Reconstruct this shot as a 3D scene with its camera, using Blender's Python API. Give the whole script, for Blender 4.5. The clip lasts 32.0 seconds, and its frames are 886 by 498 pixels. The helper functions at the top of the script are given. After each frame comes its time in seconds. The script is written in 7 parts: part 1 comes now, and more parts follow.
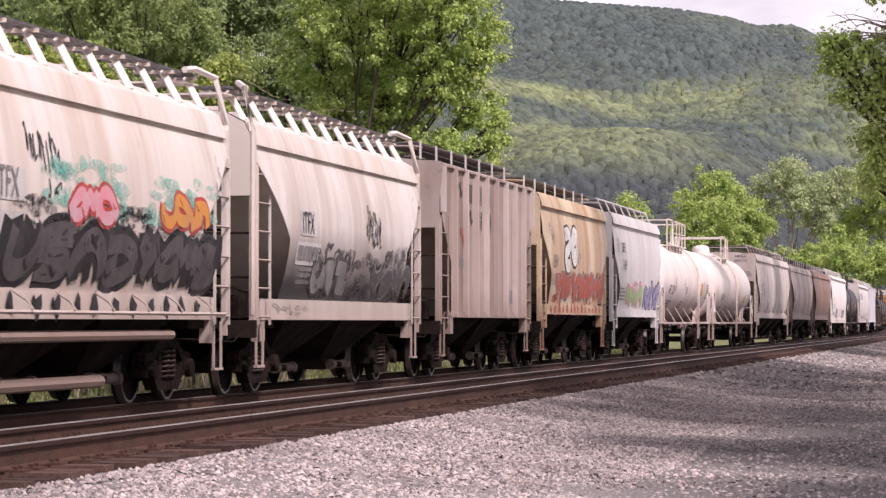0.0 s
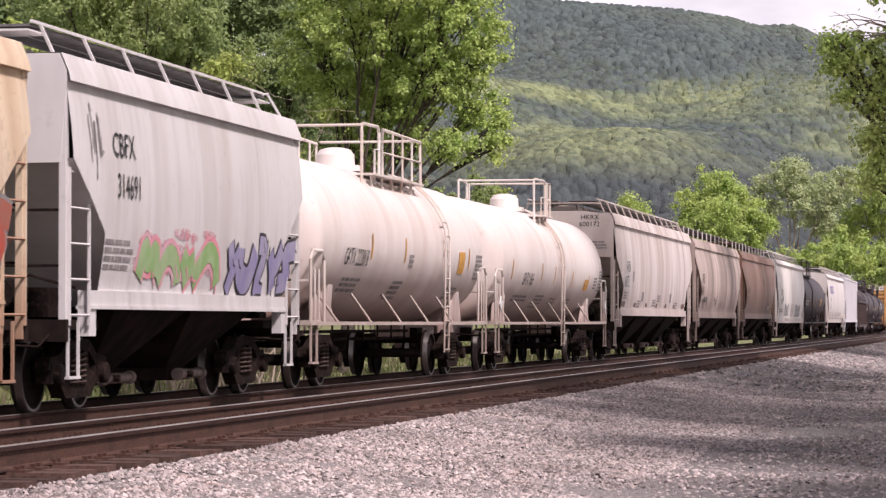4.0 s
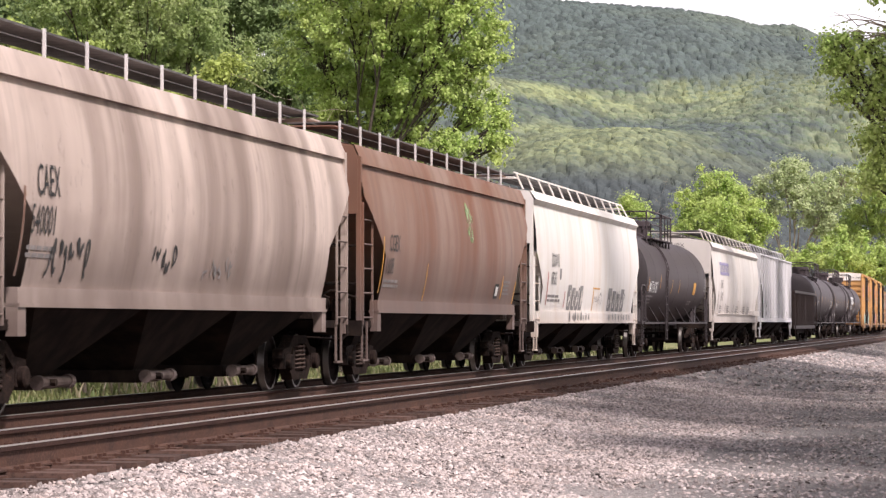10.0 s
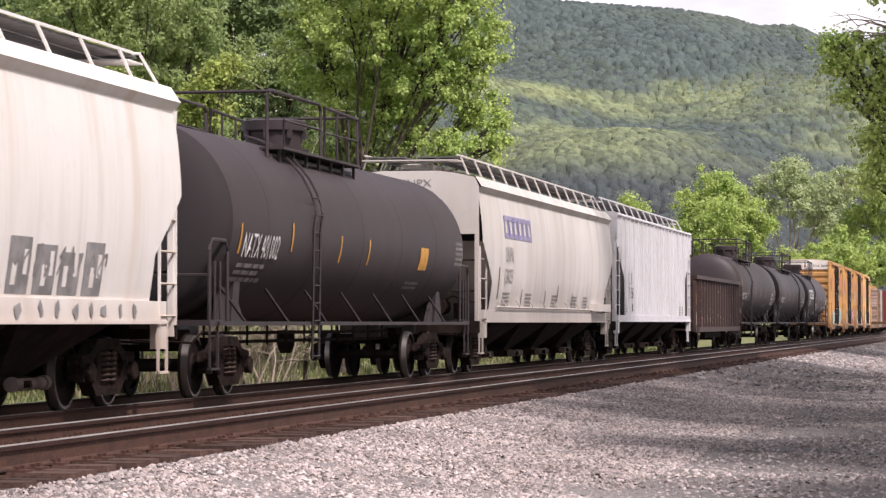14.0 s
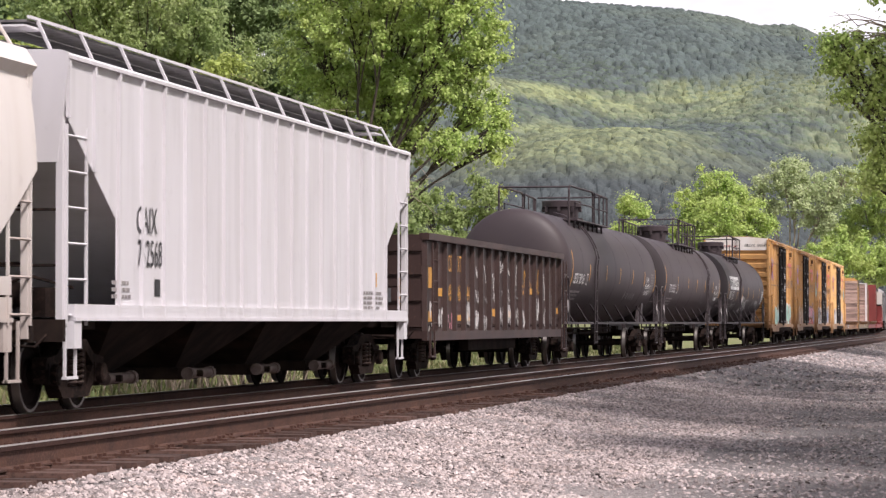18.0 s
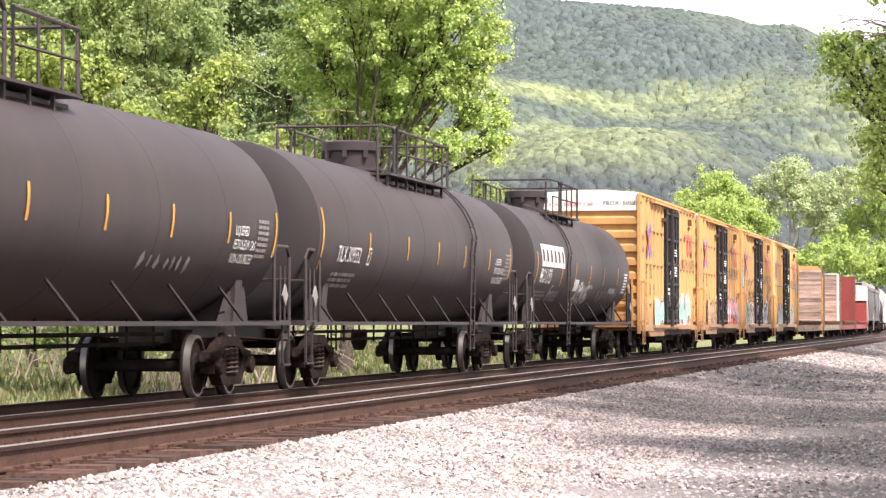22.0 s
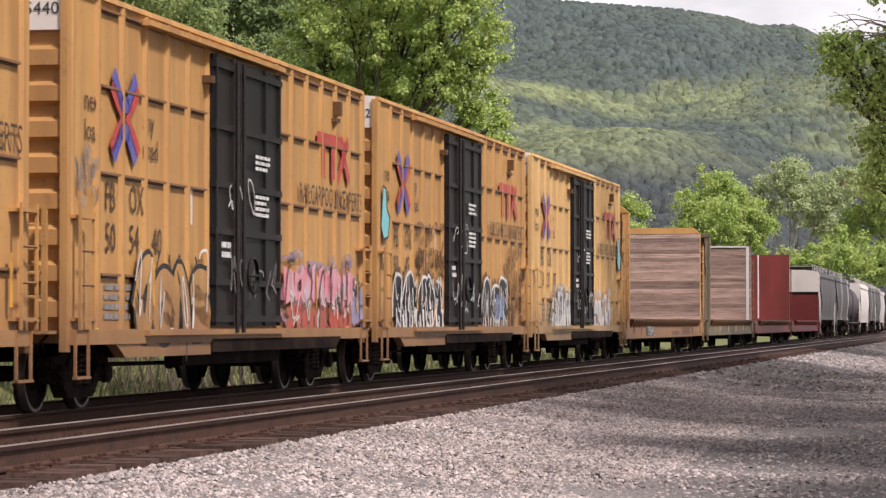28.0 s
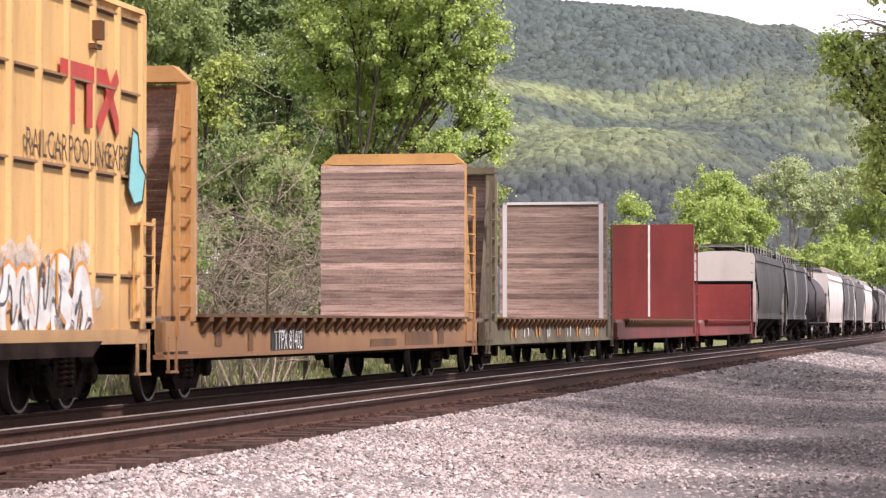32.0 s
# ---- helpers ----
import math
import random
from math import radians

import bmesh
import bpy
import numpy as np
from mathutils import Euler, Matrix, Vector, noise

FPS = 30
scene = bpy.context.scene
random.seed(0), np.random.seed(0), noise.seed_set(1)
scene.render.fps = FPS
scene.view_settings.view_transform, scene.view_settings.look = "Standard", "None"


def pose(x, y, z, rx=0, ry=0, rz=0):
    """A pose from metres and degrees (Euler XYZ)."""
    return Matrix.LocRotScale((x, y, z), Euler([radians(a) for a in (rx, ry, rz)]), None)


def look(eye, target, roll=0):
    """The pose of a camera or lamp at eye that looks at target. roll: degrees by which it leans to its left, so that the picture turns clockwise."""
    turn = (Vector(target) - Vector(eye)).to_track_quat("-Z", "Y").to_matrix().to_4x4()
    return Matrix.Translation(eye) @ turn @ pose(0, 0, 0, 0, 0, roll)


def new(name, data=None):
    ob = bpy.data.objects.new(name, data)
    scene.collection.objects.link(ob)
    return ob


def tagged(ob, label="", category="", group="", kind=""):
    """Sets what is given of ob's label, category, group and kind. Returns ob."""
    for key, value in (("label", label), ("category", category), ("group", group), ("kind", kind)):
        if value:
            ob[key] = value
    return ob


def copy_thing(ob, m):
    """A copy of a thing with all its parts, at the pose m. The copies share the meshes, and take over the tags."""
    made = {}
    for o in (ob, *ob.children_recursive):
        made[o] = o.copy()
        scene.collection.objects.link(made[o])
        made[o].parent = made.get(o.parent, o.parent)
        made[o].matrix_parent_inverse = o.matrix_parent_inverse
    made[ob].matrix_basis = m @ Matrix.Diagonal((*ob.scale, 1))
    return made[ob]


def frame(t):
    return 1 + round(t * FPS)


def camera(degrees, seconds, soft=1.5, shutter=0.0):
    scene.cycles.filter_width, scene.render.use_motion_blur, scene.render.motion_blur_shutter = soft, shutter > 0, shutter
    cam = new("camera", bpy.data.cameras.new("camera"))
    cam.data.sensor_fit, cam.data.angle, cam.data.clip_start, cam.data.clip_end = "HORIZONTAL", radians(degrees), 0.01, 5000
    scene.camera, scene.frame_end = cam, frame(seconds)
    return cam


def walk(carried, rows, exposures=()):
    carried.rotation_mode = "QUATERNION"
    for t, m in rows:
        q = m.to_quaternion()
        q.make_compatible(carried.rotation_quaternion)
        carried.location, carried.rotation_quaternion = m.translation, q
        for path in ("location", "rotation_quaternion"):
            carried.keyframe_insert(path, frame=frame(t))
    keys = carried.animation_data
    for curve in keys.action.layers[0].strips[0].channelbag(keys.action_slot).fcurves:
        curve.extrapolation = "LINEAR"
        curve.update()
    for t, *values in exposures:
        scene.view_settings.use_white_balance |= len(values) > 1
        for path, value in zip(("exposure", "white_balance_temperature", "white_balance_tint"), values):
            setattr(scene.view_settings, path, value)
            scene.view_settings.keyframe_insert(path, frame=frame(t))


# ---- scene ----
from math import sin, cos, tan, pi, hypot, atan2

# the camera stands still on its stand; only a slight turn in the first second
FOV = 17.496
EYE = (0, 0, 0.914)
cam = camera(FOV, 32.0, soft=1.35, shutter=0.12)
walk(cam, [(t, look(EYE, (dx, 100, 3.468))) for t, dx in ((0, 0.059), (0.5, 0.05), (1.0, 0.02), (1.5, 0), (3, 0), (32, 0))],
     exposures=[(0, -0.08, 6450, 27), (3, 0.0, 6450, 25), (6, -0.25, 6500, 24), (9, 0.28, 6500, 19), (11, 0.25, 6480, 18), (13, 0.05, 6400, 18), (15, 0.1, 6400, 19), (17, 0.0, 6400, 21), (18.5, 0.35, 6380, 16), (20, 1.02, 6500, 14), (21.5, 1.05, 6500, 14), (23, 0.9, 6550, 14), (25, 0.4, 6500, 16), (27.5, -0.1, 6500, 16), (30, -0.05, 6450, 20), (32, 0.33, 6450, 22)])

# ---------------------------------------------------------------- world and sun
SUN_DIR = Vector((0.50, -0.58, 0.98)).normalized()   # towards the sun
world = bpy.data.worlds.new("world")
scene.world = world
world.use_nodes = True
wn, wl = world.node_tree.nodes, world.node_tree.links
wn.clear()
w_out = wn.new("ShaderNodeOutputWorld")
w_bg = wn.new("ShaderNodeBackground")
w_sky = wn.new("ShaderNodeTexSky")
w_sky.sky_type = "NISHITA"
w_sky.sun_disc = False
w_sky.sun_elevation = math.asin(SUN_DIR.z)
w_sky.sun_rotation = atan2(SUN_DIR.x, SUN_DIR.y)
w_sky.air_density, w_sky.dust_density = 1.0, 3.0
w_tc = wn.new("ShaderNodeTexCoord")
w_map = wn.new("ShaderNodeMapping")
w_map.inputs["Scale"].default_value = (3, 3, 7)
w_noise = wn.new("ShaderNodeTexNoise")
w_noise.inputs["Scale"].default_value = 1.3
w_noise.inputs["Detail"].default_value = 6
w_ramp = wn.new("ShaderNodeValToRGB")
w_ramp.color_ramp.elements[0].position, w_ramp.color_ramp.elements[1].position = 0.45, 0.66
w_mix = wn.new("ShaderNodeMix")
w_mix.data_type = "RGBA"
wl.new(w_tc.outputs["Generated"], w_map.inputs["Vector"])
wl.new(w_map.outputs["Vector"], w_noise.inputs["Vector"])
w_xyz = wn.new("ShaderNodeSeparateXYZ")               # clouds close up towards the horizon
wl.new(w_tc.outputs["Generated"], w_xyz.inputs["Vector"])
w_low = wn.new("ShaderNodeMapRange")
w_low.inputs["From Min"].default_value, w_low.inputs["From Max"].default_value = 0.55, 0.0
w_low.inputs["To Min"].default_value, w_low.inputs["To Max"].default_value = 0.0, 0.22
wl.new(w_xyz.outputs["Z"], w_low.inputs["Value"])
w_add = wn.new("ShaderNodeMath")
wl.new(w_noise.outputs["Fac"], w_add.inputs[0])
wl.new(w_low.outputs["Result"], w_add.inputs[1])
wl.new(w_add.outputs[0], w_ramp.inputs["Fac"])
wl.new(w_ramp.outputs["Color"], w_mix.inputs["Factor"])
wl.new(w_sky.outputs["Color"], w_mix.inputs["A"])
w_mix.inputs["B"].default_value = (16.5, 16.2, 16.5, 1)
wl.new(w_mix.outputs["Result"], w_bg.inputs["Color"])
w_bg.inputs["Strength"].default_value = 0.071
wl.new(w_bg.outputs["Background"], w_out.inputs["Surface"])

sun = new("sun", bpy.data.lights.new("sun", "SUN"))
sun.data.energy = 4.7
sun.data.angle = radians(7)
sun.data.color = (1.0, 0.95, 0.88)
sun.matrix_world = look(SUN_DIR * 300, (0, 0, 0))

# ---------------------------------------------------------------- the line of the railway
# s runs along the track away from the camera, o to the right of it (towards the camera); z = 0 is the near track's rail head
PHI0, K1, K2 = radians(10.743), 1.035e-4, -6.333e-7
TRACK_GAP, TRAIN_RAIL_Z, GAUGE_HALF = 4.085, -0.17, 0.753
RAIL_STEP, RAIL_S0, RAIL_S1 = 0.5, -460.0, 760.0


def _heading(s):
    c = min(max(s, -40.0), 420.0)
    return PHI0 + K1 * c + K2 * c * c


RAIL_N = int((RAIL_S1 - RAIL_S0) / RAIL_STEP) + 1
RAIL_X, RAIL_Y = [0.0], [0.0]
for _i in range(1, RAIL_N):
    _h = _heading(RAIL_S0 + (_i - 0.5) * RAIL_STEP)
    RAIL_X.append(RAIL_X[-1] + sin(_h) * RAIL_STEP)
    RAIL_Y.append(RAIL_Y[-1] + cos(_h) * RAIL_STEP)
_i0 = int(round(-RAIL_S0 / RAIL_STEP))
RAIL_OX, RAIL_OY = -4.674 - RAIL_X[_i0], 40.0 - RAIL_Y[_i0]


def rail_point(s, o=0.0, z=0.0):
    """The world's point at s along the train's track and o to its right."""
    u = min(max((s - RAIL_S0) / RAIL_STEP, 0), RAIL_N - 1.001)
    i = int(u)
    f = u - i
    h = _heading(s)
    x = RAIL_X[i] * (1 - f) + RAIL_X[i + 1] * f + RAIL_OX
    y = RAIL_Y[i] * (1 - f) + RAIL_Y[i + 1] * f + RAIL_OY
    d = s - (RAIL_S0 + u * RAIL_STEP)
    return Vector((x + d * sin(h) + o * cos(h), y + d * cos(h) - o * sin(h), z))


def rail_pose(s, o=0.0, z=0.0):
    p = rail_point(s, o, z)
    return pose(p.x, p.y, p.z, 0, 0, 90 - math.degrees(_heading(s)))


# ---------------------------------------------------------------- materials
STREAK = (1.0, 0.35, 0.06)                             # rain and soot run down the sides


def _node(nt, kind, **inputs):
    n = nt.nodes.new(kind)
    for k, v in inputs.items():
        n.inputs[k.replace("_", " ")].default_value = v
    return n


def make_mat(name, c1, c2=None, scale=(1, 1, 1), size=2.0, lo=0.4, hi=0.65, c3=None, fine=25.0, fine_lo=0.5, fine_hi=0.75,
             rough=0.7, metal=0.0, bump=0.15, band=None, coords="Object", vary=0.0, spec=0.35, translucent=0.0, island=0.0, layers=()):
    """A surface: base c1, broad patches or streaks of c2, fine specks of c3, and a wash of colour band[2] between two
    heights.
    """
    m = bpy.data.materials.new(name)
    m.use_nodes = True
    nt = m.node_tree
    b = nt.nodes["Principled BSDF"]
    tc = nt.nodes.new("ShaderNodeTexCoord")
    mp = nt.nodes.new("ShaderNodeMapping")
    mp.inputs["Scale"].default_value = scale
    nt.links.new(tc.outputs[coords], mp.inputs["Vector"])
    col = nt.nodes.new("ShaderNodeRGB")
    col.outputs[0].default_value = (*c1, 1)
    out = col.outputs[0]

    def noise_fac(vec, sc, lo_, hi_, detail=5):
        n = _node(nt, "ShaderNodeTexNoise", Scale=sc, Detail=detail, Roughness=0.6)
        nt.links.new(vec, n.inputs["Vector"])
        r = nt.nodes.new("ShaderNodeMapRange")
        r.inputs["From Min"].default_value, r.inputs["From Max"].default_value = lo_, hi_
        nt.links.new(n.outputs["Fac"], r.inputs["Value"])
        return r.outputs["Result"], n.outputs["Fac"]

    def mix(a, c, fac):
        x = nt.nodes.new("ShaderNodeMix")
        x.data_type = "RGBA"
        nt.links.new(fac, x.inputs["Factor"])
        nt.links.new(a, x.inputs["A"])
        x.inputs["B"].default_value = (*c, 1)
        return x.outputs["Result"]
    raw = None
    if c2:
        f, raw = noise_fac(mp.outputs["Vector"], size, lo, hi, 5 if scale != STREAK else 2.2)
        out = mix(out, c2, f)
    if c3:
        f, raw = noise_fac(tc.outputs[coords], fine, fine_lo, fine_hi, 4)
        out = mix(out, c3, f)
    for lscale, lsize, llo, lhi, lcol, amount in layers:
        lm = nt.nodes.new("ShaderNodeMapping")
        lm.inputs["Scale"].default_value = lscale
        lm.inputs["Location"].default_value = (lsize * 7.3, 0, 1.7)
        nt.links.new(tc.outputs[coords], lm.inputs["Vector"])
        f, _raw = noise_fac(lm.outputs["Vector"], lsize, llo, lhi, 3)
        g = nt.nodes.new("ShaderNodeMath")
        g.operation = "MULTIPLY"
        nt.links.new(f, g.inputs[0])
        g.inputs[1].default_value = amount
        out = mix(out, lcol, g.outputs[0])
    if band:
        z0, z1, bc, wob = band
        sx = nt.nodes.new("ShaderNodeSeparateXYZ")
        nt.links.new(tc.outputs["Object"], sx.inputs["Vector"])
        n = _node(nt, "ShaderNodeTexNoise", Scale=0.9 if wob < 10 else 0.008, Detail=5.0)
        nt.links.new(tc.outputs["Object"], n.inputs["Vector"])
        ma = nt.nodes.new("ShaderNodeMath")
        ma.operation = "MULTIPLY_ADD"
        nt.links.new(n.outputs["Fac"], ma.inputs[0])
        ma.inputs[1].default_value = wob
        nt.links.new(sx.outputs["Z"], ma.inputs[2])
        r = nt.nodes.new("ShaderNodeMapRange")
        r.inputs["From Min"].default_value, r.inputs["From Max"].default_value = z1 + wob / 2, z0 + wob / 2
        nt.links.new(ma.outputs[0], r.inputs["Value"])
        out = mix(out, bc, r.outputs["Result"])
    if vary or island:
        src = nt.nodes.new("ShaderNodeNewGeometry") if island else nt.nodes.new("ShaderNodeObjectInfo")
        key = "Random Per Island" if island else "Random"
        hsv = nt.nodes.new("ShaderNodeHueSaturation")
        r = nt.nodes.new("ShaderNodeMapRange")
        a = island or vary
        r.inputs["To Min"].default_value, r.inputs["To Max"].default_value = 1 - a, 1 + a
        nt.links.new(src.outputs[key], r.inputs["Value"])
        nt.links.new(r.outputs["Result"], hsv.inputs["Value"])
        nt.links.new(out, hsv.inputs["Color"])
        out = hsv.outputs["Color"]
    nt.links.new(out, b.inputs["Base Color"])
    b.inputs["Roughness"].default_value = rough
    b.inputs["Metallic"].default_value = metal
    b.inputs["Specular IOR Level"].default_value = spec
    if bump and raw is not None:
        bp = nt.nodes.new("ShaderNodeBump")
        bp.inputs["Strength"].default_value = bump
        bp.inputs["Distance"].default_value = 0.02
        nt.links.new(raw, bp.inputs["Height"])
        nt.links.new(bp.outputs["Normal"], b.inputs["Normal"])
    if translucent:
        tr = nt.nodes.new("ShaderNodeBsdfTranslucent")
        nt.links.new(out, tr.inputs["Color"])
        ms = nt.nodes.new("ShaderNodeMixShader")
        ms.inputs["Fac"].default_value = translucent
        nt.links.new(b.outputs["BSDF"], ms.inputs[1])
        nt.links.new(tr.outputs["BSDF"], ms.inputs[2])
        nt.links.new(ms.outputs["Shader"], nt.nodes["Material Output"].inputs["Surface"])
    return m


GRAVEL = make_mat("gravel", (0.25, 0.218, 0.212), (0.165, 0.144, 0.139), size=0.35, c3=(0.07, 0.06, 0.058), fine=30, fine_lo=0.42, fine_hi=0.62, rough=0.95, bump=1.0, coords="Object", layers=(((1, 1, 1), 75.0, 0.45, 0.6, (0.45, 0.41, 0.4), 0.6),))
STONE = make_mat("ballast_stone", (0.385, 0.33, 0.32), (0.23, 0.194, 0.187), size=0.5, c3=(0.40, 0.31, 0.28), fine=5, rough=0.9, bump=0, island=0.62)
# Oily brown, darkened further so the colour carries the train's shade.
BALLAST_DARK = make_mat("oily_ballast", (0.048, 0.03, 0.025), (0.027, 0.0175, 0.015), size=1.2, c3=(0.085, 0.054, 0.044), fine=30, rough=0.95, bump=1.0)
GRASS_GROUND = make_mat("meadow", (0.13, 0.16, 0.05), (0.22, 0.19, 0.10), size=0.5, c3=(0.08, 0.11, 0.035), fine=9, rough=0.95, bump=0.6)
RAIL_HEAD = make_mat("dark_rail_head", (0.05, 0.028, 0.024), (0.035, 0.02, 0.018), size=3, c3=(0.09, 0.05, 0.04), fine=40, rough=0.85, bump=0.15, spec=0.1)
RAIL_SIDE = make_mat("rusty_rail", (0.074, 0.034, 0.024), (0.045, 0.021, 0.017), size=3, c3=(0.15, 0.08, 0.052), fine=40, rough=0.8, bump=0.2)
RAIL_TOP = make_mat("worn_rail_head", (0.4, 0.37, 0.355), (0.22, 0.185, 0.17), scale=(1, 1, 1), size=0.8, lo=0.45, hi=0.75, rough=0.33, metal=0.6)
TIE = make_mat("creosoted_tie", (0.07, 0.037, 0.029), (0.115, 0.067, 0.054), scale=(6, 0.7, 6), size=2, c3=(0.03, 0.02, 0.016), fine=30, rough=0.9, bump=0.4, vary=0.35)
TRUCK = make_mat("grimy_cast_steel", (0.021, 0.014, 0.0125), (0.0105, 0.008, 0.0075), size=3, c3=(0.05, 0.032, 0.025), fine=18, rough=0.85, bump=0.2, spec=0.06)
WHEEL = make_mat("wheel_steel", (0.022, 0.015, 0.014), (0.012, 0.009, 0.0085), size=4, rough=0.75, spec=0.08)
TREAD = make_mat("polished_tread", (0.22, 0.2, 0.19), rough=0.4, metal=0.9)
# Near-black: the shade beneath the car bodies is put into this colour.
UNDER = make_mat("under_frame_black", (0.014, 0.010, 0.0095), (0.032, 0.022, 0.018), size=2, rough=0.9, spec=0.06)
OUTLET = make_mat("dull_steel_pipe", (0.19, 0.145, 0.135), (0.09, 0.066, 0.06), size=3, rough=0.7, spec=0.2)
SPRING = make_mat("spring_steel", (0.065, 0.042, 0.034), (0.03, 0.02, 0.018), size=6, rough=0.7, spec=0.2)


def paint(name, c, dirt, lo=0.42, hi=0.75, band=None, rough=0.55, fine=None, size=1.1, bump=0.05, thin=0.45, soot=None, blotch=0.3):
    """Weathered paint: broad and thin run-down streaks, blotches, specks of rust, and grime from below."""
    dark = soot or tuple(v * 0.62 for v in dirt)
    return make_mat(name, c, dirt, scale=STREAK, size=size, lo=lo, hi=hi, c3=fine, fine=14, fine_lo=0.6, fine_hi=0.8, rough=rough, band=band, bump=bump,
                    layers=(((1, 0.35, 0.09), 2.8, 0.5, 0.8, dark, thin), ((0.8, 0.8, 0.8), 0.9, 0.48, 0.75, dirt, blotch), ((1, 0.6, 0.6), 6.0, 0.62, 0.74, dark, blotch * 0.7)))


WHITE_WARM = paint("warm_white_paint", (0.76, 0.69, 0.65), (0.55, 0.42, 0.34), 0.48, 0.85, band=(0.9, 2.2, (0.42, 0.33, 0.29), 1.0))
WHITE_SOOT = paint("sooty_white_paint", (0.78, 0.71, 0.68), (0.52, 0.42, 0.37), 0.46, 0.8, blotch=0.4, band=(1.6, 2.65, (0.05, 0.044, 0.045), 0.62))
GREY_RIB = paint("weathered_grey_paint", (0.47, 0.385, 0.355), (0.24, 0.16, 0.13), 0.42, 0.75, thin=0.6, soot=(0.12, 0.08, 0.065), size=1.4, blotch=0.5, band=(0.9, 2.0, (0.28, 0.2, 0.17), 0.8))
GREY_POST = paint("pale_weathered_post", (0.64, 0.54, 0.52), (0.42, 0.32, 0.29), 0.42, 0.72, thin=0.5, size=2.0, band=(0.9, 1.8, (0.36, 0.27, 0.24), 0.6))
TAN = paint("faded_tan_paint", (0.72, 0.58, 0.43), (0.47, 0.29, 0.17), 0.46, 0.72, thin=0.35, soot=(0.2, 0.1, 0.06), fine=(0.32, 0.17, 0.1), size=0.8, blotch=0.6, band=(0.9, 1.9, (0.36, 0.21, 0.14), 0.8))
LIGHT_GREY = paint("light_grey_paint", (0.66, 0.63, 0.63), (0.5, 0.45, 0.43), 0.5, 0.85)
WHITE_TANK = paint("white_tank_paint", (0.78, 0.70, 0.665), (0.62, 0.49, 0.44), 0.52, 0.85, thin=0.12, band=(1.0, 2.3, (0.36, 0.26, 0.235), 0.9), rough=0.45, blotch=0.4)
GREY_STREAK = paint("streaked_pale_paint", (0.68, 0.61, 0.585), (0.47, 0.39, 0.35), 0.42, 0.7, fine=(0.5, 0.36, 0.28), thin=0.6, soot=(0.26, 0.18, 0.14), band=(1.0, 2.1, (0.45, 0.37, 0.34), 0.8))
CAEX_STREAK = paint("sooty_streaked_paint", (0.60, 0.485, 0.435), (0.25, 0.185, 0.16), 0.36, 0.7, thin=0.45, soot=(0.10, 0.07, 0.06), size=0.7, blotch=0.45, band=(1.0, 2.4, (0.17, 0.125, 0.11), 1.2))
CGEX_STREAK = paint("rust_streaked_paint", (0.27, 0.175, 0.14), (0.185, 0.075, 0.042), 0.40, 0.7, thin=0.55, soot=(0.10, 0.058, 0.043), size=0.8, blotch=0.5, band=(1.0, 2.6, (0.14, 0.098, 0.088), 1.2))
DOW_WHITE = paint("clean_white_paint", (0.80, 0.755, 0.73), (0.66, 0.54, 0.44), 0.52, 0.9, thin=0.3, blotch=0.2, band=(0.8, 1.6, (0.55, 0.45, 0.39), 0.7))
UNP_WHITE = paint("pale_grey_paint", (0.68, 0.635, 0.61), (0.54, 0.47, 0.43), 0.46, 0.85, thin=0.4, blotch=0.3, band=(0.8, 2.1, (0.40, 0.34, 0.31), 0.9))
NEW_WHITE = paint("bright_white_paint", (0.62, 0.60, 0.625), (0.54, 0.51, 0.52), 0.48, 0.85, thin=0.35, blotch=0.25)
TANK_BLACK = paint("black_tank_paint", (0.046, 0.034, 0.038), (0.06, 0.045, 0.047), 0.45, 0.8, rough=0.55, thin=0.35, blotch=0.4, soot=(0.03, 0.023, 0.025), band=(0.9, 2.2, (0.034, 0.026, 0.028), 0.9))
TANK_BAND = paint("tar_black_band", (0.042, 0.033, 0.036), (0.055, 0.043, 0.045), rough=0.55)
HEAD_BLACK = paint("tar_black_head", (0.026, 0.021, 0.023), (0.036, 0.028, 0.03), rough=0.85)
GON_BROWN = paint("rusty_brown_paint", (0.062, 0.034, 0.03), (0.034, 0.02, 0.018), 0.4, 0.7, fine=(0.11, 0.058, 0.045), thin=0.6)
BOX_YELLOW = paint("railbox_yellow_paint", (0.57, 0.315, 0.112), (0.42, 0.21, 0.08), 0.46, 0.8, fine=(0.27, 0.13, 0.06), thin=0.55, soot=(0.18, 0.09, 0.05), blotch=0.5, band=(0.6, 1.8, (0.24, 0.125, 0.065), 0.9))
# Lighter copy of the yellow: sun on the last boxcar put into the paint.
BOX_YELLOW_SUNLIT = paint("bright_yellow_paint", (0.72, 0.45, 0.19), (0.54, 0.32, 0.13), 0.5, 0.8, fine=(0.33, 0.18, 0.08), thin=0.45, soot=(0.23, 0.13, 0.07), blotch=0.35, band=(0.6, 1.7, (0.30, 0.18, 0.1), 0.9))
DOOR_BLACK = paint("black_door_paint", (0.009, 0.008, 0.009), (0.022, 0.016, 0.015), 0.6, 0.4)
RED_PAINT = paint("red_oxide_paint", (0.27, 0.045, 0.042), (0.16, 0.027, 0.026), 0.45, 0.75, fine=(0.34, 0.13, 0.1), blotch=0.5)
# Rust brown; also painted below the boxcars' panel lips as their shadow.
BOX_RUST_SHADE = paint("rusty_seam_paint", (0.17, 0.08, 0.03), (0.09, 0.045, 0.025), 0.4, 0.7)
OLIVE = paint("weathered_olive_paint", (0.20, 0.17, 0.10), (0.10, 0.07, 0.05), 0.4, 0.7)
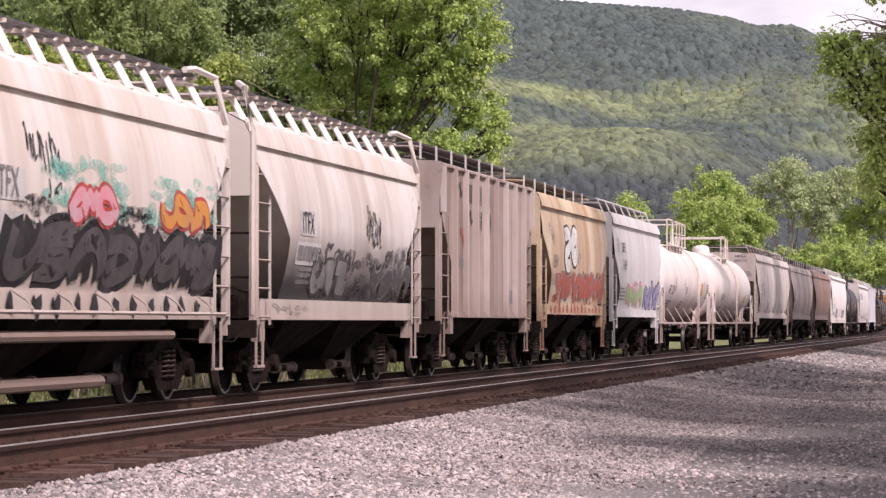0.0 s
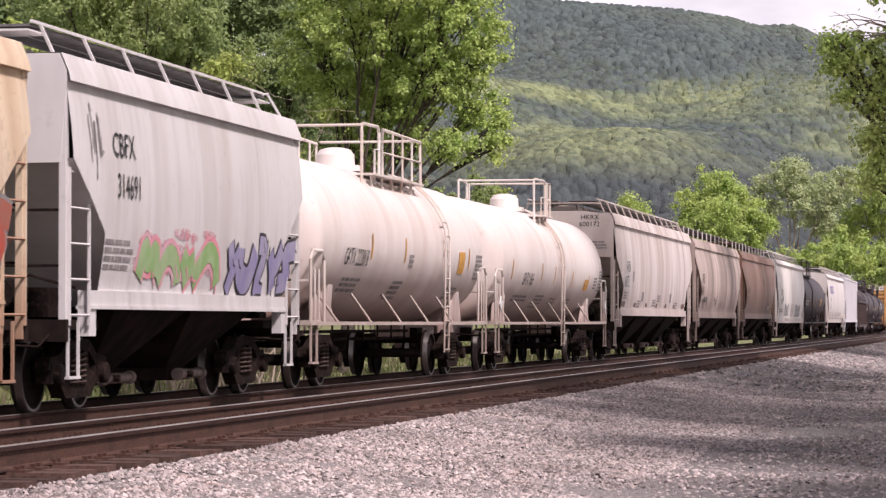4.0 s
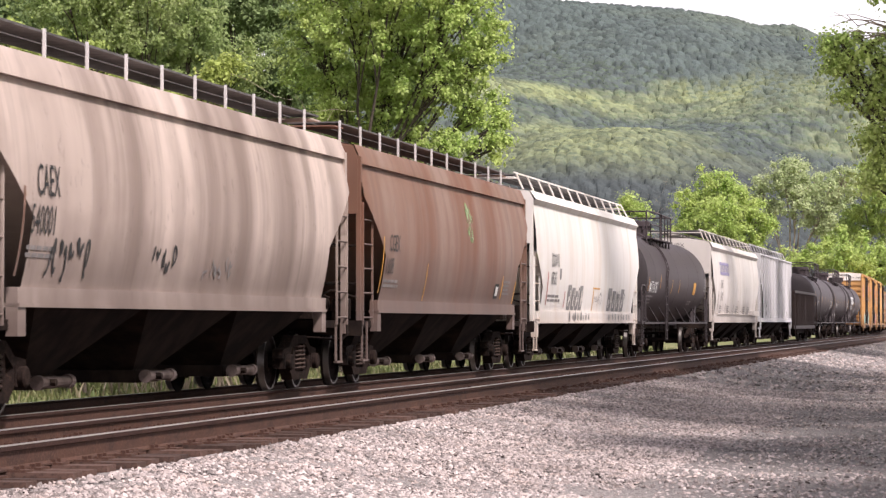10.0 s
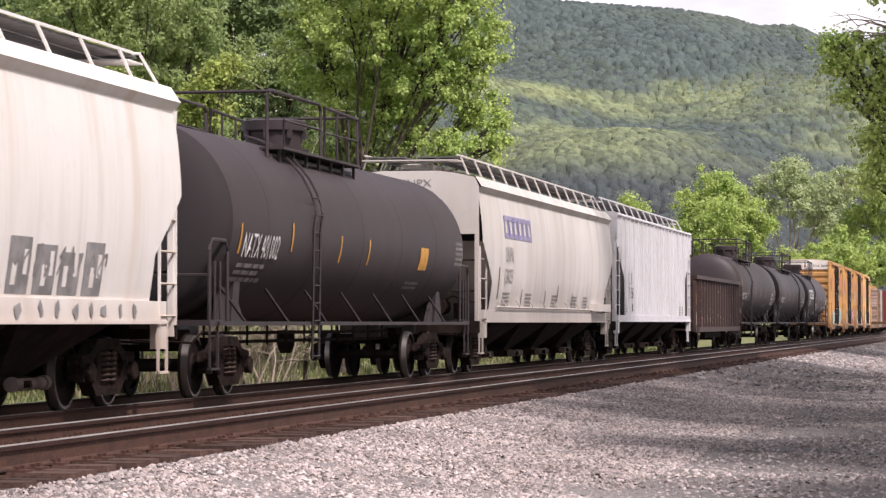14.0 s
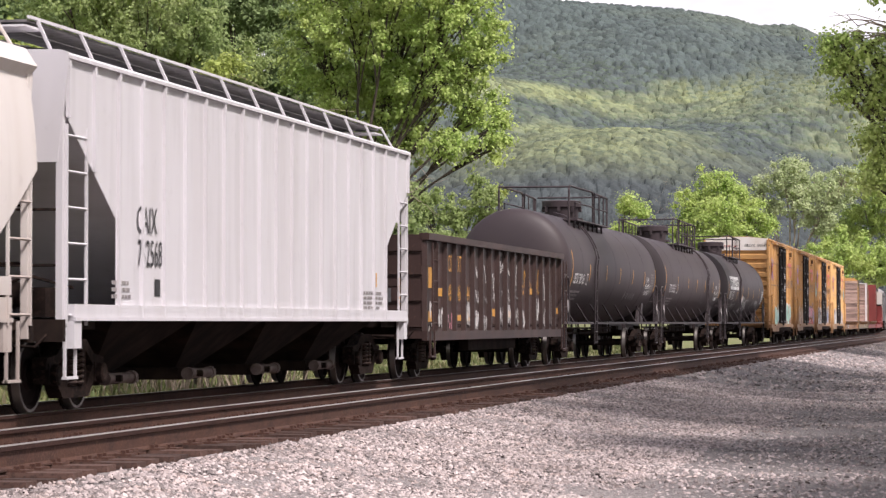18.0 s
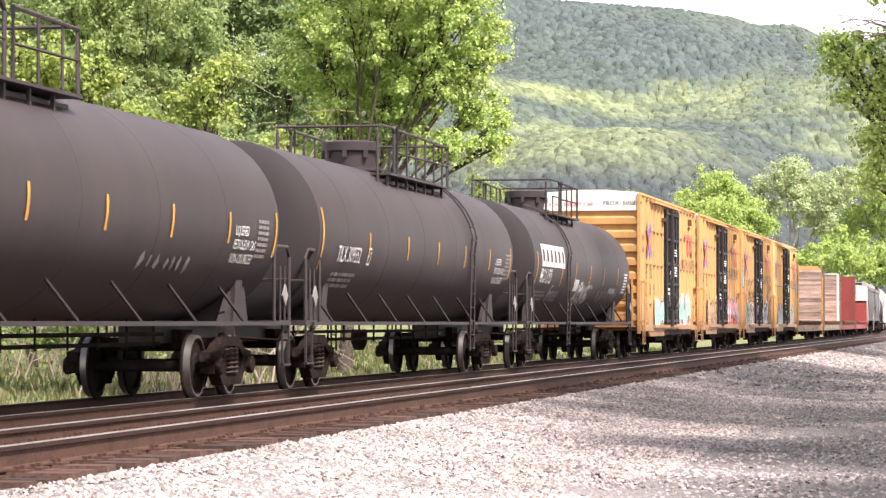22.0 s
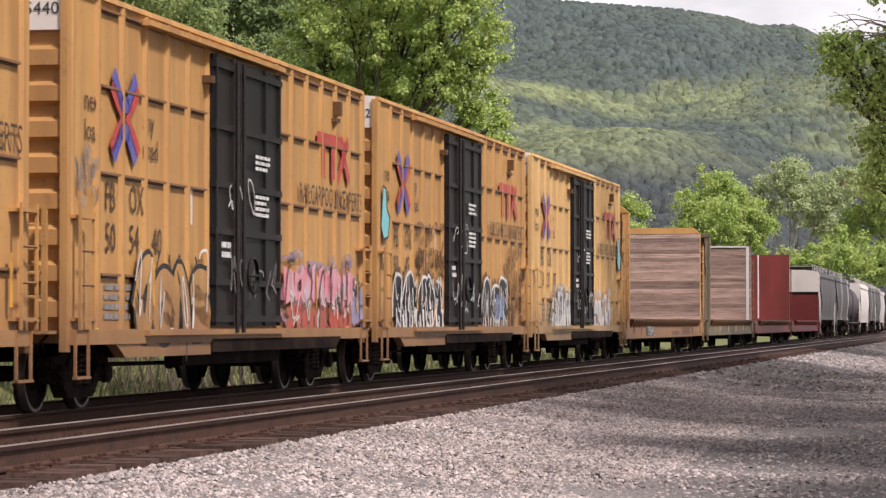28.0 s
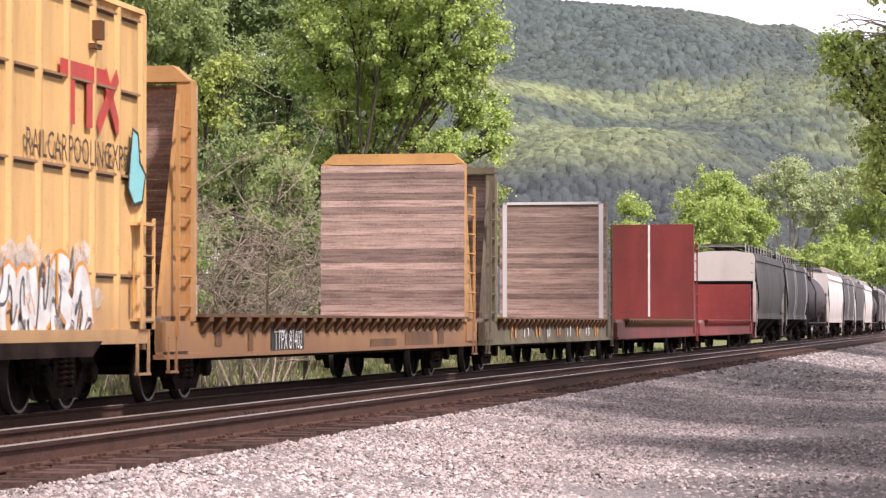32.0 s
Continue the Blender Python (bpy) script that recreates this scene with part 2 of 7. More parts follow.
OXIDE_RED = paint("oxide_red_paint", (0.21, 0.038, 0.034), (0.085, 0.026, 0.02), 0.42, 0.75, blotch=0.4)
DARK_GREY = paint("dark_grey_paint", (0.085, 0.078, 0.076), (0.035, 0.031, 0.031), 0.4, 0.7)
STRIPED_WHITE = paint("white_and_soot_paint", (0.55, 0.52, 0.5), (0.04, 0.036, 0.036), 0.33, 0.46, size=0.7)
PLANK = make_mat("weathered_plank", (0.42, 0.29, 0.245), (0.2, 0.13, 0.112), scale=(1, 0.35, 6), size=3, c3=(0.5, 0.37, 0.3), fine=35, rough=0.9, bump=0.35, vary=0.4)
GRATE = make_mat("galvanised_grating", (0.16, 0.15, 0.15), (0.09, 0.085, 0.085), size=5, rough=0.6, metal=0.3)
INK = make_mat("black_lettering", (0.03, 0.03, 0.032), (0.09, 0.085, 0.085), size=3, lo=0.5, hi=0.8, rough=0.6)
INK_GREY = make_mat("faded_lettering", (0.22, 0.2, 0.2), (0.35, 0.32, 0.31), size=4, lo=0.45, hi=0.7, rough=0.7)
INK_BROWN = make_mat("dark_brown_lettering", (0.07, 0.045, 0.035), (0.16, 0.095, 0.05), size=4, lo=0.5, hi=0.8, rough=0.6)
INK_WHITE = make_mat("white_lettering", (0.75, 0.74, 0.73), (0.5, 0.49, 0.48), size=4, lo=0.5, hi=0.8, rough=0.6)
INK_YELLOW = make_mat("yellow_marking", (0.72, 0.36, 0.05), (0.5, 0.25, 0.06), size=4, rough=0.5)
INK_RED = make_mat("red_marking", (0.55, 0.06, 0.05), (0.4, 0.07, 0.06), size=4, rough=0.5)
INK_BLUE = make_mat("blue_marking", (0.09, 0.09, 0.42), (0.14, 0.13, 0.38), size=4, rough=0.5)
SP_TEAL = make_mat("teal_spray", (0.22, 0.55, 0.47), (0.45, 0.62, 0.55), size=3, rough=0.6)
SP_PINK = make_mat("pink_spray", (0.75, 0.27, 0.33), (0.62, 0.45, 0.5), size=2, rough=0.6)
SP_RED = make_mat("red_spray", (0.50, 0.09, 0.06), (0.36, 0.14, 0.1), size=2, rough=0.6)
SP_BLACK = make_mat("black_spray", (0.03, 0.028, 0.03), (0.10, 0.09, 0.09), size=2, lo=0.5, hi=0.8, rough=0.6)
SP_WHITE = make_mat("white_spray", (0.78, 0.76, 0.75), (0.6, 0.58, 0.57), size=3, rough=0.6)
SP_SMOKE = make_mat("smoky_grey_spray", (0.12, 0.108, 0.112), (0.08, 0.07, 0.075), size=3, rough=0.6)
SP_PURPLE = make_mat("purple_spray", (0.27, 0.24, 0.42), (0.36, 0.33, 0.46), size=2, rough=0.6)
SP_GREEN = make_mat("green_spray", (0.25, 0.42, 0.16), (0.4, 0.5, 0.3), size=2, rough=0.6)
SP_GREY = make_mat("grey_spray", (0.2, 0.19, 0.19), (0.33, 0.31, 0.31), size=3, rough=0.6)
SP_ORANGE = make_mat("orange_spray", (0.72, 0.3, 0.06), (0.6, 0.3, 0.12), size=2, rough=0.6)
SP_BLUE = make_mat("blue_spray", (0.12, 0.22, 0.5), (0.2, 0.3, 0.5), size=2, rough=0.6)
SP_CYAN = make_mat("cyan_spray", (0.2, 0.58, 0.62), (0.3, 0.6, 0.62), size=2, rough=0.6)


def haze_of(mat, amount=0.8, size=5.0):
    """The same spray thinned to ragged, half-covering mist."""
    m = mat.copy()
    m.name = mat.name + "_mist"
    nt = m.node_tree
    tc = nt.nodes.new("ShaderNodeTexCoord")
    n = _node(nt, "ShaderNodeTexNoise", Scale=size, Detail=6.0, Roughness=0.7)
    nt.links.new(tc.outputs["Object"], n.inputs["Vector"])
    r = nt.nodes.new("ShaderNodeMapRange")
    r.inputs["From Min"].default_value, r.inputs["From Max"].default_value, r.inputs["To Max"].default_value = 0.4, 0.62, amount
    nt.links.new(n.outputs["Fac"], r.inputs["Value"])
    nt.links.new(r.outputs["Result"], nt.nodes["Principled BSDF"].inputs["Alpha"])
    return m


MIST = {}


def mist(mat):
    if mat.name not in MIST:
        MIST[mat.name] = haze_of(mat)
    return MIST[mat.name]


BARK = make_mat("bark", (0.085, 0.067, 0.054), (0.045, 0.034, 0.027), scale=(3, 3, 0.5), size=4, c3=(0.2, 0.17, 0.14), fine=20, rough=0.95, bump=0.6)
TWIG = make_mat("dry_twig", (0.38, 0.31, 0.25), (0.25, 0.20, 0.165), size=4, rough=0.9)


def leaf_mat(name, c, c2, tr=0.35):
    return make_mat(name, c, c2, size=0.45, lo=0.38, hi=0.65, rough=0.6, bump=0, island=0.22, translucent=tr, spec=0.3)


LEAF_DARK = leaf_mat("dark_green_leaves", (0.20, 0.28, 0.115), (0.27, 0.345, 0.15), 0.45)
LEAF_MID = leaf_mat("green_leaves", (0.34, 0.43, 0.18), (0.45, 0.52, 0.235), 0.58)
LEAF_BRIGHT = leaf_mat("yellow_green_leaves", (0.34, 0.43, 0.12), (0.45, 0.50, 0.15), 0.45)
# Brighter leaf copy with sunlight on the crowns put into its colour.
LEAF_SUNLIT = leaf_mat("sunlit_leaves", (0.42, 0.55, 0.17), (0.52, 0.60, 0.21), 0.45)
LEAF_PALE = leaf_mat("pale_silver_green_leaves", (0.46, 0.54, 0.29), (0.54, 0.59, 0.35), 0.45)
DRY = leaf_mat("dry_stalks", (0.24, 0.20, 0.13), (0.18, 0.16, 0.09), 0.15)
WEED = leaf_mat("short_weeds", (0.115, 0.15, 0.055), (0.20, 0.19, 0.09))


# ---------------------------------------------------------------- mesh code
class Mesh:
    """Vertices and faces of one part, collected piece by piece."""

    def __init__(self):
        self.v, self.f, self.mi = [], [], []
        self.slot = 0

    def add(self, vs, fs):
        n = len(self.v)
        self.v.extend(vs)
        for f in fs:
            self.f.append(tuple(i + n for i in f))
            self.mi.append(self.slot)
        return self

    def box(self, x0, x1, y0, y1, z0, z1):
        vs = [(x, y, z) for x in (x0, x1) for y in (y0, y1) for z in (z0, z1)]
        return self.add(vs, [(0, 1, 3, 2), (4, 6, 7, 5), (0, 4, 5, 1), (2, 3, 7, 6), (0, 2, 6, 4), (1, 5, 7, 3)])

    def bar(self, p, q, w=0.05, h=None):
        """A square beam from p to q."""
        p, q = Vector(p), Vector(q)
        d = (q - p).normalized()
        up = Vector((0, 0, 1)) if abs(d.z) < 0.9 else Vector((0, 1, 0))
        a = d.cross(up).normalized() * (w / 2)
        b = a.cross(d).normalized() * ((h or w) / 2)
        vs = [tuple(c + sa * a + sb * b) for c in (p, q) for sa, sb in ((-1, -1), (1, -1), (1, 1), (-1, 1))]
        return self.add(vs, [(3, 2, 1, 0), (4, 5, 6, 7)] + [(i, (i + 1) % 4, (i + 1) % 4 + 4, i + 4) for i in range(4)])

    def tube(self, path, r=0.02, n=6):
        path = [Vector(p) for p in path]
        k = len(path)
        vs, fs = [], []
        for i, p in enumerate(path):
            d = (path[min(i + 1, k - 1)] - path[max(i - 1, 0)]).normalized()
            up = Vector((0, 0, 1)) if abs(d.z) < 0.95 else Vector((0, 1, 0))
            a = d.cross(up).normalized()
            b = a.cross(d)
            rr = r[i] if isinstance(r, (list, tuple)) else r
            vs += [tuple(p + rr * (cos(2 * pi * j / n) * a + sin(2 * pi * j / n) * b)) for j in range(n)]
        for i in range(k - 1):
            fs += [(i * n + j, i * n + (j + 1) % n, (i + 1) * n + (j + 1) % n, (i + 1) * n + j) for j in range(n)]
        fs += [tuple(range(n))[::-1], tuple(range((k - 1) * n, k * n))]
        return self.add(vs, fs)

    def prism(self, poly, axis, a, b):
        """A polygon in the two other axes, drawn out along axis from a to b."""
        n = len(poly)

        def at(u, w, c):
            return (c, u, w) if axis == "x" else (u, c, w) if axis == "y" else (u, w, c)
        vs = [at(u, w, c) for c in (a, b) for u, w in poly]
        return self.add(vs, [tuple(range(n))[::-1], tuple(range(n, 2 * n))] + [(i, (i + 1) % n, (i + 1) % n + n, i + n) for i in range(n)])

    def grid(self, rows):
        """Rows of points, joined to a sheet."""
        m = len(rows[0])
        vs = [p for r in rows for p in r]
        return self.add(vs, [(i * m + j, i * m + j + 1, (i + 1) * m + j + 1, (i + 1) * m + j) for i in range(len(rows) - 1) for j in range(m - 1)])

    def lathe(self, prof, axis="x", n=24, c=(0, 0, 0)):
        """Turns (along, radius) pairs round an axis."""
        rows = []
        for u, r in prof:
            row = []
            for j in range(n + 1):
                a = 2 * pi * j / n
                p = (u, r * cos(a), r * sin(a)) if axis == "x" else (r * cos(a), u, r * sin(a)) if axis == "y" else (r * cos(a), r * sin(a), u)
                row.append((p[0] + c[0], p[1] + c[1], p[2] + c[2]))
            rows.append(row)
        return self.grid(rows)


def mesh_of(name, m, mats, smooth=None):
    me = bpy.data.meshes.new(name)
    me.from_pydata(m.v, [], m.f)
    for mat in (mats if isinstance(mats, (list, tuple)) else [mats]):
        me.materials.append(mat)
    if any(m.mi):
        me.polygons.foreach_set("material_index", m.mi)
    b = bmesh.new()
    b.from_mesh(me)
    bmesh.ops.remove_doubles(b, verts=b.verts, dist=0.0005) if smooth else None
    bmesh.ops.recalc_face_normals(b, faces=b.faces)
    b.to_mesh(me)
    b.free()
    if smooth:
        me.shade_smooth()
        me.set_sharp_from_angle(angle=smooth)
    return me


def part(name, m, mats, parent=None, label="", at=None, smooth=None):
    """Links a mesh as one object, under a thing or a part of it."""
    ob = new(name, m if isinstance(m, bpy.types.Mesh) else mesh_of(name, m, mats, smooth))
    ob.parent = parent
    if at is not None:
        ob.matrix_basis = at
    if label:
        tagged(ob, label)
    return ob


# ---------------------------------------------------------------- writing and marks
def _letters(text, height, width=1.0):
    """The outlines of a line of writing as a flat mesh, from its lower left corner."""
    c = bpy.data.curves.new("writing", "FONT")
    c.body, c.size, c.resolution_u = text, height / 0.7, 2
    ob = new("writing", c)
    me = ob.evaluated_get(bpy.context.evaluated_depsgraph_get()).to_mesh()
    vs = [(v.co.x * width, v.co.y) for v in me.vertices]
    fs = [tuple(p.vertices) for p in me.polygons]
    bpy.data.objects.remove(ob)
    bpy.data.curves.remove(c)
    x0 = min(v[0] for v in vs)
    return [(x - x0, y) for x, y in vs], fs


WRITING = {k: _letters(*k) for k in [
    ("CAEX", 0.36, 0.62), ("540001", 0.34, 0.62), ("CGEX", 0.3, 0.8), ("1608", 0.3, 0.8), ("DOWX", 0.34, 0.75), ("69063", 0.34, 0.72),
    ("HKRX", 0.34, 0.66), ("600172", 0.34, 0.66), ("HKRX", 0.14, 1.0), ("600172", 0.14, 1.0), ("CBFX", 0.3, 0.9), ("314691", 0.3, 0.8), ("GATX 1666", 0.3, 0.72),
    ("GATX 222818", 0.3, 0.72), ("NATX 401002", 0.36, 0.68), ("UNPX", 0.34, 0.8), ("124003", 0.34, 0.78), ("UNPX", 0.16, 1.2), ("124 003", 0.16, 1.2),
    ("CBTX 785160", 0.27, 0.86), ("TILX 309552", 0.27, 0.86), ("PROX 31923", 0.36, 0.62), ("785160", 0.22, 1.2), ("FBOX  505899", 0.13, 1.05), ("EXCESS HEIGHT CAR", 0.11, 1.0), ("CS", 0.34, 0.62), ("XT", 0.34, 0.62), ("48", 0.34, 0.62), ("46", 0.34, 0.62), ("44", 0.34, 0.62), ("505440", 0.15, 1.0),
    ("504552", 0.15, 1.0), ("502087", 0.15, 1.0), ("next", 0.26, 1.0), ("load", 0.26, 1.0), ("any", 0.26, 1.0), ("road", 0.26, 1.0), ("RAILCAR", 0.32, 0.82), ("POOLING", 0.32, 0.82),
    ("EXPERTS", 0.32, 0.82), ("CSXT", 0.36, 1.3), ("484644", 0.36, 1.3), ("TTPX 81402", 0.3, 0.8), ("CAIX", 0.34, 0.8), ("732568", 0.34, 0.75), ("EEHX", 0.3, 0.8), ("1105", 0.3, 0.8),
    ("LIQUEFIED", 0.14, 0.8), ("PETROLEUM GAS", 0.14, 0.8), ("NON-ODORIZED", 0.14, 0.8), ("ITFX", 0.34, 0.8), ("Free", 0.4, 1.5)] + [(a, 0.36, 0.8) for a in ("FB", "OX")] + [(a, 0.36, 0.85) for a in ("50", "54", "40", "45", "52", "20", "87", "58", "99")]}


def flat_side(y):
    return lambda z: y


ALONG = {}                                             # sideways set of the lettering, car by car


def on_side(prof, off=0.008):
    dx = ALONG.get(prof, 0.0)
    return lambda x, z: (x + dx, -(prof(z) + off), z)


def on_end(x_end, off=0.008):
    return lambda u, z: (x_end - off, -u, z)


def writing(parent, text, height, width, x, z, mat, where, name="lettering"):
    vs, fs = WRITING[(text, height, width)]
    m = Mesh()
    m.add([(q[0], q[1] - .007, q[2]) for q in (where(x + a, z + b) for a, b in vs)], fs)
    return part(name, m, mat, parent)


def patch(m, where, x0, x1, z0, z1):
    """A painted rectangle that follows the curve of the side."""
    k = max(2, int(abs(z1 - z0) / 0.1))
    zs = [z0 + (z1 - z0) * i / k for i in range(k + 1)]
    m.grid([[where(x0, z) for z in zs], [where(x1, z) for z in zs]])


def bars(parent, x, z, w, h, n, mat, where, seed=0, name="small_print"):
    """Lines of writing too small to read, as plain bars."""
    r = random.Random(seed)
    m = Mesh()
    for i in range(n):
        zz = z - i * h * 1.7
        u = x
        while u < x + w * r.uniform(0.75, 1.0):
            l = r.uniform(0.08, 0.3) * w
            patch(m, where, u, min(u + l, x + w), zz - h, zz)
            u += l + 0.035 * w
    return part(name, m, mat, parent)


def stroke(m, where, pts, w):
    """A brush stroke of width w along points of the side, one joined strip."""
    line = [pts[0]]
    for (x0, z0), (x1, z1) in zip(pts, pts[1:]):
        d = hypot(x1 - x0, z1 - z0)
        if d < 1e-4:
            continue
        k = max(1, int(d / 0.22))
        line += [(x0 + (x1 - x0) * j / k, z0 + (z1 - z0) * j / k) for j in range(1, k + 1)]
    n = len(line)
    if n < 2:
        return
    a, b = [], []
    for i, (x, z) in enumerate(line):
        p, q = line[max(i - 1, 0)], line[min(i + 1, n - 1)]
        d = hypot(q[0] - p[0], q[1] - p[1]) or 1
        nx, nz = -(q[1] - p[1]) / d * w / 2, (q[0] - p[0]) / d * w / 2
        a.append(where(x + nx, z + nz))
        b.append(where(x - nx, z - nz))
    m.grid([a, b])


def smooth_loop(pts, n=3):
    for _ in range(n):
        pts = [q for a, b in zip(pts, pts[1:]) for q in ((a[0] * .75 + b[0] * .25, a[1] * .75 + b[1] * .25), (a[0] * .25 + b[0] * .75, a[1] * .25 + b[1] * .75))]
    return pts


GLYPHS = (((0, 0), (.1, .6), (.5, 1), (.9, .6), (1, 0)), ((.9, .9), (.3, 1), (0, .7), (.5, .5), (1, .3), (.7, 0), (.1, .1)), ((0, 1), (.1, .3), (.5, 0), (.9, .3), (1, 1)),
          ((0, 0), (.2, 1), (.5, .35), (.8, 1), (1, 0)), ((1, .8), (.5, 1), (0, .5), (.5, 0), (1, .25), (.6, .5)), ((0, 0), (0, 1), (.9, .85), (.2, .5), (1, 0)),
          ((.1, 1), (.9, .9), (.2, .1), (1, 0)), ((0, .2), (.5, .9), (1, .9), (.9, .1), (.3, 0), (.2, .5)), ((0, 1), (.5, .4), (1, 1), (.5, .4), (.4, 0)))


def throw_up(parent, prof, x0, x1, z0, z1, n, fill, line, seed, lean=0.12, width=0.06, label="spray-painted lettering"):
    """A row of swollen sprayed shapes of uneven width: an outline, a fill, and a few loose strokes over it."""
    r = random.Random(seed)
    ws = [r.uniform(.7, 1.35) for _ in range(n)]
    f = (x1 - x0) / sum(ws)
    x, last = x0, -1
    wo, wf, wh = on_side(prof, 0.011), on_side(prof, 0.015), on_side(prof, 0.018)
    for i in range(n):
        w = ws[i] * f
        kind = r.choice([q for q in range(len(GLYPHS)) if q != last])
        last = kind
        hz = z1 - z0
        zb, zt = z0 + r.uniform(0, .14) * hz, z1 - r.uniform(0, .2) * hz
        fat = min(.42 * w, .3 * hz) * r.uniform(.85, 1.2)
        tip = lean + r.uniform(-.12, .12)
        mir = r.random() < .4
        pts = []
        for a, b in GLYPHS[kind]:
            a = (1 - a if mir else a) + r.uniform(-.08, .08)
            b = min(max(b + r.uniform(-.08, .08), 0), 1)
            zz = zb + fat * .5 + (zt - zb - fat) * b
            pts.append((x + fat * .2 + (w * 1.12 - fat * .5) * a + tip * (zz - zb), zz))
        path = smooth_loop([pts[0]] + pts + [pts[-1]], 2)
        m = Mesh()
        m.slot = 1
        stroke(m, wo, path, fat + 2 * width)
        for _ in range(3):
            u = r.choice(pts)
            stroke(m, wo, [(u[0], u[1]), (u[0] + r.uniform(-.12, .12) * w, u[1] + r.uniform(-.45, .3) * hz * .5)], width * .8)
        m.slot = 0
        stroke(m, wf, path, fat)
        m.slot = 1
        c = r.choice(path)
        stroke(m, wh, smooth_loop([(c[0] - .15 * w, c[1] + .1 * hz), (c[0], c[1] - .05 * hz), (c[0] + .12 * w, c[1] + r.uniform(-.2, .1) * hz)], 1), width * .5)
        m.v = [(p[0], p[1], min(max(p[2], z0 - .12), z1 + .15)) for p in m.v]
        part("graffiti_shape", m, [fill, line], parent, label)
        x += w


def scrawl(parent, prof, x0, x1, z0, z1, n, mat, seed, width=0.035, name="graffiti_tag"):
    """A thin looping tag."""
    r = random.Random(seed)
    m = Mesh()
    w = on_side(prof, 0.013)
    for i in range(n):
        cx = x0 + (x1 - x0) * (i + 0.5) / n
        sw = (x1 - x0) / n * 0.6
        pts = [(cx + r.uniform(-sw, sw), r.uniform(z0, z1)) for _ in range(5)]
        stroke(m, w, smooth_loop(pts, 2), width)
    tagged(part(name, m, mat, parent), kind="stuff")


# ---------------------------------------------------------------- trucks, couplers, ladders
WHEEL_R, AXLE = 0.457, 0.89


def wheelset_mesh():
    m = Mesh()
    for sgn in (-1, 1):
        y = 0.753 * sgn
        prof = [(-0.05, 0.10), (-0.06, 0.17), (-0.03, 0.2), (-0.025, 0.36), (-0.065, 0.39), (-0.065, WHEEL_R - 0.045)]
        m.slot = 0
        m.lathe([(y + sgn * 0.0 - sgn * a, q) for a, q in prof], "y", 22)
        m.slot = 1
        m.lathe([(y + sgn * 0.065, WHEEL_R - 0.045), (y + sgn * 0.065, WHEEL_R - 0.012), (y - sgn * 0.03, WHEEL_R)], "y", 22)
        m.slot = 0
        m.lathe([(y - sgn * 0.03, WHEEL_R), (y - sgn * 0.045, WHEEL_R + 0.027), (y - sgn * 0.07, WHEEL_R + 0.02), (y - sgn * 0.075, 0.39), (y - sgn * 0.03, 0.36), (y - sgn * 0.04, 0.1)], "y", 22)
        m.slot = 1
        for k in range(3):
            a = 2 * pi * k / 3
            m.lathe([(y + sgn * 0.29, 0.018), (y + sgn * 0.305, 0.018), (y + sgn * 0.305, 0.001)], "y", 6, c=(0.06 * cos(a), 0, 0.06 * sin(a)))
        m.slot = 0
    m.lathe([(-1.05, 0.001), (-1.05, 0.09), (-0.8, 0.09), (-0.7, 0.085), (0.7, 0.085), (0.8, 0.09), (1.05, 0.09), (1.05, 0.001)], "y", 12)
    return mesh_of("wheelset", m, [WHEEL, TREAD], 0.6)


def side_frame_mesh(y):
    m = Mesh()
    a, b = y - 0.09, y + 0.09
    m.prism([(-1.14, .52), (-1.1, .66), (-.72, .7), (-.42, .88), (.42, .88), (.72, .7), (1.1, .66), (1.14, .52), (.7, .55), (.4, .74), (-.4, .74), (-.7, .55)], "y", a, b)
    m.prism([(-.95, .56), (-.72, .6), (-.42, .30), (.42, .30), (.72, .6), (.95, .56), (.5, .17), (-.5, .17)], "y", a, b)
    for sx in (-1, 1):
        m.prism([(sx * .46, .28), (sx * .40, .78), (sx * .27, .78), (sx * .30, .28)], "y", a + .01, b - .01)
        m.box(sx * AXLE - .17, sx * AXLE + .17, a - .01, b + .01, .35, .6)
        o = -1 if y < 0 else 1
        m.lathe([(y + o * .09, .001 + .13), (y + o * .17, .13), (y + o * .19, .10), (y + o * .19, .001)], "y", 14, c=(sx * AXLE, 0, WHEEL_R))
    return mesh_of("side_frame", m, TRUCK, 0.5)


def spring_mesh():
    m = Mesh()
    m.tube([(.09 * cos(t * .7), .09 * sin(t * .7), .31 + .0075 * t) for t in range(54)], .022, 5)
    return mesh_of("spring", m, SPRING, 0.9)


def bolster_mesh():
    m = Mesh()
    m.box(-.2, .2, -1.02, 1.02, .66, .86)
    m.box(-.3, .3, -.4, .4, .7, .98)
    m.tube([(-.62, -.8, .5), (-.62, .8, .5)], .05)
    m.tube([(.62, -.8, .5), (.62, .8, .5)], .05)
    return mesh_of("truck", m, TRUCK)


TRUCK_MESHES = None


def add_truck(car, x):
    global TRUCK_MESHES
    if TRUCK_MESHES is None:
        TRUCK_MESHES = dict(b=bolster_mesh(), w=wheelset_mesh(), f=(side_frame_mesh(-1.0), side_frame_mesh(1.0)), s=spring_mesh())
    t = part("truck", TRUCK_MESHES["b"], None, car, "grimy four-wheel truck", pose(x, 0, 0))
    for k in (0, 1):
        part("side_frame", TRUCK_MESHES["f"][k], None, t)
        for dx in (-.13, .13):
            part("spring", TRUCK_MESHES["s"], None, t, "coil spring", pose(dx, -1.04 + 2.08 * k, 0))
    for sx in (-1, 1):
        WHEELSETS[sx].append(part("wheelset", TRUCK_MESHES["w"], None, t, "wheels with shiny treads on an axle", pose(sx * AXLE, 0, WHEEL_R)))


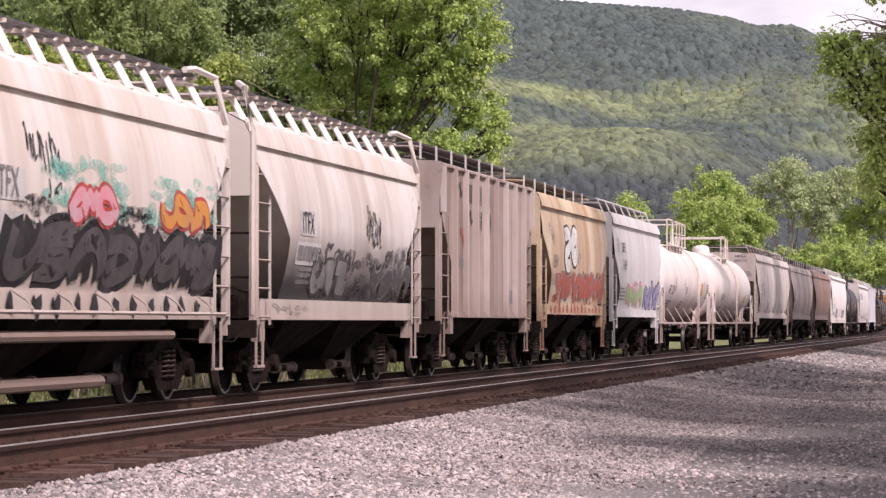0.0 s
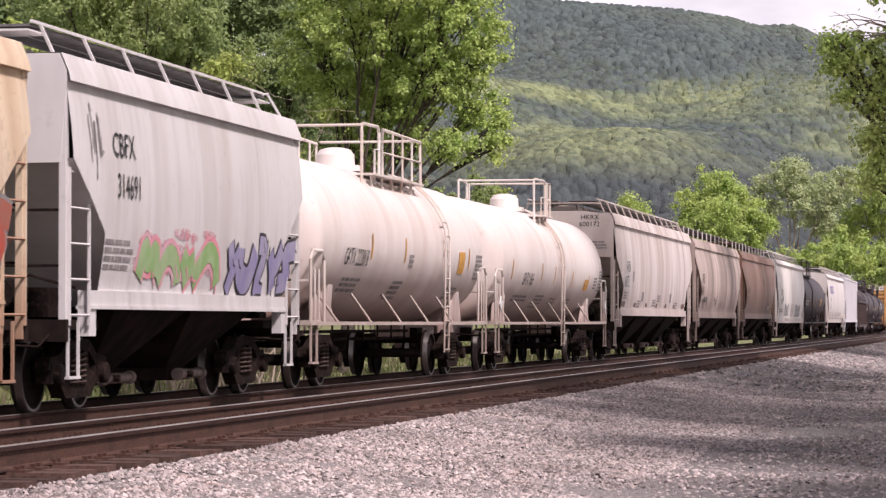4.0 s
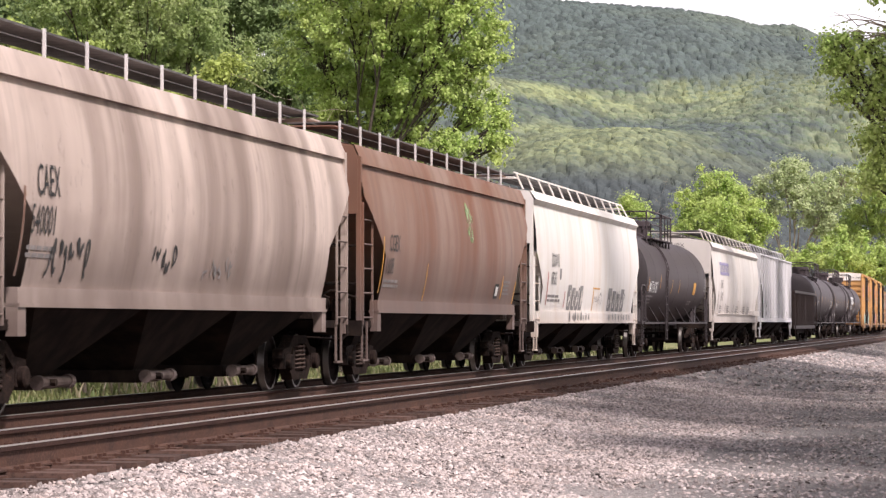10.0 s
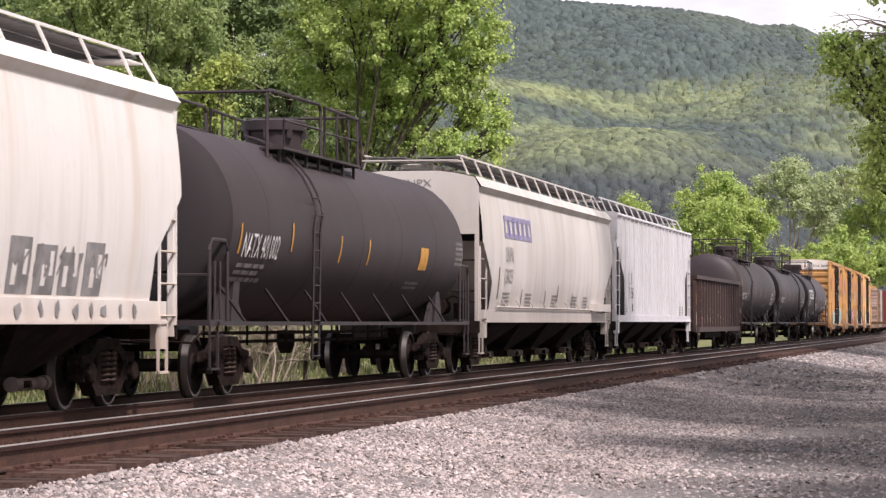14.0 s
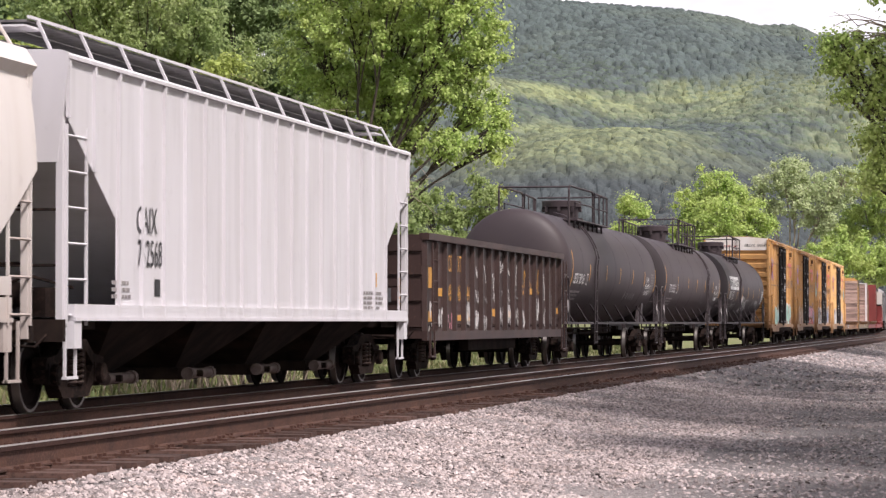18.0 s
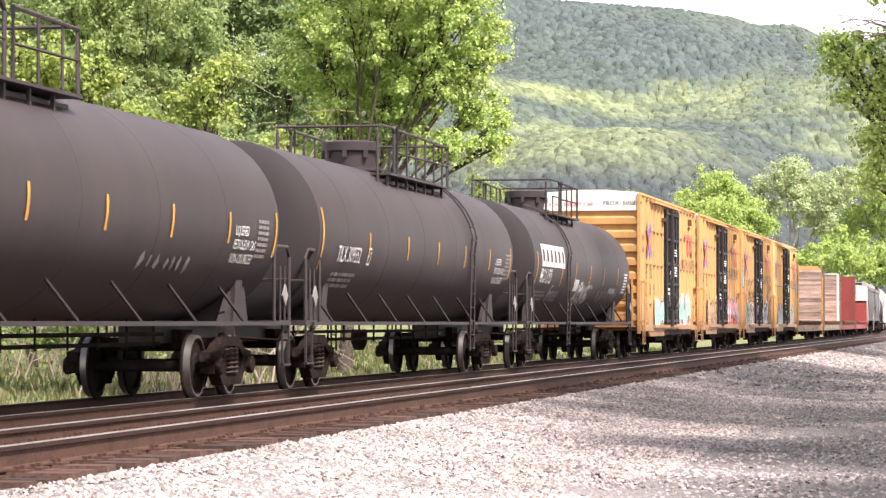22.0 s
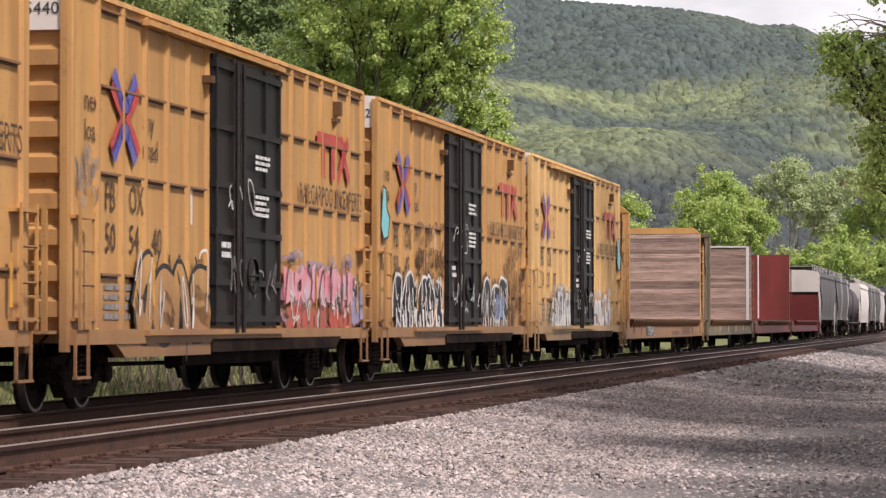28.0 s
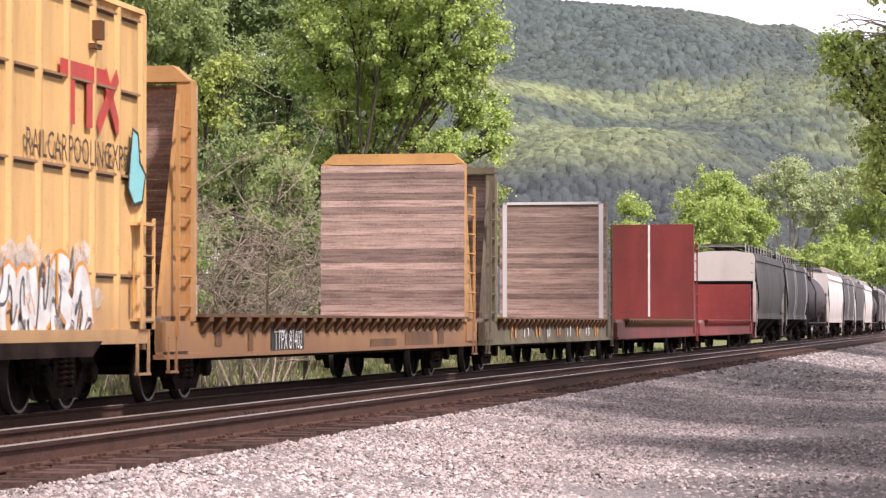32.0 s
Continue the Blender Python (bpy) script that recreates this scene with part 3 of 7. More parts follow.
WHEELSETS = {-1: [], 1: []}


def add_couplers(car, half, mat=None):
    for sx in (-1, 1):
        m = Mesh()
        m.box(min(sx * (half - .5), sx * (half + .3)), max(sx * (half - .5), sx * (half + .3)), -.1, .1, .78, 1.0)
        m.prism([(sx * (half + .28), -.12), (sx * (half + .42), -.2), (sx * (half + .6), -.16), (sx * (half + .5), 0), (sx * (half + .6), .12), (sx * (half + .4), .2), (sx * (half + .28), .12)], "z", .74, 1.02)
        m.tube([(sx * (half + .1), .3, .85), (sx * (half + .25), .32, .6), (sx * (half + .45), .25, .42), (sx * (half + .55), .2, .55)], .03)
        m.tube([(sx * (half - .02), -1.3, .95), (sx * (half + .12), -1.2, .8), (sx * (half + .12), -.3, .85)], .018)
        part("coupler", m, mat or TRUCK, car)


RUNGS = {}


def add_ladder(car, x0, x1, y, z0, z1, mat, step=0.42, r=0.017, t=0.034, name="ladder"):
    """Two stiles with a rung every step, each rung a piece of its own."""
    m = Mesh()
    for x in (x0, x1):
        m.box(x - t / 2, x + t / 2, y - t / 2, y + t / 2, z0, z1)
    lad = part(name, m, mat, car)
    key = (round(x1 - x0, 3), r, mat.name)
    if key not in RUNGS:
        RUNGS[key] = mesh_of("rung", Mesh().tube([(0, 0, 0), (x1 - x0, 0, 0)], r, 5), mat, 0.8)
    z = z0 + 0.12
    while z < z1:
        part("rung", RUNGS[key], None, lad, at=pose(x0, y, z))
        z += step
    return lad


def stirrup(m, x0, x1, y, z0, z1, t=0.032):
    m.box(x0, x0 + t, y - t / 2, y + t / 2, z0, z1)
    m.box(x1 - t, x1, y - t / 2, y + t / 2, z0, z1)
    m.box(x0, x1, y - t, y + t, z0, z0 + t)


def start_car(kind, label, s0, s1, category="railway car"):
    car = tagged(new(kind), label, category, "cars of the freight train")
    car.empty_display_size = 0.5
    TRAIN.append((car, (s0 + s1) / 2))
    car.matrix_basis = rail_pose((s0 + s1) / 2, 0, TRAIN_RAIL_Z)
    return car, (s1 - s0) / 2


TRAIN = []


# ---------------------------------------------------------------- covered hopper
def bulged(eave, sill, y_top, y_mid, y_bot):
    def f(z):
        t = min(max((z - sill) / (eave - sill), 0), 1)
        base = y_bot + (y_top - y_bot) * t
        return base + (y_mid - (y_top + y_bot) / 2) * (1 - (2 * t - 1) ** 2)
    return f


def hopper(label, s0, s1, mat, eave=3.95, sill=(1.28, 1.48), crown=4.3, z_cut=3.0, cut=1.7, walk_kind="posts", ribs=0, bays=3,
           curve=(1.44, 1.57, 1.45), end_plate=2.95, trim=None, sill_mat=None, roof_mat=None, sill_in=1.0, ladder_in=0.75, slope_mat=None, leaning=False):
    car, h = start_car("covered_hopper", label, s0, s1)
    prof = bulged(eave, sill[1], *curve)
    trim = trim or mat
    end = h - 0.08                                    # side sheet's end
    if ribs:
        prof = flat_side(1.5)

    def xe(z):                                         # the side sheet is cut away slanting, then upright to the sill
        return end if z >= z_cut else end - .85 * cut * min(1, (z_cut - z) / (.48 * (z_cut - sill[0])))

    def xs(z):                                         # the slope sheet runs on inward in the same plane
        return end - .85 * cut * (z_cut - z) / (.48 * (z_cut - sill[0]))
    n = 14
    zs = sorted(set([sill[0] + (eave - sill[0]) * i / n for i in range(n + 1)] + [z_cut, z_cut - .48 * (z_cut - sill[0])]))
    for sg in (-1, 1):
        m = Mesh()
        m.grid([[(u * xe(z), sg * prof(z), z) for u in (-1, -0.5, 0, 0.5, 1)] for z in zs])
        part("side_sheet", m, mat, car, smooth=0.5)
    for sx in (-1, 1):                                 # ends: upright plate above, sloping sheet below
        m = Mesh()
        zz = [z for z in zs if z <= z_cut]
        m.grid([[(sx * (xs(z) - 0.01), u * (prof(z) - .012), z) for u in (-1, -.3, .3, 1)] for z in zz])
        part("slope_sheet", m, slope_mat or mat, car)
    for sx in (-1, 1):
        m = Mesh()
        a, b = sorted((sx * (h - 0.06), sx * (h - 0.02)))
        ye = prof(eave) + .05
        half = [(1.42, end_plate), (ye, eave - .12), (ye, eave + .03), (ye - .09, eave + (.06 if ribs else .23)), (1.04, crown - .07), (.6, crown - .01)]
        m.prism(half + [(-y, z) for y, z in half[::-1]], "x", a, b)
        part("end_plate", m, trim, car)
    # roof with a deep edge
    m = Mesh()
    yt = prof(eave) + 0.10
    for sg in (-1, 1) if ribs else ():                 # a flat-sided car has only a narrow top chord
        m.grid([[(u * (h - .03), sg * y, z) for u in (-1, 1)] for y, z in ((1.49, eave - .04), (1.555, eave - .04), (1.555, eave), (1.5, eave + .04), (1.05, crown - .04), (.6, crown), (0, crown + .02))])
    for sg in (-1, 1) if leaning else ():              # the edge leans outward and shades itself
        m.grid([[(u * (h - .03), sg * y, z) for u in (-1, 1)] for y, z in ((yt - .2, eave - .10), (yt - .1, eave - .09), (yt + .01, eave + .04), (yt - .01, eave + .07), (yt - .13, eave + .25), (1.05, crown - .06), (.6, crown), (0, crown + .02))])
    for sg in () if ribs or leaning else (-1, 1):
        m.grid([[(u * (h - .03), sg * y, z) for u in (-1, 1)] for y, z in ((yt - .12, eave - .10), (yt, eave - .09), (yt - .03, eave + .03))])
        m.grid([[(u * (h - .03), sg * y, z) for u in (-1, 1)] for y, z in ((yt - .03, eave + .03), (yt - .12, eave + .24), (1.05, crown - .06), (.6, crown), (0, crown + .02))])
    part("roof", m, roof_mat or mat, car, smooth=0.3)
    m = Mesh()
    m.box(-h + .5, h - .5, -.3, .3, crown - .02, crown + .14)
    k = -h + .8
    while k < h - .8:
        m.box(k, k + .07, -.36, .36, crown + .05, crown + .18)
        k += 1.25
    part("hatch", m, roof_mat or mat, car, "long roof hatch with clamps")
    # side sill and jacking corners
    for sg in (-1, 1):
        m = Mesh()
        y = prof(sill[1])
        a, b = sorted((sg * (y - .1), sg * (y + .04)))
        m.box(-h + sill_in, h - sill_in, a, b, sill[0], sill[1])
        m.box(-h + sill_in, h - sill_in, a - .02, b + .02, sill[0] - .015, sill[0] + .03)
        for sx in (-1, 1):
            c, d = sorted((sx * (h - sill_in - .28), sx * (h - sill_in)))
            m.box(c, d, a, b, sill[0] - .34, sill[0])
        part("side_sill", m, sill_mat or mat, car)
    # the bays take the same shade-darkened colour
    # hopper bays below
    w = 2 * (h - 2.3) / bays
    for i in range(bays):
        c = -h + 2.3 + w * (i + .5)
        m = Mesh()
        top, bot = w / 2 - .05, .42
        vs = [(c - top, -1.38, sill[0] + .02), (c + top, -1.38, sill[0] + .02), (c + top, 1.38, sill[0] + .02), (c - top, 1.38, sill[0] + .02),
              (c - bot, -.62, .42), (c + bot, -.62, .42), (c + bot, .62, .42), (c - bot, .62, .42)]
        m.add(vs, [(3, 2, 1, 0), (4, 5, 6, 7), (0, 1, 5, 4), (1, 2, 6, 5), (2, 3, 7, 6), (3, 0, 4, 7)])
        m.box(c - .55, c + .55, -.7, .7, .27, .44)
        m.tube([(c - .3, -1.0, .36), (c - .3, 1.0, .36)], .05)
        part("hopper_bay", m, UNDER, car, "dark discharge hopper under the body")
        m = Mesh()
        m.lathe([(c - .62, .001), (c - .62, .09), (c - .5, .09), (c - .5, .07), (c + .5, .07), (c + .5, .09), (c + .62, .09), (c + .62, .001)], "x", 12, c=(0, -.86, .36))
        part("outlet_pipe", m, OUTLET, car, "dull steel outlet pipe", smooth=0.5)
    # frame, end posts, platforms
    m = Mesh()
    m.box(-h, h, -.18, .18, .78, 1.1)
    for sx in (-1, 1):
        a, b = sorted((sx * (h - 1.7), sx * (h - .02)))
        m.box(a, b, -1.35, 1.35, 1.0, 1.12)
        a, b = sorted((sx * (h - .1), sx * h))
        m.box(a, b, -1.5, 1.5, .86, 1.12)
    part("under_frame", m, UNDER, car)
    for sx in (-1, 1):
        for sg in (-1, 1):
            m = Mesh()
            a, b = sorted((sx * (h - .16), sx * (h - .03)))
            c, d = sorted((sg * 1.4, sg * 1.48))
            m.box(a, b, c, d, .9, eave + .03)
            part("corner_post", m, trim, car)
        for sg in (-1, 1):
            x0, x1 = sx * (h - .12), sx * (h - .12 - ladder_in)
            add_ladder(car, min(x0, x1), max(x0, x1), sg * 1.5, 1.05, z_cut - .1, trim)
            lm = Mesh()
            stirrup(lm, min(x0, x1), min(x0, x1) + .42, sg * 1.48, .42, 1.1)
            part("stirrup", lm, trim, car)
        # brake gear and grab rods on the platform
        m = Mesh()
        x = sx * (h - .75)
        m.lathe([(x - .35, .02), (x - .35, .17), (x + .25, .17), (x + .3, .02)], "x", 12, c=(0, -.55, 1.42))
        m.box(x - .2, x + .2, -1.1, -.85, 1.15, 1.5)
        m.tube([(x + .4, -1.25, 1.5), (x, -.8, 1.65), (x - .4, -.2, 1.3)], .02, 5)
        m.tube([(sx * (h - .05), -1.4, 1.75), (sx * (h - .05), 1.4, 1.75)], .018, 5)
        m.tube([(sx * (h - .05), -1.4, 2.4), (sx * (h - .05), 1.4, 2.4)], .018, 5)
        part("brake_gear", m, TRUCK, car, smooth=0.8)
    roof_walk(car, h, eave, crown, walk_kind, trim)
    if ribs:
        k = 2 * (end - .05) / ribs
        for sg in (-1, 1):
            for i in range(ribs + 1):
                m = Mesh()
                x = -end + .05 + k * i
                zlow = sill[0]
                if abs(x) > end - .85 * cut:
                    zlow = max(zlow, z_cut - (end - abs(x)) * .48 * (z_cut - sill[0]) / (.85 * cut))
                if zlow < z_cut or abs(x) < end - .2:
                    wide = ribs < 12
                    c, d = sorted((sg * 1.5, sg * (1.6 if wide else 1.545)))
                    q = .075 if wide else .035
                    m.box(x - q, x + q, c, d, zlow, eave - .02)
                    part("side_post", m, GREY_POST if wide else mat, car)
    add_truck(car, -h + 1.75)
    add_truck(car, h - 1.75)
    add_couplers(car, h)
    return car, h, prof


def roof_walk(car, h, eave, crown, kind, mat):
    for sg in (-1, 1):
        m = Mesh()
        if kind == "posts":                            # wide grating carried on a row of thin stanchions
            z = crown + .27
            for y0, y1 in ((.14, .55), (.6, 1.03)):
                m = Mesh()
                m.box(-h + .2, h - .2, min(sg * y0, sg * y1), max(sg * y0, sg * y1), z, z + .03)
                part("running_board", m, GRATE, car)
            k = -h + .3
            post = mesh_of("stanchion", Mesh().bar((0, sg * 1.05, crown - .16), (0, sg * 1.05, z + .05), .036), LIGHT_GREY)
            while k < h - .2:
                part("stanchion", post, None, car, at=pose(k, 0, 0))
                k += 1.65
        elif kind == "brackets":                       # raised grating on wide sloping brackets
            y0, y1 = sg * .55, sg * 1.05
            z = crown + .3
            for j in range(4):
                yy = sg * (.58 + j * .14)
                m = Mesh()
                m.box(-h + .1, h - .1, yy - .045, yy + .045, z, z + .035)
                part("running_board", m, GRATE, car)
            m = Mesh().bar((-.16, sg * 1.22, crown - .16), (.1, sg * .9, z), .12, .03)
            m.bar((.1, sg * .5, z - .02), (.1, sg * 1.07, z - .02), .05)
            bracket_me = mesh_of("walkway_bracket", m, mat)
            k = -h + .55
            while k < h - .3:
                part("walkway_bracket", bracket_me, None, car, at=pose(k, 0, 0))
                k += 1.15
            for sx in (-1, 1):
                m = Mesh()
                m.tube([(sx * (h - .06), sg * 1.44, 1.2), (sx * (h - .06), sg * 1.44, eave + .1), (sx * (h - .1), sg * 1.3, z), (sx * (h - .5), sg * 1.1, z + .1), (sx * (h - 1.0), sg * 1.1, z + .05)], .05, 6)
                part("corner_rail", m, mat, car, smooth=0.8)
        else:                                          # grating on slanted stanchions
            z = crown + .27
            for y0, y1 in ((.14, .52), (.56, .98)):
                m = Mesh()
                m.box(-h + .2, h - .2, min(sg * y0, sg * y1), max(sg * y0, sg * y1), z, z + .03)
                part("running_board", m, GRATE, car)
            post = mesh_of("stanchion", Mesh().bar((.12, sg * 1.2, crown - .16), (0, sg * 1.0, z + .06), .034), mat)
            k = -h + .5
            while k < h - .2:
                part("stanchion", post, None, car, at=pose(k, 0, 0))
                k += 1.65
            part("outer_rail", Mesh().bar((-h + .2, sg * 1.0, z + .06), (h - .45, sg * 1.0, z + .06), .035), mat, car)
            m = Mesh()
            m.tube([(h - .5, sg * 1.02, z + .04), (h - .3, sg * 1.05, z + .06), (h - .05, sg * 1.25, crown - .1)], .022, 5)
            part("walkway_rail", m, mat, car)
    for sx in (-1, 1):
        m = Mesh()
        a, b = sorted((sx * (h - .7), sx * (h - .02)))
        m.box(a, b, -1.02, 1.02, crown + .2, crown + .225)
        part("cross_walk", m, mat, car)


# ---------------------------------------------------------------- tank car
def tank_car(label, s0, s1, mat, trim, r=1.46, zc=2.58, bands=(), dome_x=-1.5, ladder_x=-3.0, plat=(-3.5, 1.5), box_dome=True, stripes=(), under_pipe=True, shell_in=(0.55, 0.55), dx=0.0, gate=None, dark_head=False):
    car, h = start_car("tank_car", label, s0, s1)
    x0, x1 = -h + shell_in[0], h - shell_in[1]
    dome_x, ladder_x, plat = dome_x + dx, ladder_x + dx, (plat[0] + dx, plat[1] + dx)
    d = 0.5
    head = [(-max(cos(a), 0) ** .78 * d, sin(a) ** .78 * r) for a in [i * pi / 2 / 10 for i in range(11)]]
    prof_t = [(x0 + d + u, max(q, .001)) for u, q in head] + [(x0 + (x1 - x0) * i / 6, r) for i in range(1, 6)] + [(x1 - d - u, max(q, .001)) for u, q in head[::-1]]
    m = Mesh()
    m.lathe(prof_t, "x", 56, c=(0, 0, zc))
    part("tank_shell", m, mat, car, smooth=0.6)
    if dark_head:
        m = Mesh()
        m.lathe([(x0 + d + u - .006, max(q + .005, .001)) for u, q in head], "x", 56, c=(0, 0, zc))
        part("tank_head", m, HEAD_BLACK, car, "near-black tank head", smooth=0.6)
    for a, b in bands:
        m = Mesh()
        m.lathe([(a, r), (a, r + .012), (b, r + .012), (b, r)], "x", 56, c=(0, 0, zc))
        part("shell_band", m, TANK_BAND, car, smooth=0.6)
    k = x0 + 2.6
    while mat is not WHITE_TANK and k < x1 - 2:
        m = Mesh()
        m.lathe([(k, r), (k + .01, r + .004), (k + .04, r + .004), (k + .05, r)], "x", 56, c=(0, 0, zc))
        part("weld_seam", m, mat, car, smooth=0.6)
        k += 3.3
    prof = lambda z: math.sqrt(max(r * r - (z - zc) ** 2, 0.01))
    # saddles, stub sills and end platforms
    for sx in (-1, 1):
        m = Mesh()
        e = sx * (h - 2.3)
        m.prism([(-1.15, 1.05), (1.15, 1.05), (1.2, 1.75), (.9, 1.5), (0, 1.25), (-.9, 1.5), (-1.2, 1.75)], "x", e - .18, e + .18)
        a, b = sorted((sx * (h - 3.6), sx * h))
        m.box(a, b, -.25, .25, .78, 1.15)
        m.prism([(sx * (h - 3.0), 1.1), (sx * (h - 1.5), 1.1), (sx * (h - 1.7), 1.6), (sx * (h - 2.3), 1.7)], "y", -1.12, -1.04)
        part("saddle", m, mat, car)
        m = Mesh()
        a, b = sorted((sx * (h - .75), sx * h))
        m.box(a, b, -1.42, 1.42, 1.04, 1.12)
        part("end_platform", m, trim, car)
        m = Mesh()
        for sg in (-1, 1):
            y = sg * 1.4
            X0, X1 = sx * (h - .05), sx * (h - 1.0)
            m.tube([(X0, y, 1.1), (X0, y, 2.1), (X0 - sx * .12, y, 2.25), (X1 + sx * .12, y, 2.25), (X1, y, 2.1), (X1, y, 1.1)], .028, 6)
            for u in (.3, .6):
                X = X0 + (X1 - X0) * u
                m.tube([(X, y, 1.1), (X, y, 1.95)], .02, 5)
            stirrup(m, min(X0, X0 - sx * .45), max(X0, X0 - sx * .45), y, .42, 1.1)
        m.tube([(sx * (h - .05), -1.4, 1.75), (sx * (h - .05), 1.4, 1.75)], .022, 5)
        part("end_handrail", m, trim, car, smooth=0.8)
    for sg in (-1, 1):
        m = Mesh()
        a, b = sorted((sg * 1.34, sg * 1.46))
        m.box(-h + .4, h - .4, a, b, 1.04, 1.10)
        k = -h + 2.2
        while k < h - 1.5:
            m.tube([(k, sg * 1.36, 1.08), (k - .55, sg * (prof(1.62) - .03), 1.62)], .025, 5)
            k += 2.6
        part("side_rail", m, trim, car)
    # ladder up the shell
    m = Mesh()
    for sg in (-1, 1):
        for dx in (0, .45):
            pts = [(ladder_x + dx, sg * 1.47, .5), (ladder_x + dx, sg * 1.50, zc)] + [(ladder_x + dx, sg * (r + .09) * cos(a), zc + (r + .09) * sin(a)) for a in [i * pi / 2 / 7 * .86 for i in range(1, 8)]]
            m.tube(pts, .022, 5)
        for k in range(10):
            z = .55 + k * .28
            y = 1.49 if z < zc else sqrt_ring(r + .09, z - zc)
            m.tube([(ladder_x, sg * y, z), (ladder_x + .45, sg * y, z)], .016, 5)
    part("ladder", m, trim, car)
    # dome, platform and its railing
    top = zc + r
    m = Mesh()
    if box_dome:
        m.lathe([(top - .12, .46), (top + .30, .50), (top + .34, .56), (top + .50, .57), (top + .53, .45), (top + .54, .001)], "z", 20, c=(dome_x, 0, 0))
        m.lathe([(top - .05, .62), (top + .02, .62), (top + .02, .45)], "z", 20, c=(dome_x, 0, 0))
        for k in range(8):
            q = 2 * pi * k / 8
            m.box(dome_x + .53 * cos(q) - .04, dome_x + .53 * cos(q) + .04, .53 * sin(q) - .04, .53 * sin(q) + .04, top + .2, top + .36)
        part("valve_housing", m, mat, car, smooth=0.5)
    else:
        m.lathe([(top - .1, .38), (top + .26, .36), (top + .36, .29), (top + .4, .15), (top + .41, .001)], "z", 20, c=(dome_x, 0, 0))
        m.lathe([(top - .05, .5), (top + .06, .5), (top + .06, .3)], "z", 20, c=(dome_x, 0, 0))
        part("manway_dome", m, mat, car, smooth=0.5)
    a, b = plat
    for sg in (-1, 1):
        m = Mesh()
        y0, y1 = sorted((sg * .72, sg * 1.12))
        m.box(a + .4, b, y0, y1, top - .2, top - .16)
        m.bar((a + .4, sg * .9, top - .3), (b, sg * .9, top - .3), .06)
        k = a + .6
        while k < b:
            m.bar((k, sg * 1.0, top - .55), (k, sg * 1.0, top - .18), .05)
            k += .9
        part("top_platform", m, trim, car)
    m = Mesh()
    rz = top + .72
    g = dome_x - .75 if a + 1.2 < dome_x - .75 < b - 1.0 else (a + b) / 2
    g = g if gate is None else gate + dx
    for sg in (-1, 1):
        m.tube([(a, sg * .95, top - .45), (a, sg * .95, rz - .1), (a + .1, sg * .95, rz), (g - .1, sg * 1.0, rz), (g, sg * 1.0, rz - .1), (g, sg * 1.0, top - .2)], .03, 6)
        m.tube([(g + .3, sg * 1.0, top - .2), (g + .3, sg * 1.0, rz - .02), (b, sg * 1.05, rz - .06), (b, sg * 1.05, top - .2)], .03, 6)
        m.tube([(g + .3, sg * 1.0, rz - .45), (b, sg * 1.05, rz - .45)], .02, 5)
        m.tube([(a + 1.0, sg * .97, top - .3), (a + 1.0, sg * .97, rz - .42), (g, sg * 1.0, rz - .42)], .022, 5)
        k = g + 1.15
        while k < b - .3:
            m.tube([(k, sg * 1.02, top - .2), (k, sg * 1.02, rz - .03)], .022, 5)
            k += .9
    for x in (a + .05, b):
        m.tube([(x, -.98, rz - .03), (x, .98, rz - .03)], .028, 6)
    part("top_handrail", m, trim, car, smooth=0.8)
    if under_pipe:
        m = Mesh()
        for z, y in ((.92, -.35), (.78, -.3)):
            m.tube([(-h + 3.4, y, z), (h - 3.4, y, z)], .03, 5)
        k = -h + 3.6
        while k < h - 3.4:
            m.tube([(k, -.33, 1.3), (k, -.33, .72)], .02, 5)
            k += 1.3
        m.lathe([(.95, .16), (.7, .16), (.55, .1), (.55, .001)], "z", 12, c=(0, 0, 0))
        part("brake_pipe", m, UNDER, car)
    if stripes:
        w = on_side(prof, .012)
        for x, zz, *long in stripes:
            m = Mesh()
            half = long[0] if long else .22
            patch(m, w, x + dx - .045, x + dx + .045, zz - half, zz + half)
            part("reflective_stripe", m, INK_YELLOW, car, "upright yellow reflector strip")
    add_truck(car, -h + 2.3)
    add_truck(car, h - 2.3)
    add_couplers(car, h)
    return car, h, prof


def sqrt_ring(r, dz):
    return math.sqrt(max(r * r - dz * dz, .05))


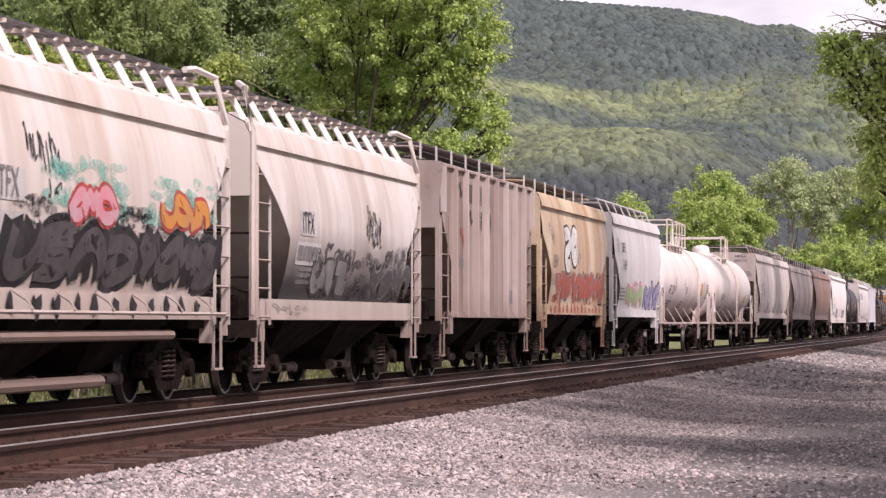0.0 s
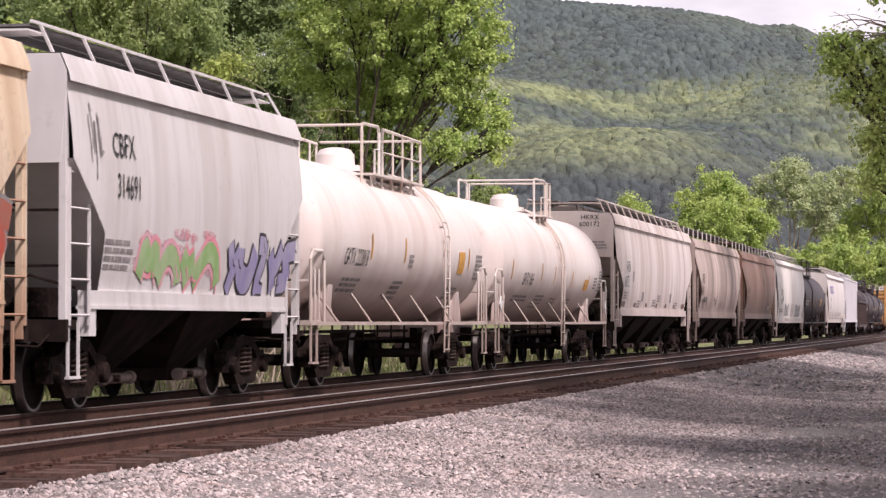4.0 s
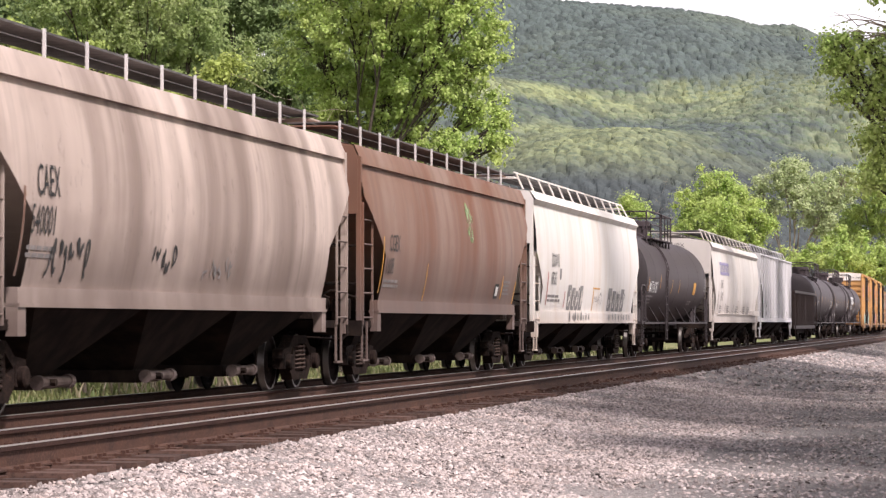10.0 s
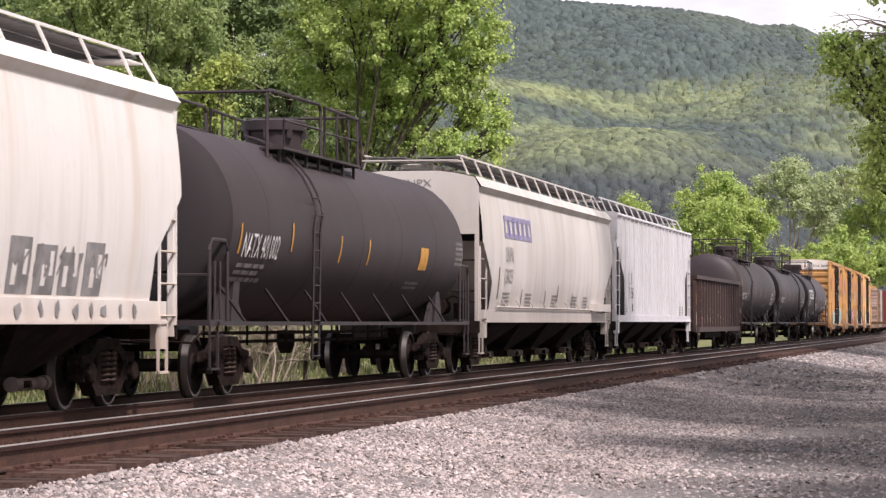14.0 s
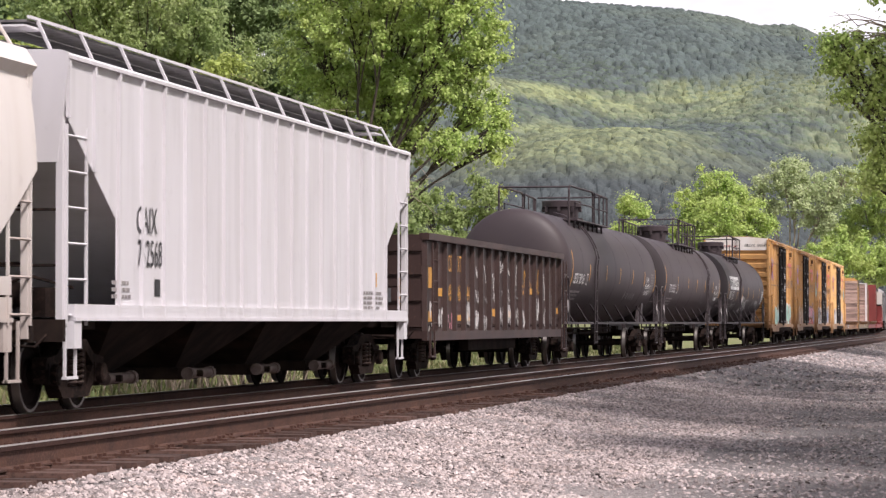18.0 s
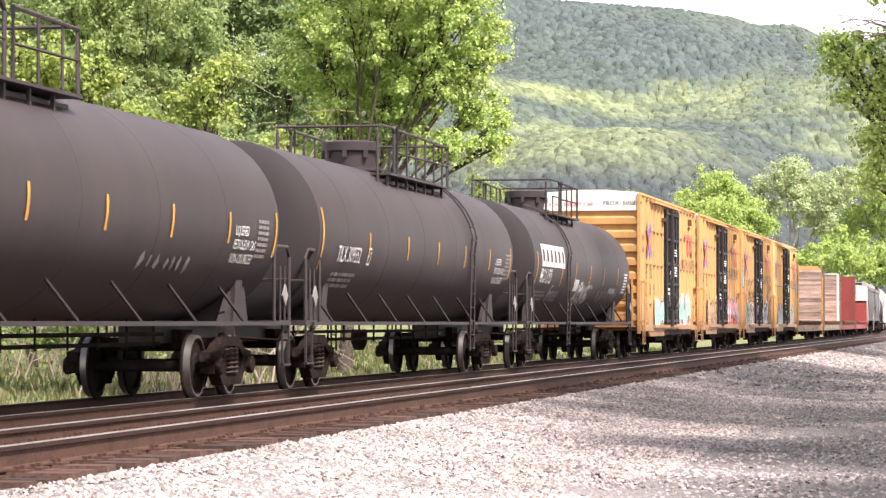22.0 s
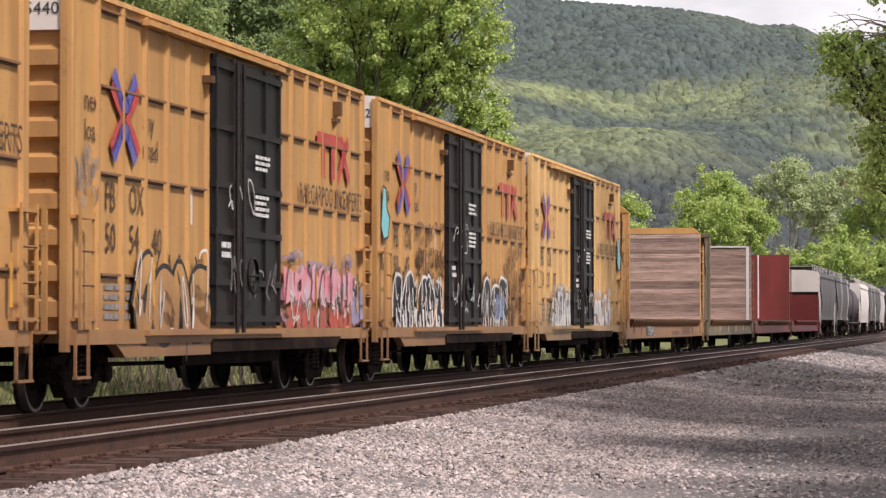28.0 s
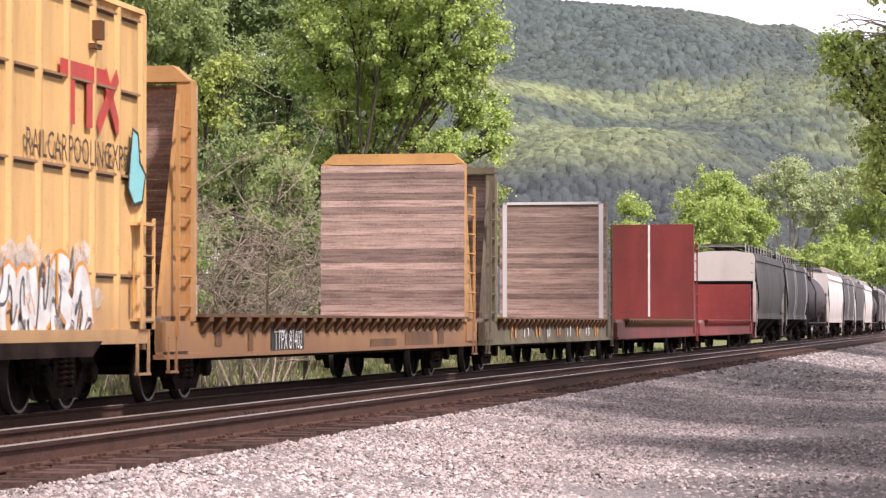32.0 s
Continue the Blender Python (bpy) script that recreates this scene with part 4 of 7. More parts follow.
# ---------------------------------------------------------------- boxcar
def boxcar(label, s0, s1, mat, number, seed):
    car, h = start_car("boxcar", label, s0, s1)
    e, z0, z1, w = h, .84, 5.0, 1.5
    m = Mesh()
    m.box(-e + .12, e - .12, -w, w, z0, z1)
    part("side_wall", m, mat, car)
    m = Mesh()
    m.prism([(-w - .05, z1 - .02), (w + .05, z1 - .02), (w + .03, z1 + .05), (.5, z1 + .13), (-.5, z1 + .13), (-w - .03, z1 + .05)], "x", -e + .1, e - .1)
    for i in range(13):
        x = -e + .7 + i * (2 * e - 1.4) / 12
        m.prism([(-w, z1 + .04), (w, z1 + .04), (.5, z1 + .165), (-.5, z1 + .165)], "x", x - .04, x + .04)
    part("roof", m, mat, car)
    # posts, panel lips, and dark strips painted as the shade under the lips
    d0, d1 = -1.95, 1.75                              # door opening
    tiers = (1.65, 2.88, 3.93, 4.86)
    for sg in (-1, 1):
        ya, yb = sorted((sg * w, sg * (w + .07)))
        m = Mesh()
        pitch = (e - .2 + d0) / 6
        xs = [-e + .2 + i * pitch for i in range(7)] + [e - .2 - i * (e - .3 - d1) / 6 for i in range(7)]
        m.prism([(-.07, sg * w), (-.035, sg * (w + .05)), (.035, sg * (w + .05)), (.07, sg * w)], "z", z0 + .05, z1 - .03)
        post = mesh_of("side_post", m, mat)
        for x in xs:
            part("side_post", post, None, car, at=pose(x, 0, 0))
        ya, yb = sorted((sg * w, sg * (w + .055)))
        yc, yd = sorted((sg * w, sg * (w + .012)))
        lip = mesh_of("panel_lip", Mesh().box(-.02, .76, ya, yb, 0, .03), mat)
        lip_shade = mesh_of("panel_seam", Mesh().box(-.02, .76, yc, yd, -.03, 0), BOX_RUST_SHADE)
        for zt in tiers:
            for x in xs:
                lo = x + .1
                if abs(x) < e - .4 and lo + .7 < e - .15 and not (d0 - .6 < lo < d1 - .1):
                    part("panel_lip", lip, None, car, at=pose(lo, 0, zt))
                    part("panel_seam", lip_shade, None, car, at=pose(lo, 0, zt))
        m = Mesh()
        m.box(-e + .1, e - .1, min(sg * w, sg * (w + .09)), max(sg * w, sg * (w + .09)), z0 - .02, z0 + .16)
        part("side_sill", m, mat, car)
        m = Mesh()                                     # deep side girder between the trucks
        m.prism([(-6.3, z0 - .02), (-5.9, z0 - .19), (d0, z0 - .19), (d0, z0 - .02)], "y", min(sg * (w - .06), sg * (w + .07)), max(sg * (w - .06), sg * (w + .07)))
        part("side_girder", m, mat, car)
        m = Mesh()
        m.prism([(d0 + .01, z0 + .02), (d0 + .01, z0 - .16), (5.6, z0 - .16), (6.0, z0 + .02)], "y", min(sg * (w - .06), sg * (w + .1)), max(sg * (w - .06), sg * (w + .1)))
        part("door_sill", m, UNDER, car)
        # plug door
        m = Mesh()
        yo = w + .10
        ya, yb = sorted((sg * w, sg * yo))
        m.box(d0, d1, ya, yb, z0 + .2, z1 - .22)
        door = part("door", m, DOOR_BLACK, car, "black plug door")
        for zz in (z0 + .25, 1.6, 2.3, 2.95, 3.75, 4.6):
            m = Mesh()
            m.box(d0 - .02, d1 + .02, min(sg * w, sg * (yo + .05)), max(sg * w, sg * (yo + .05)), zz, zz + .09)
            part("door_bar", m, DOOR_BLACK, door)
        for xx in (d0 + .03, d0 + .95, d0 + 1.3, d1 - .95, d1 - .1):
            m = Mesh()
            m.box(xx, xx + .07, min(sg * w, sg * (yo + .045)), max(sg * w, sg * (yo + .045)), z0 + .2, z1 - .22)
            part("door_post", m, DOOR_BLACK, door)
        m = Mesh()
        for xx in (d0 + .95, d0 + 1.3):
            m.tube([(xx + .03, sg * (yo + .09), z0 + .1), (xx + .03, sg * (yo + .09), z1 - .25)], .03, 6)
        m.lathe([(sg * (yo + .09), .25), (sg * (yo + .12), .28), (sg * (yo + .14), .25)], "y", 16, c=(d0 + 1.75, 0, 1.75))
        m.tube([(d0 + 1.5, sg * (yo + .12), 1.75), (d0 + 2.0, sg * (yo + .12), 1.75)], .025, 5)
        part("door_rod", m, DOOR_BLACK, door)
        for zz in (z0 + .08, z1 - .16):
            m = Mesh()
            m.box(d0 - 3.2 if sg < 0 else d0, d1 + .2, min(sg * w, sg * (yo + .06)), max(sg * w, sg * (yo + .06)), zz, zz + .07)
            part("door_track", m, mat, car)
        m = Mesh()
        m.box(d0 - .22, d0 - .05, min(sg * w, sg * (w + .14)), max(sg * w, sg * (w + .14)), 4.36, 4.46)
        part("bracket", m, BOX_RUST_SHADE, car)
        m = Mesh()
        m.box(5.78, 5.94, min(sg * w, sg * (w + .13)), max(sg * w, sg * (w + .13)), 4.47, 4.7)
        m.box(5.7, 6.0, min(sg * w, sg * (w + .08)), max(sg * w, sg * (w + .08)), 4.36, 4.42)
        part("bracket", m, BOX_RUST_SHADE, car)
    for sx in (-1, 1):
        m = Mesh()
        a, b = sorted((sx * (e - .12), sx * (e - .02)))
        for k in range(8):
            m = Mesh()
            zz = z0 + .25 + k * .42
            m.prism([(sx * (e - .13), zz), (sx * (e - .03), zz + .06), (sx * (e - .03), zz + .24), (sx * (e - .13), zz + .30)], "y", -1.46, 1.46)
            part("end_rib", m, mat, car)
        m = Mesh()
        a, b = sorted((sx * (e - .12), sx * (e - .04)))
        m.prism([(-1.48, 4.5), (1.48, 4.5), (1.48, z1 + .05), (.5, z1 + .13), (-.5, z1 + .13), (-1.48, z1 + .05)], "x", a, b)
        part("end_panel", m, DOW_WHITE, car, "white painted panel at the top of the end")
        for sg in (-1, 1):
            m = Mesh()
            a, b = sorted((sx * (e - .14), sx * e))
            m.box(a, b, min(sg * 1.44, sg * 1.53), max(sg * 1.44, sg * 1.53), z0 - .1, z1)
            part("corner_post", m, mat, car)
        for sg in (-1, 1):
            add_ladder(car, min(sx * (e - .1), sx * (e - .62)), max(sx * (e - .1), sx * (e - .62)), sg * 1.66, 1.0, 2.4, mat, .4)
            lm = Mesh()
            stirrup(lm, min(sx * (e - .1), sx * (e - .62)), max(sx * (e - .1), sx * (e - .62)), sg * 1.6, .42, 1.0)
            part("stirrup", lm, mat, car)
            for zz in (1.1, 2.3):
                lm = Mesh()
                lm.box(min(sx * (e - .12), sx * (e - .6)), max(sx * (e - .12), sx * (e - .6)), min(sg * 1.5, sg * 1.68), max(sg * 1.5, sg * 1.68), zz, zz + .04)
                part("ladder_bracket", lm, mat, car)
        m = Mesh()
        X = sx * (e + .12)
        for y in (-1.3, -.75):
            m.box(X - .03, X + .03, y - .03, y + .03, .95, 2.4)
        for k in range(5):
            m.tube([(X, -1.3, 1.1 + .28 * k), (X, -.75, 1.1 + .28 * k)], .02, 5)
        a, b = sorted((sx * (e - .1), sx * (e + .3)))
        m.box(a, b, -1.4, 1.4, .95, .99)
        m.lathe([(X - .03, .28), (X + .03, .3), (X + .05, .26)], "x", 16, c=(0, .2, 2.1))
        part("end_ladder", m, mat, car)
    m = Mesh()
    m.box(-e, e, -.2, .2, .6, .95)
    for x in (-4, -2, 0, 2, 4):
        m.box(x - .1, x + .1, -1.4, 1.4, .7, .85)
    m.box(-2.6, 2.6, -1.35, -1.1, .5, .75)
    m.tube([(-4.5, -.9, .55), (3, -.9, .5)], .03, 5)
    part("under_frame", m, UNDER, car)
    # writing
    prof = flat_side(w)
    W = on_side(prof, .012)
    WP = on_side(flat_side(w + .04), .006)
    for k, pair in enumerate(("FB", "OX")):
        writing(car, pair, .36, .8, -e + .2 + pitch * (k + 1) + .34, 2.45, INK_BROWN, W)
    for k in range(3):
        writing(car, number[2 * k:2 * k + 2], .36, .85, -e + .2 + pitch * (k + 1) + .34, 1.95, INK_BROWN, W)
    writing(car, "next", .26, 1.0, -7.4, 3.62, INK_BROWN, W)
    writing(car, "load", .26, 1.0, -7.4, 3.26, INK_BROWN, W)
    writing(car, "any", .26, 1.0, -5.0, 3.52, INK_BROWN, W)
    writing(car, "road", .26, 1.0, -5.0, 3.16, INK_BROWN, W)
    r = random.Random(seed)
    m = Mesh()
    for sg in (-1, 1):                                # crossed road-and-rail device
        stroke(m, WP, [(-6.35 if sg < 0 else -5.4, 4.15), (-6.0 if sg < 0 else -5.75, 3.78)], .2)
        stroke(m, WP, [(-6.35 if sg < 0 else -5.4, 3.1), (-6.0 if sg < 0 else -5.75, 3.44)], .2)
    stroke(m, WP, [(-6.05, 3.78), (-5.7, 3.78)], .2)
    stroke(m, WP, [(-6.05, 3.44), (-5.7, 3.44)], .2)
    part("crossed_device", m, INK_BLUE, car)
    m = Mesh()
    for sg in (-1, 1):
        stroke(m, WP, [(-6.42 if sg < 0 else -5.28, 4.0), (-5.95 if sg < 0 else -5.75, 3.61), (-6.42 if sg < 0 else -5.28, 3.2)], .19)
    part("crossed_device_edge", m, INK_RED, car)
    m = Mesh()
    patch(m, WP, 4.5, 6.25, 3.94, 4.14)
    for x in (4.82, 5.5):
        patch(m, WP, x, x + .24, 3.4, 3.95)
    stroke(m, WP, [(5.95, 3.42), (6.75, 4.12)], .2)
    stroke(m, WP, [(6.2, 4.12), (6.8, 3.42)], .2)
    part("owner_mark", m, INK_RED, car)
    for k, word in enumerate(("RAILCAR", "POOLING", "EXPERTS")):
        writing(car, word, .32, .82, 3.3 + 1.52 * k, 2.95, INK_BROWN, WP)
    dw = on_side(flat_side(w + .14), .03)
    bars(car, d0 + 2.05, 3.5, .85, .05, 3, INK_WHITE, dw, seed)
    bars(car, d0 + 2.05, 2.92, .8, .05, 4, INK_WHITE, dw, seed + 1)
    bars(car, d0 + .2, 2.2, .5, .08, 2, INK_WHITE, dw, seed + 2)
    bars(car, -2.9, 2.9, .28, .5, 1, INK_WHITE, W, seed + 3)
    bars(car, -6.6, 1.55, 1.4, .07, 4, INK_GREY, W, seed + 4)
    we = on_end(-e + .04, .01)
    if number == "505899":
        writing(car, "FBOX  505899", .13, 1.05, .4, 4.66, INK, we)
        writing(car, "EXCESS HEIGHT CAR", .11, 1.0, -1.38, 4.64, INK_RED, we)
    else:
        writing(car, number, .15, 1.0, .78, 4.68, INK, we)
    add_truck(car, -e + 1.9)
    add_truck(car, e - 1.9)
    add_couplers(car, e)
    return car, e, flat_side(w + .04)


# ---------------------------------------------------------------- gondola and bulkhead flats
def gondola(label, s0, s1, mat):
    car, h = start_car("gondola", label, s0, s1)
    z0, z1, w = .78, 2.66, 1.45
    for sg in (-1, 1):
        m = Mesh()
        a, b = sorted((sg * (w - .03), sg * w))
        m.box(-h, h, a, b, z0, z1)
        part("side_wall", m, mat, car)
        m = Mesh()
        k = 2 * (h - .1) / 17
        m.prism([(-.08, sg * w), (-.055, sg * (w + .09)), (.055, sg * (w + .09)), (.08, sg * w)], "z", z0, z1 + .02)
        post = mesh_of("side_post", m, mat)
        for i in range(18):
            part("side_post", post, None, car, at=pose(-h + .1 + k * i, 0, 0))
        m = Mesh()
        a, b = sorted((sg * (w - .06), sg * (w + .14)))
        m.box(-h, h, a, b, z1, z1 + .13)
        m.box(-h, h, min(sg * w, sg * (w + .1)), max(sg * w, sg * (w + .1)), z0 - .04, z0 + .14)
        part("top_chord", m, mat, car)
    for sx in (-1, 1):
        m = Mesh()
        a, b = sorted((sx * (h - .06), sx * h))
        m.box(a, b, -w, w, z0, z1 + .1)
        for zz in (1.0, 1.5, 2.0, 2.45):
            m.box(a - .04, b + .05, -w, w, zz, zz + .16)
        part("end_wall", m, mat, car)
        add_ladder(car, min(sx * (h - .05), sx * (h - .5)), max(sx * (h - .05), sx * (h - .5)), -w - .2, .95, 2.6, mat, .4)
        lm = Mesh()
        stirrup(lm, min(sx * (h - .05), sx * (h - .5)), max(sx * (h - .05), sx * (h - .5)), -w - .15, .42, .95)
        part("stirrup", lm, mat, car)
    m = Mesh()
    m.box(-h, h, -w, w, .98, 1.05)
    m.box(-h, h, -.25, .25, .65, .98)
    m.box(-3, 3, -1.3, -1.1, .5, .78)
    part("floor", m, UNDER, car)
    prof = flat_side(w + .12)
    wall = flat_side(w)
    W = on_side(wall, .012)

    def panel(i):
        return -h + .1 + k * i                         # the post at this panel's near side
    for i, (up, low) in enumerate((("CS", "48"), ("XT", "46"), (None, "44"))):
        for txt, z in ((up, 2.1), (low, 1.52)):
            if txt:
                writing(car, txt, .34, .62, panel(i + 2) + .46, z, INK_YELLOW, W)
    for i, z, hh in ((0, 1.75, .4), (0, 1.1, .2), (4, 1.12, .16), (7, 1.22, .16), (9, 1.2, .14), (12, 1.74, .14), (16, 1.3, .14), (3, 1.12, .12), (1, 1.6, .16)):
        m = Mesh()
        patch(m, W, panel(i) + .45, panel(i + 1) - .16, z, z + hh)
        part("reflector", m, INK_YELLOW, car, "yellow painted patch")
    r = random.Random(77)

    def squiggle(i, z0_, z1_, mat_, n, width, seed_):
        scrawl(car, wall, panel(i) + .42, panel(i + 1) - .14, z0_, z1_, n, mat_, seed_, width)
    for i in range(5, 11):                             # thin upright letters along the top, one to a panel
        squiggle(i, 1.75 + r.uniform(-.1, .1), 2.5, SP_WHITE, 1, .04, 300 + i)
        squiggle(i, 1.4, 1.9, SP_WHITE if i % 2 else SP_GREY, 1, .03, 320 + i)
    for i in (11, 12, 13):
        squiggle(i, 1.55, 2.4, INK_YELLOW, 2, .05, 340 + i)
    for i, n in ((0, 3), (1, 3), (4, 6), (5, 9), (6, 4), (8, 6), (9, 4), (10, 3), (11, 2), (13, 4), (14, 2)):
        squiggle(i, .86, 1.5 + r.uniform(-.1, .25), SP_WHITE, n, r.choice((.03, .045, .06)), 360 + i)
    squiggle(14, 1.5, 2.4, SP_WHITE, 2, .035, 390)
    squiggle(2, .86, 1.3, SP_PINK, 3, .05, 391)
    squiggle(15, .9, 2.2, SP_GREY, 2, .03, 392)
    add_truck(car, -h + 1.8)
    add_truck(car, h - 1.8)
    add_couplers(car, h)
    return car, h, prof


def bulkhead_flat(label, s0, s1, frame_mat, top=4.45, face="planks", trim_mat=None, cap=True, deck_mat=None, front=True):
    car, h = start_car("bulkhead_flat_car", label, s0, s1)
    trim_mat = trim_mat or frame_mat
    m = Mesh()
    m.box(-h, h, -1.42, 1.42, 1.08, 1.17)
    part("deck", m, deck_mat or PLANK, car)
    for sg in (-1, 1):
        m = Mesh()
        a, b = sorted((sg * 1.36, sg * 1.46))
        m.box(-h, h, a, b, .62, 1.08)
        m.box(-h, h, a - .03, b + .03, .6, .66)
        part("side_sill", m, frame_mat, car)
        pocket_mat = BOX_RUST_SHADE if frame_mat is not RED_PAINT else frame_mat
        pocket = mesh_of("stake_pocket", Mesh().prism([(sg * 1.46, 1.18), (sg * 1.6, 1.18), (sg * 1.6, 1.1), (sg * 1.46, .92)], "x", -.11, .11), pocket_mat)
        k = -h + 1.9
        while k < h - 1.7:
            part("stake_pocket", pocket, None, car, at=pose(k, 0, 0))
            k += .68
        m = Mesh()
        m.box(-h + 1.6, h - 1.5, min(sg * 1.44, sg * 1.6), max(sg * 1.44, sg * 1.6), 1.16, 1.2)
        part("deck_rail", m, pocket_mat, car)
    for sx in ((-1, 1) if front else (1,)):
        X = sx * (h - 1.45)                            # inner face
        m = Mesh()
        for sg in (-1, 1):
            a, b = sorted((X, X + sx * .28))
            m.box(a, b, min(sg * 1.3, sg * 1.5), max(sg * 1.3, sg * 1.5), 1.1, top - .1)
            m.prism([(X + sx * .28, 1.1), (X + sx * 1.4, 1.1), (X + sx * 1.4, 1.3), (X + sx * .5, top - .3), (X + sx * .28, top - .3)], "y", min(sg * 1.36, sg * 1.42), max(sg * 1.36, sg * 1.42))
            c, d = sorted((X + sx * .28, X + sx * 1.45))
            m.box(c, d, min(sg * 1.35, sg * 1.5), max(sg * 1.35, sg * 1.5), .7, 1.1)
        for y in (-.6, 0, .6):
            a, b = sorted((X + sx * .04, X + sx * .24))
            m.box(a, b, y - .06, y + .06, 1.1, top - .1)
        a, b = sorted((X, X + sx * .3))
        if cap:
            m.prism([(-1.5, top - .12), (1.5, top - .12), (1.25, top + .1), (-1.25, top + .1)], "x", a, b)
        else:
            m.box(a, b, -1.5, 1.5, top - .14, top)
        part("bulkhead_frame", m, frame_mat, car, "steel bulkhead frame with rear braces")
        lm = Mesh()
        xa = X + sx * .95
        for k in range(7):
            lm.tube([(X + sx * .3, -1.52, 1.3 + k * .4), (xa - sx * .0, -1.52, 1.3 + k * .4)], .02, 5)
        lm.box(min(xa, xa + sx * .05), max(xa, xa + sx * .05), -1.55, -1.5, .9, 3.9 if top > 3 else 2.6)
        stirrup(lm, min(xa, xa + sx * .4), max(xa, xa + sx * .4), -1.5, .42, .9)
        part("ladder", lm, frame_mat, car)
        if face == "planks":
            nb = 22
            bh = (top - .14 - 1.17) / nb
            for i in range(nb):
                z = 1.17 + bh * i
                m = Mesh()
                a, b = sorted((X - sx * .06, X))
                m.box(a, b, -1.5, 1.5, z + .002, z + bh - .004)
                part("plank", m, PLANK, car)
            m = Mesh()
            if not cap:
                for sg in (-1, 1):
                    m.box(min(X - sx * .07, X), max(X - sx * .07, X), min(sg * 1.3, sg * 1.42), max(sg * 1.3, sg * 1.42), 1.1, top)
                m.box(min(X - sx * .07, X), max(X - sx * .07, X), -1.42, 1.42, top - .07, top)
                part("edge_trim", m, trim_mat, car)
        else:
            m = Mesh()
            a, b = sorted((X - sx * .05, X))
            m.box(a, b, -1.42, 1.42, 1.17, top)
            part("face_sheet", m, frame_mat, car)
            m = Mesh()
            if top > 3:
                patch(m, lambda u, z: (X - sx * .05 - sx * .006, -u, z), -.13, -.06, 1.3, top - .02)
                part("painted_line", m, SP_WHITE, car)
    m = Mesh()
    m.box(-h, h, -.3, .3, .55, 1.08)
    k = -h + 1
    while k < h - 1:
        m.box(k, k + .12, -1.36, 1.36, .85, 1.08)
        k += 1.6
    m.box(-h + 3, h - 3, -1.3, -1.2, .55, .72)
    part("under_frame", m, UNDER, car)
    add_truck(car, -h + 2.4)
    add_truck(car, h - 2.4)
    add_couplers(car, h)
    return car, h, flat_side(1.46)


# ---------------------------------------------------------------- ground and tracks
NEAR = TRACK_GAP                                       # near track's centre, o


def ground_z(o, s=0):
    pts = ((-3000, 60), (-400, 9), (-60, 2.2), (-30, 0.9), (-16, 0.1), (-9, -0.75), (-4.6, -1.0), (-2.6, -0.62), (-1.5, -0.40), (1.5, -0.40), (2.1, -0.36),
           (NEAR - 1.45, -0.25), (NEAR + .85, -0.245), (NEAR + 1.25, -0.24), (NEAR + 1.75, -0.29), (NEAR + 3.3, -0.50), (NEAR + 5.0, -0.58), (NEAR + 12, -0.60), (40, -0.5), (200, -0.5), (3000, -0.5))
    for (a, za), (b, zb) in zip(pts, pts[1:]):
        if o <= b:
            t = (o - a) / (b - a)
            return za + (zb - za) * t
    return pts[-1][1]


def build_ground():
    os_ = [-3000, -1200, -400, -150, -60, -30, -22, -16, -12, -9, -6.5, -4.6, -3.6, -2.6, -2, -1.5, 0, 1.5, 2.1, NEAR - 1.45, NEAR - .5, NEAR + .5, NEAR + 1.25, NEAR + 1.75,
           NEAR + 2.2, NEAR + 2.7, NEAR + 3.3, NEAR + 4.1, NEAR + 5.0, 11, 13, 16, 20, 26, 40, 90, 200, 600, 3000]
    ss = [-2500, -800, -300, -120] + [-60 + 2.5 * i for i in range(100)] + [200 + 10 * i for i in range(24)] + [480, 600, 900, 1500, 2600, 4200]
    m = Mesh()
    rows, idx = [], []
    for s in ss:
        row = []
        for o in os_:
            p = rail_point(min(max(s, -450), 750), o, ground_z(o))
            h = _heading(s)
            d = s - min(max(s, -450), 750)
            wob = 0.05 * noise.noise((s * .31, o * .33, 0)) + 0.02 * noise.noise((s * 1.1, o * 1.2, 3)) if NEAR + 1.5 < o < 60 else (0.25 * noise.noise((s * .1, o * .15, 7)) if -60 < o < -5 else 0)
            row.append((p.x + d * sin(h), p.y + d * cos(h), p.z + wob))
        rows.append(row)
    m.grid(rows)
    k = len(os_) - 1
    for i in range(len(ss) - 1):
        for j in range(k):
            o = (os_[j] + os_[j + 1]) / 2
            m.mi[i * k + j] = 1 if o < -2.8 or o > 60 else 2 if -2.8 <= o < NEAR + 1.25 else 0
    ob = new("ground", mesh_of("ground", m, [GRAVEL, GRASS_GROUND, BALLAST_DARK]))
    ob.data.shade_smooth()
    tagged(ob, "grey gravel lot and ballast beside the railway, grass beyond", "ground", kind="structure")
    return ob


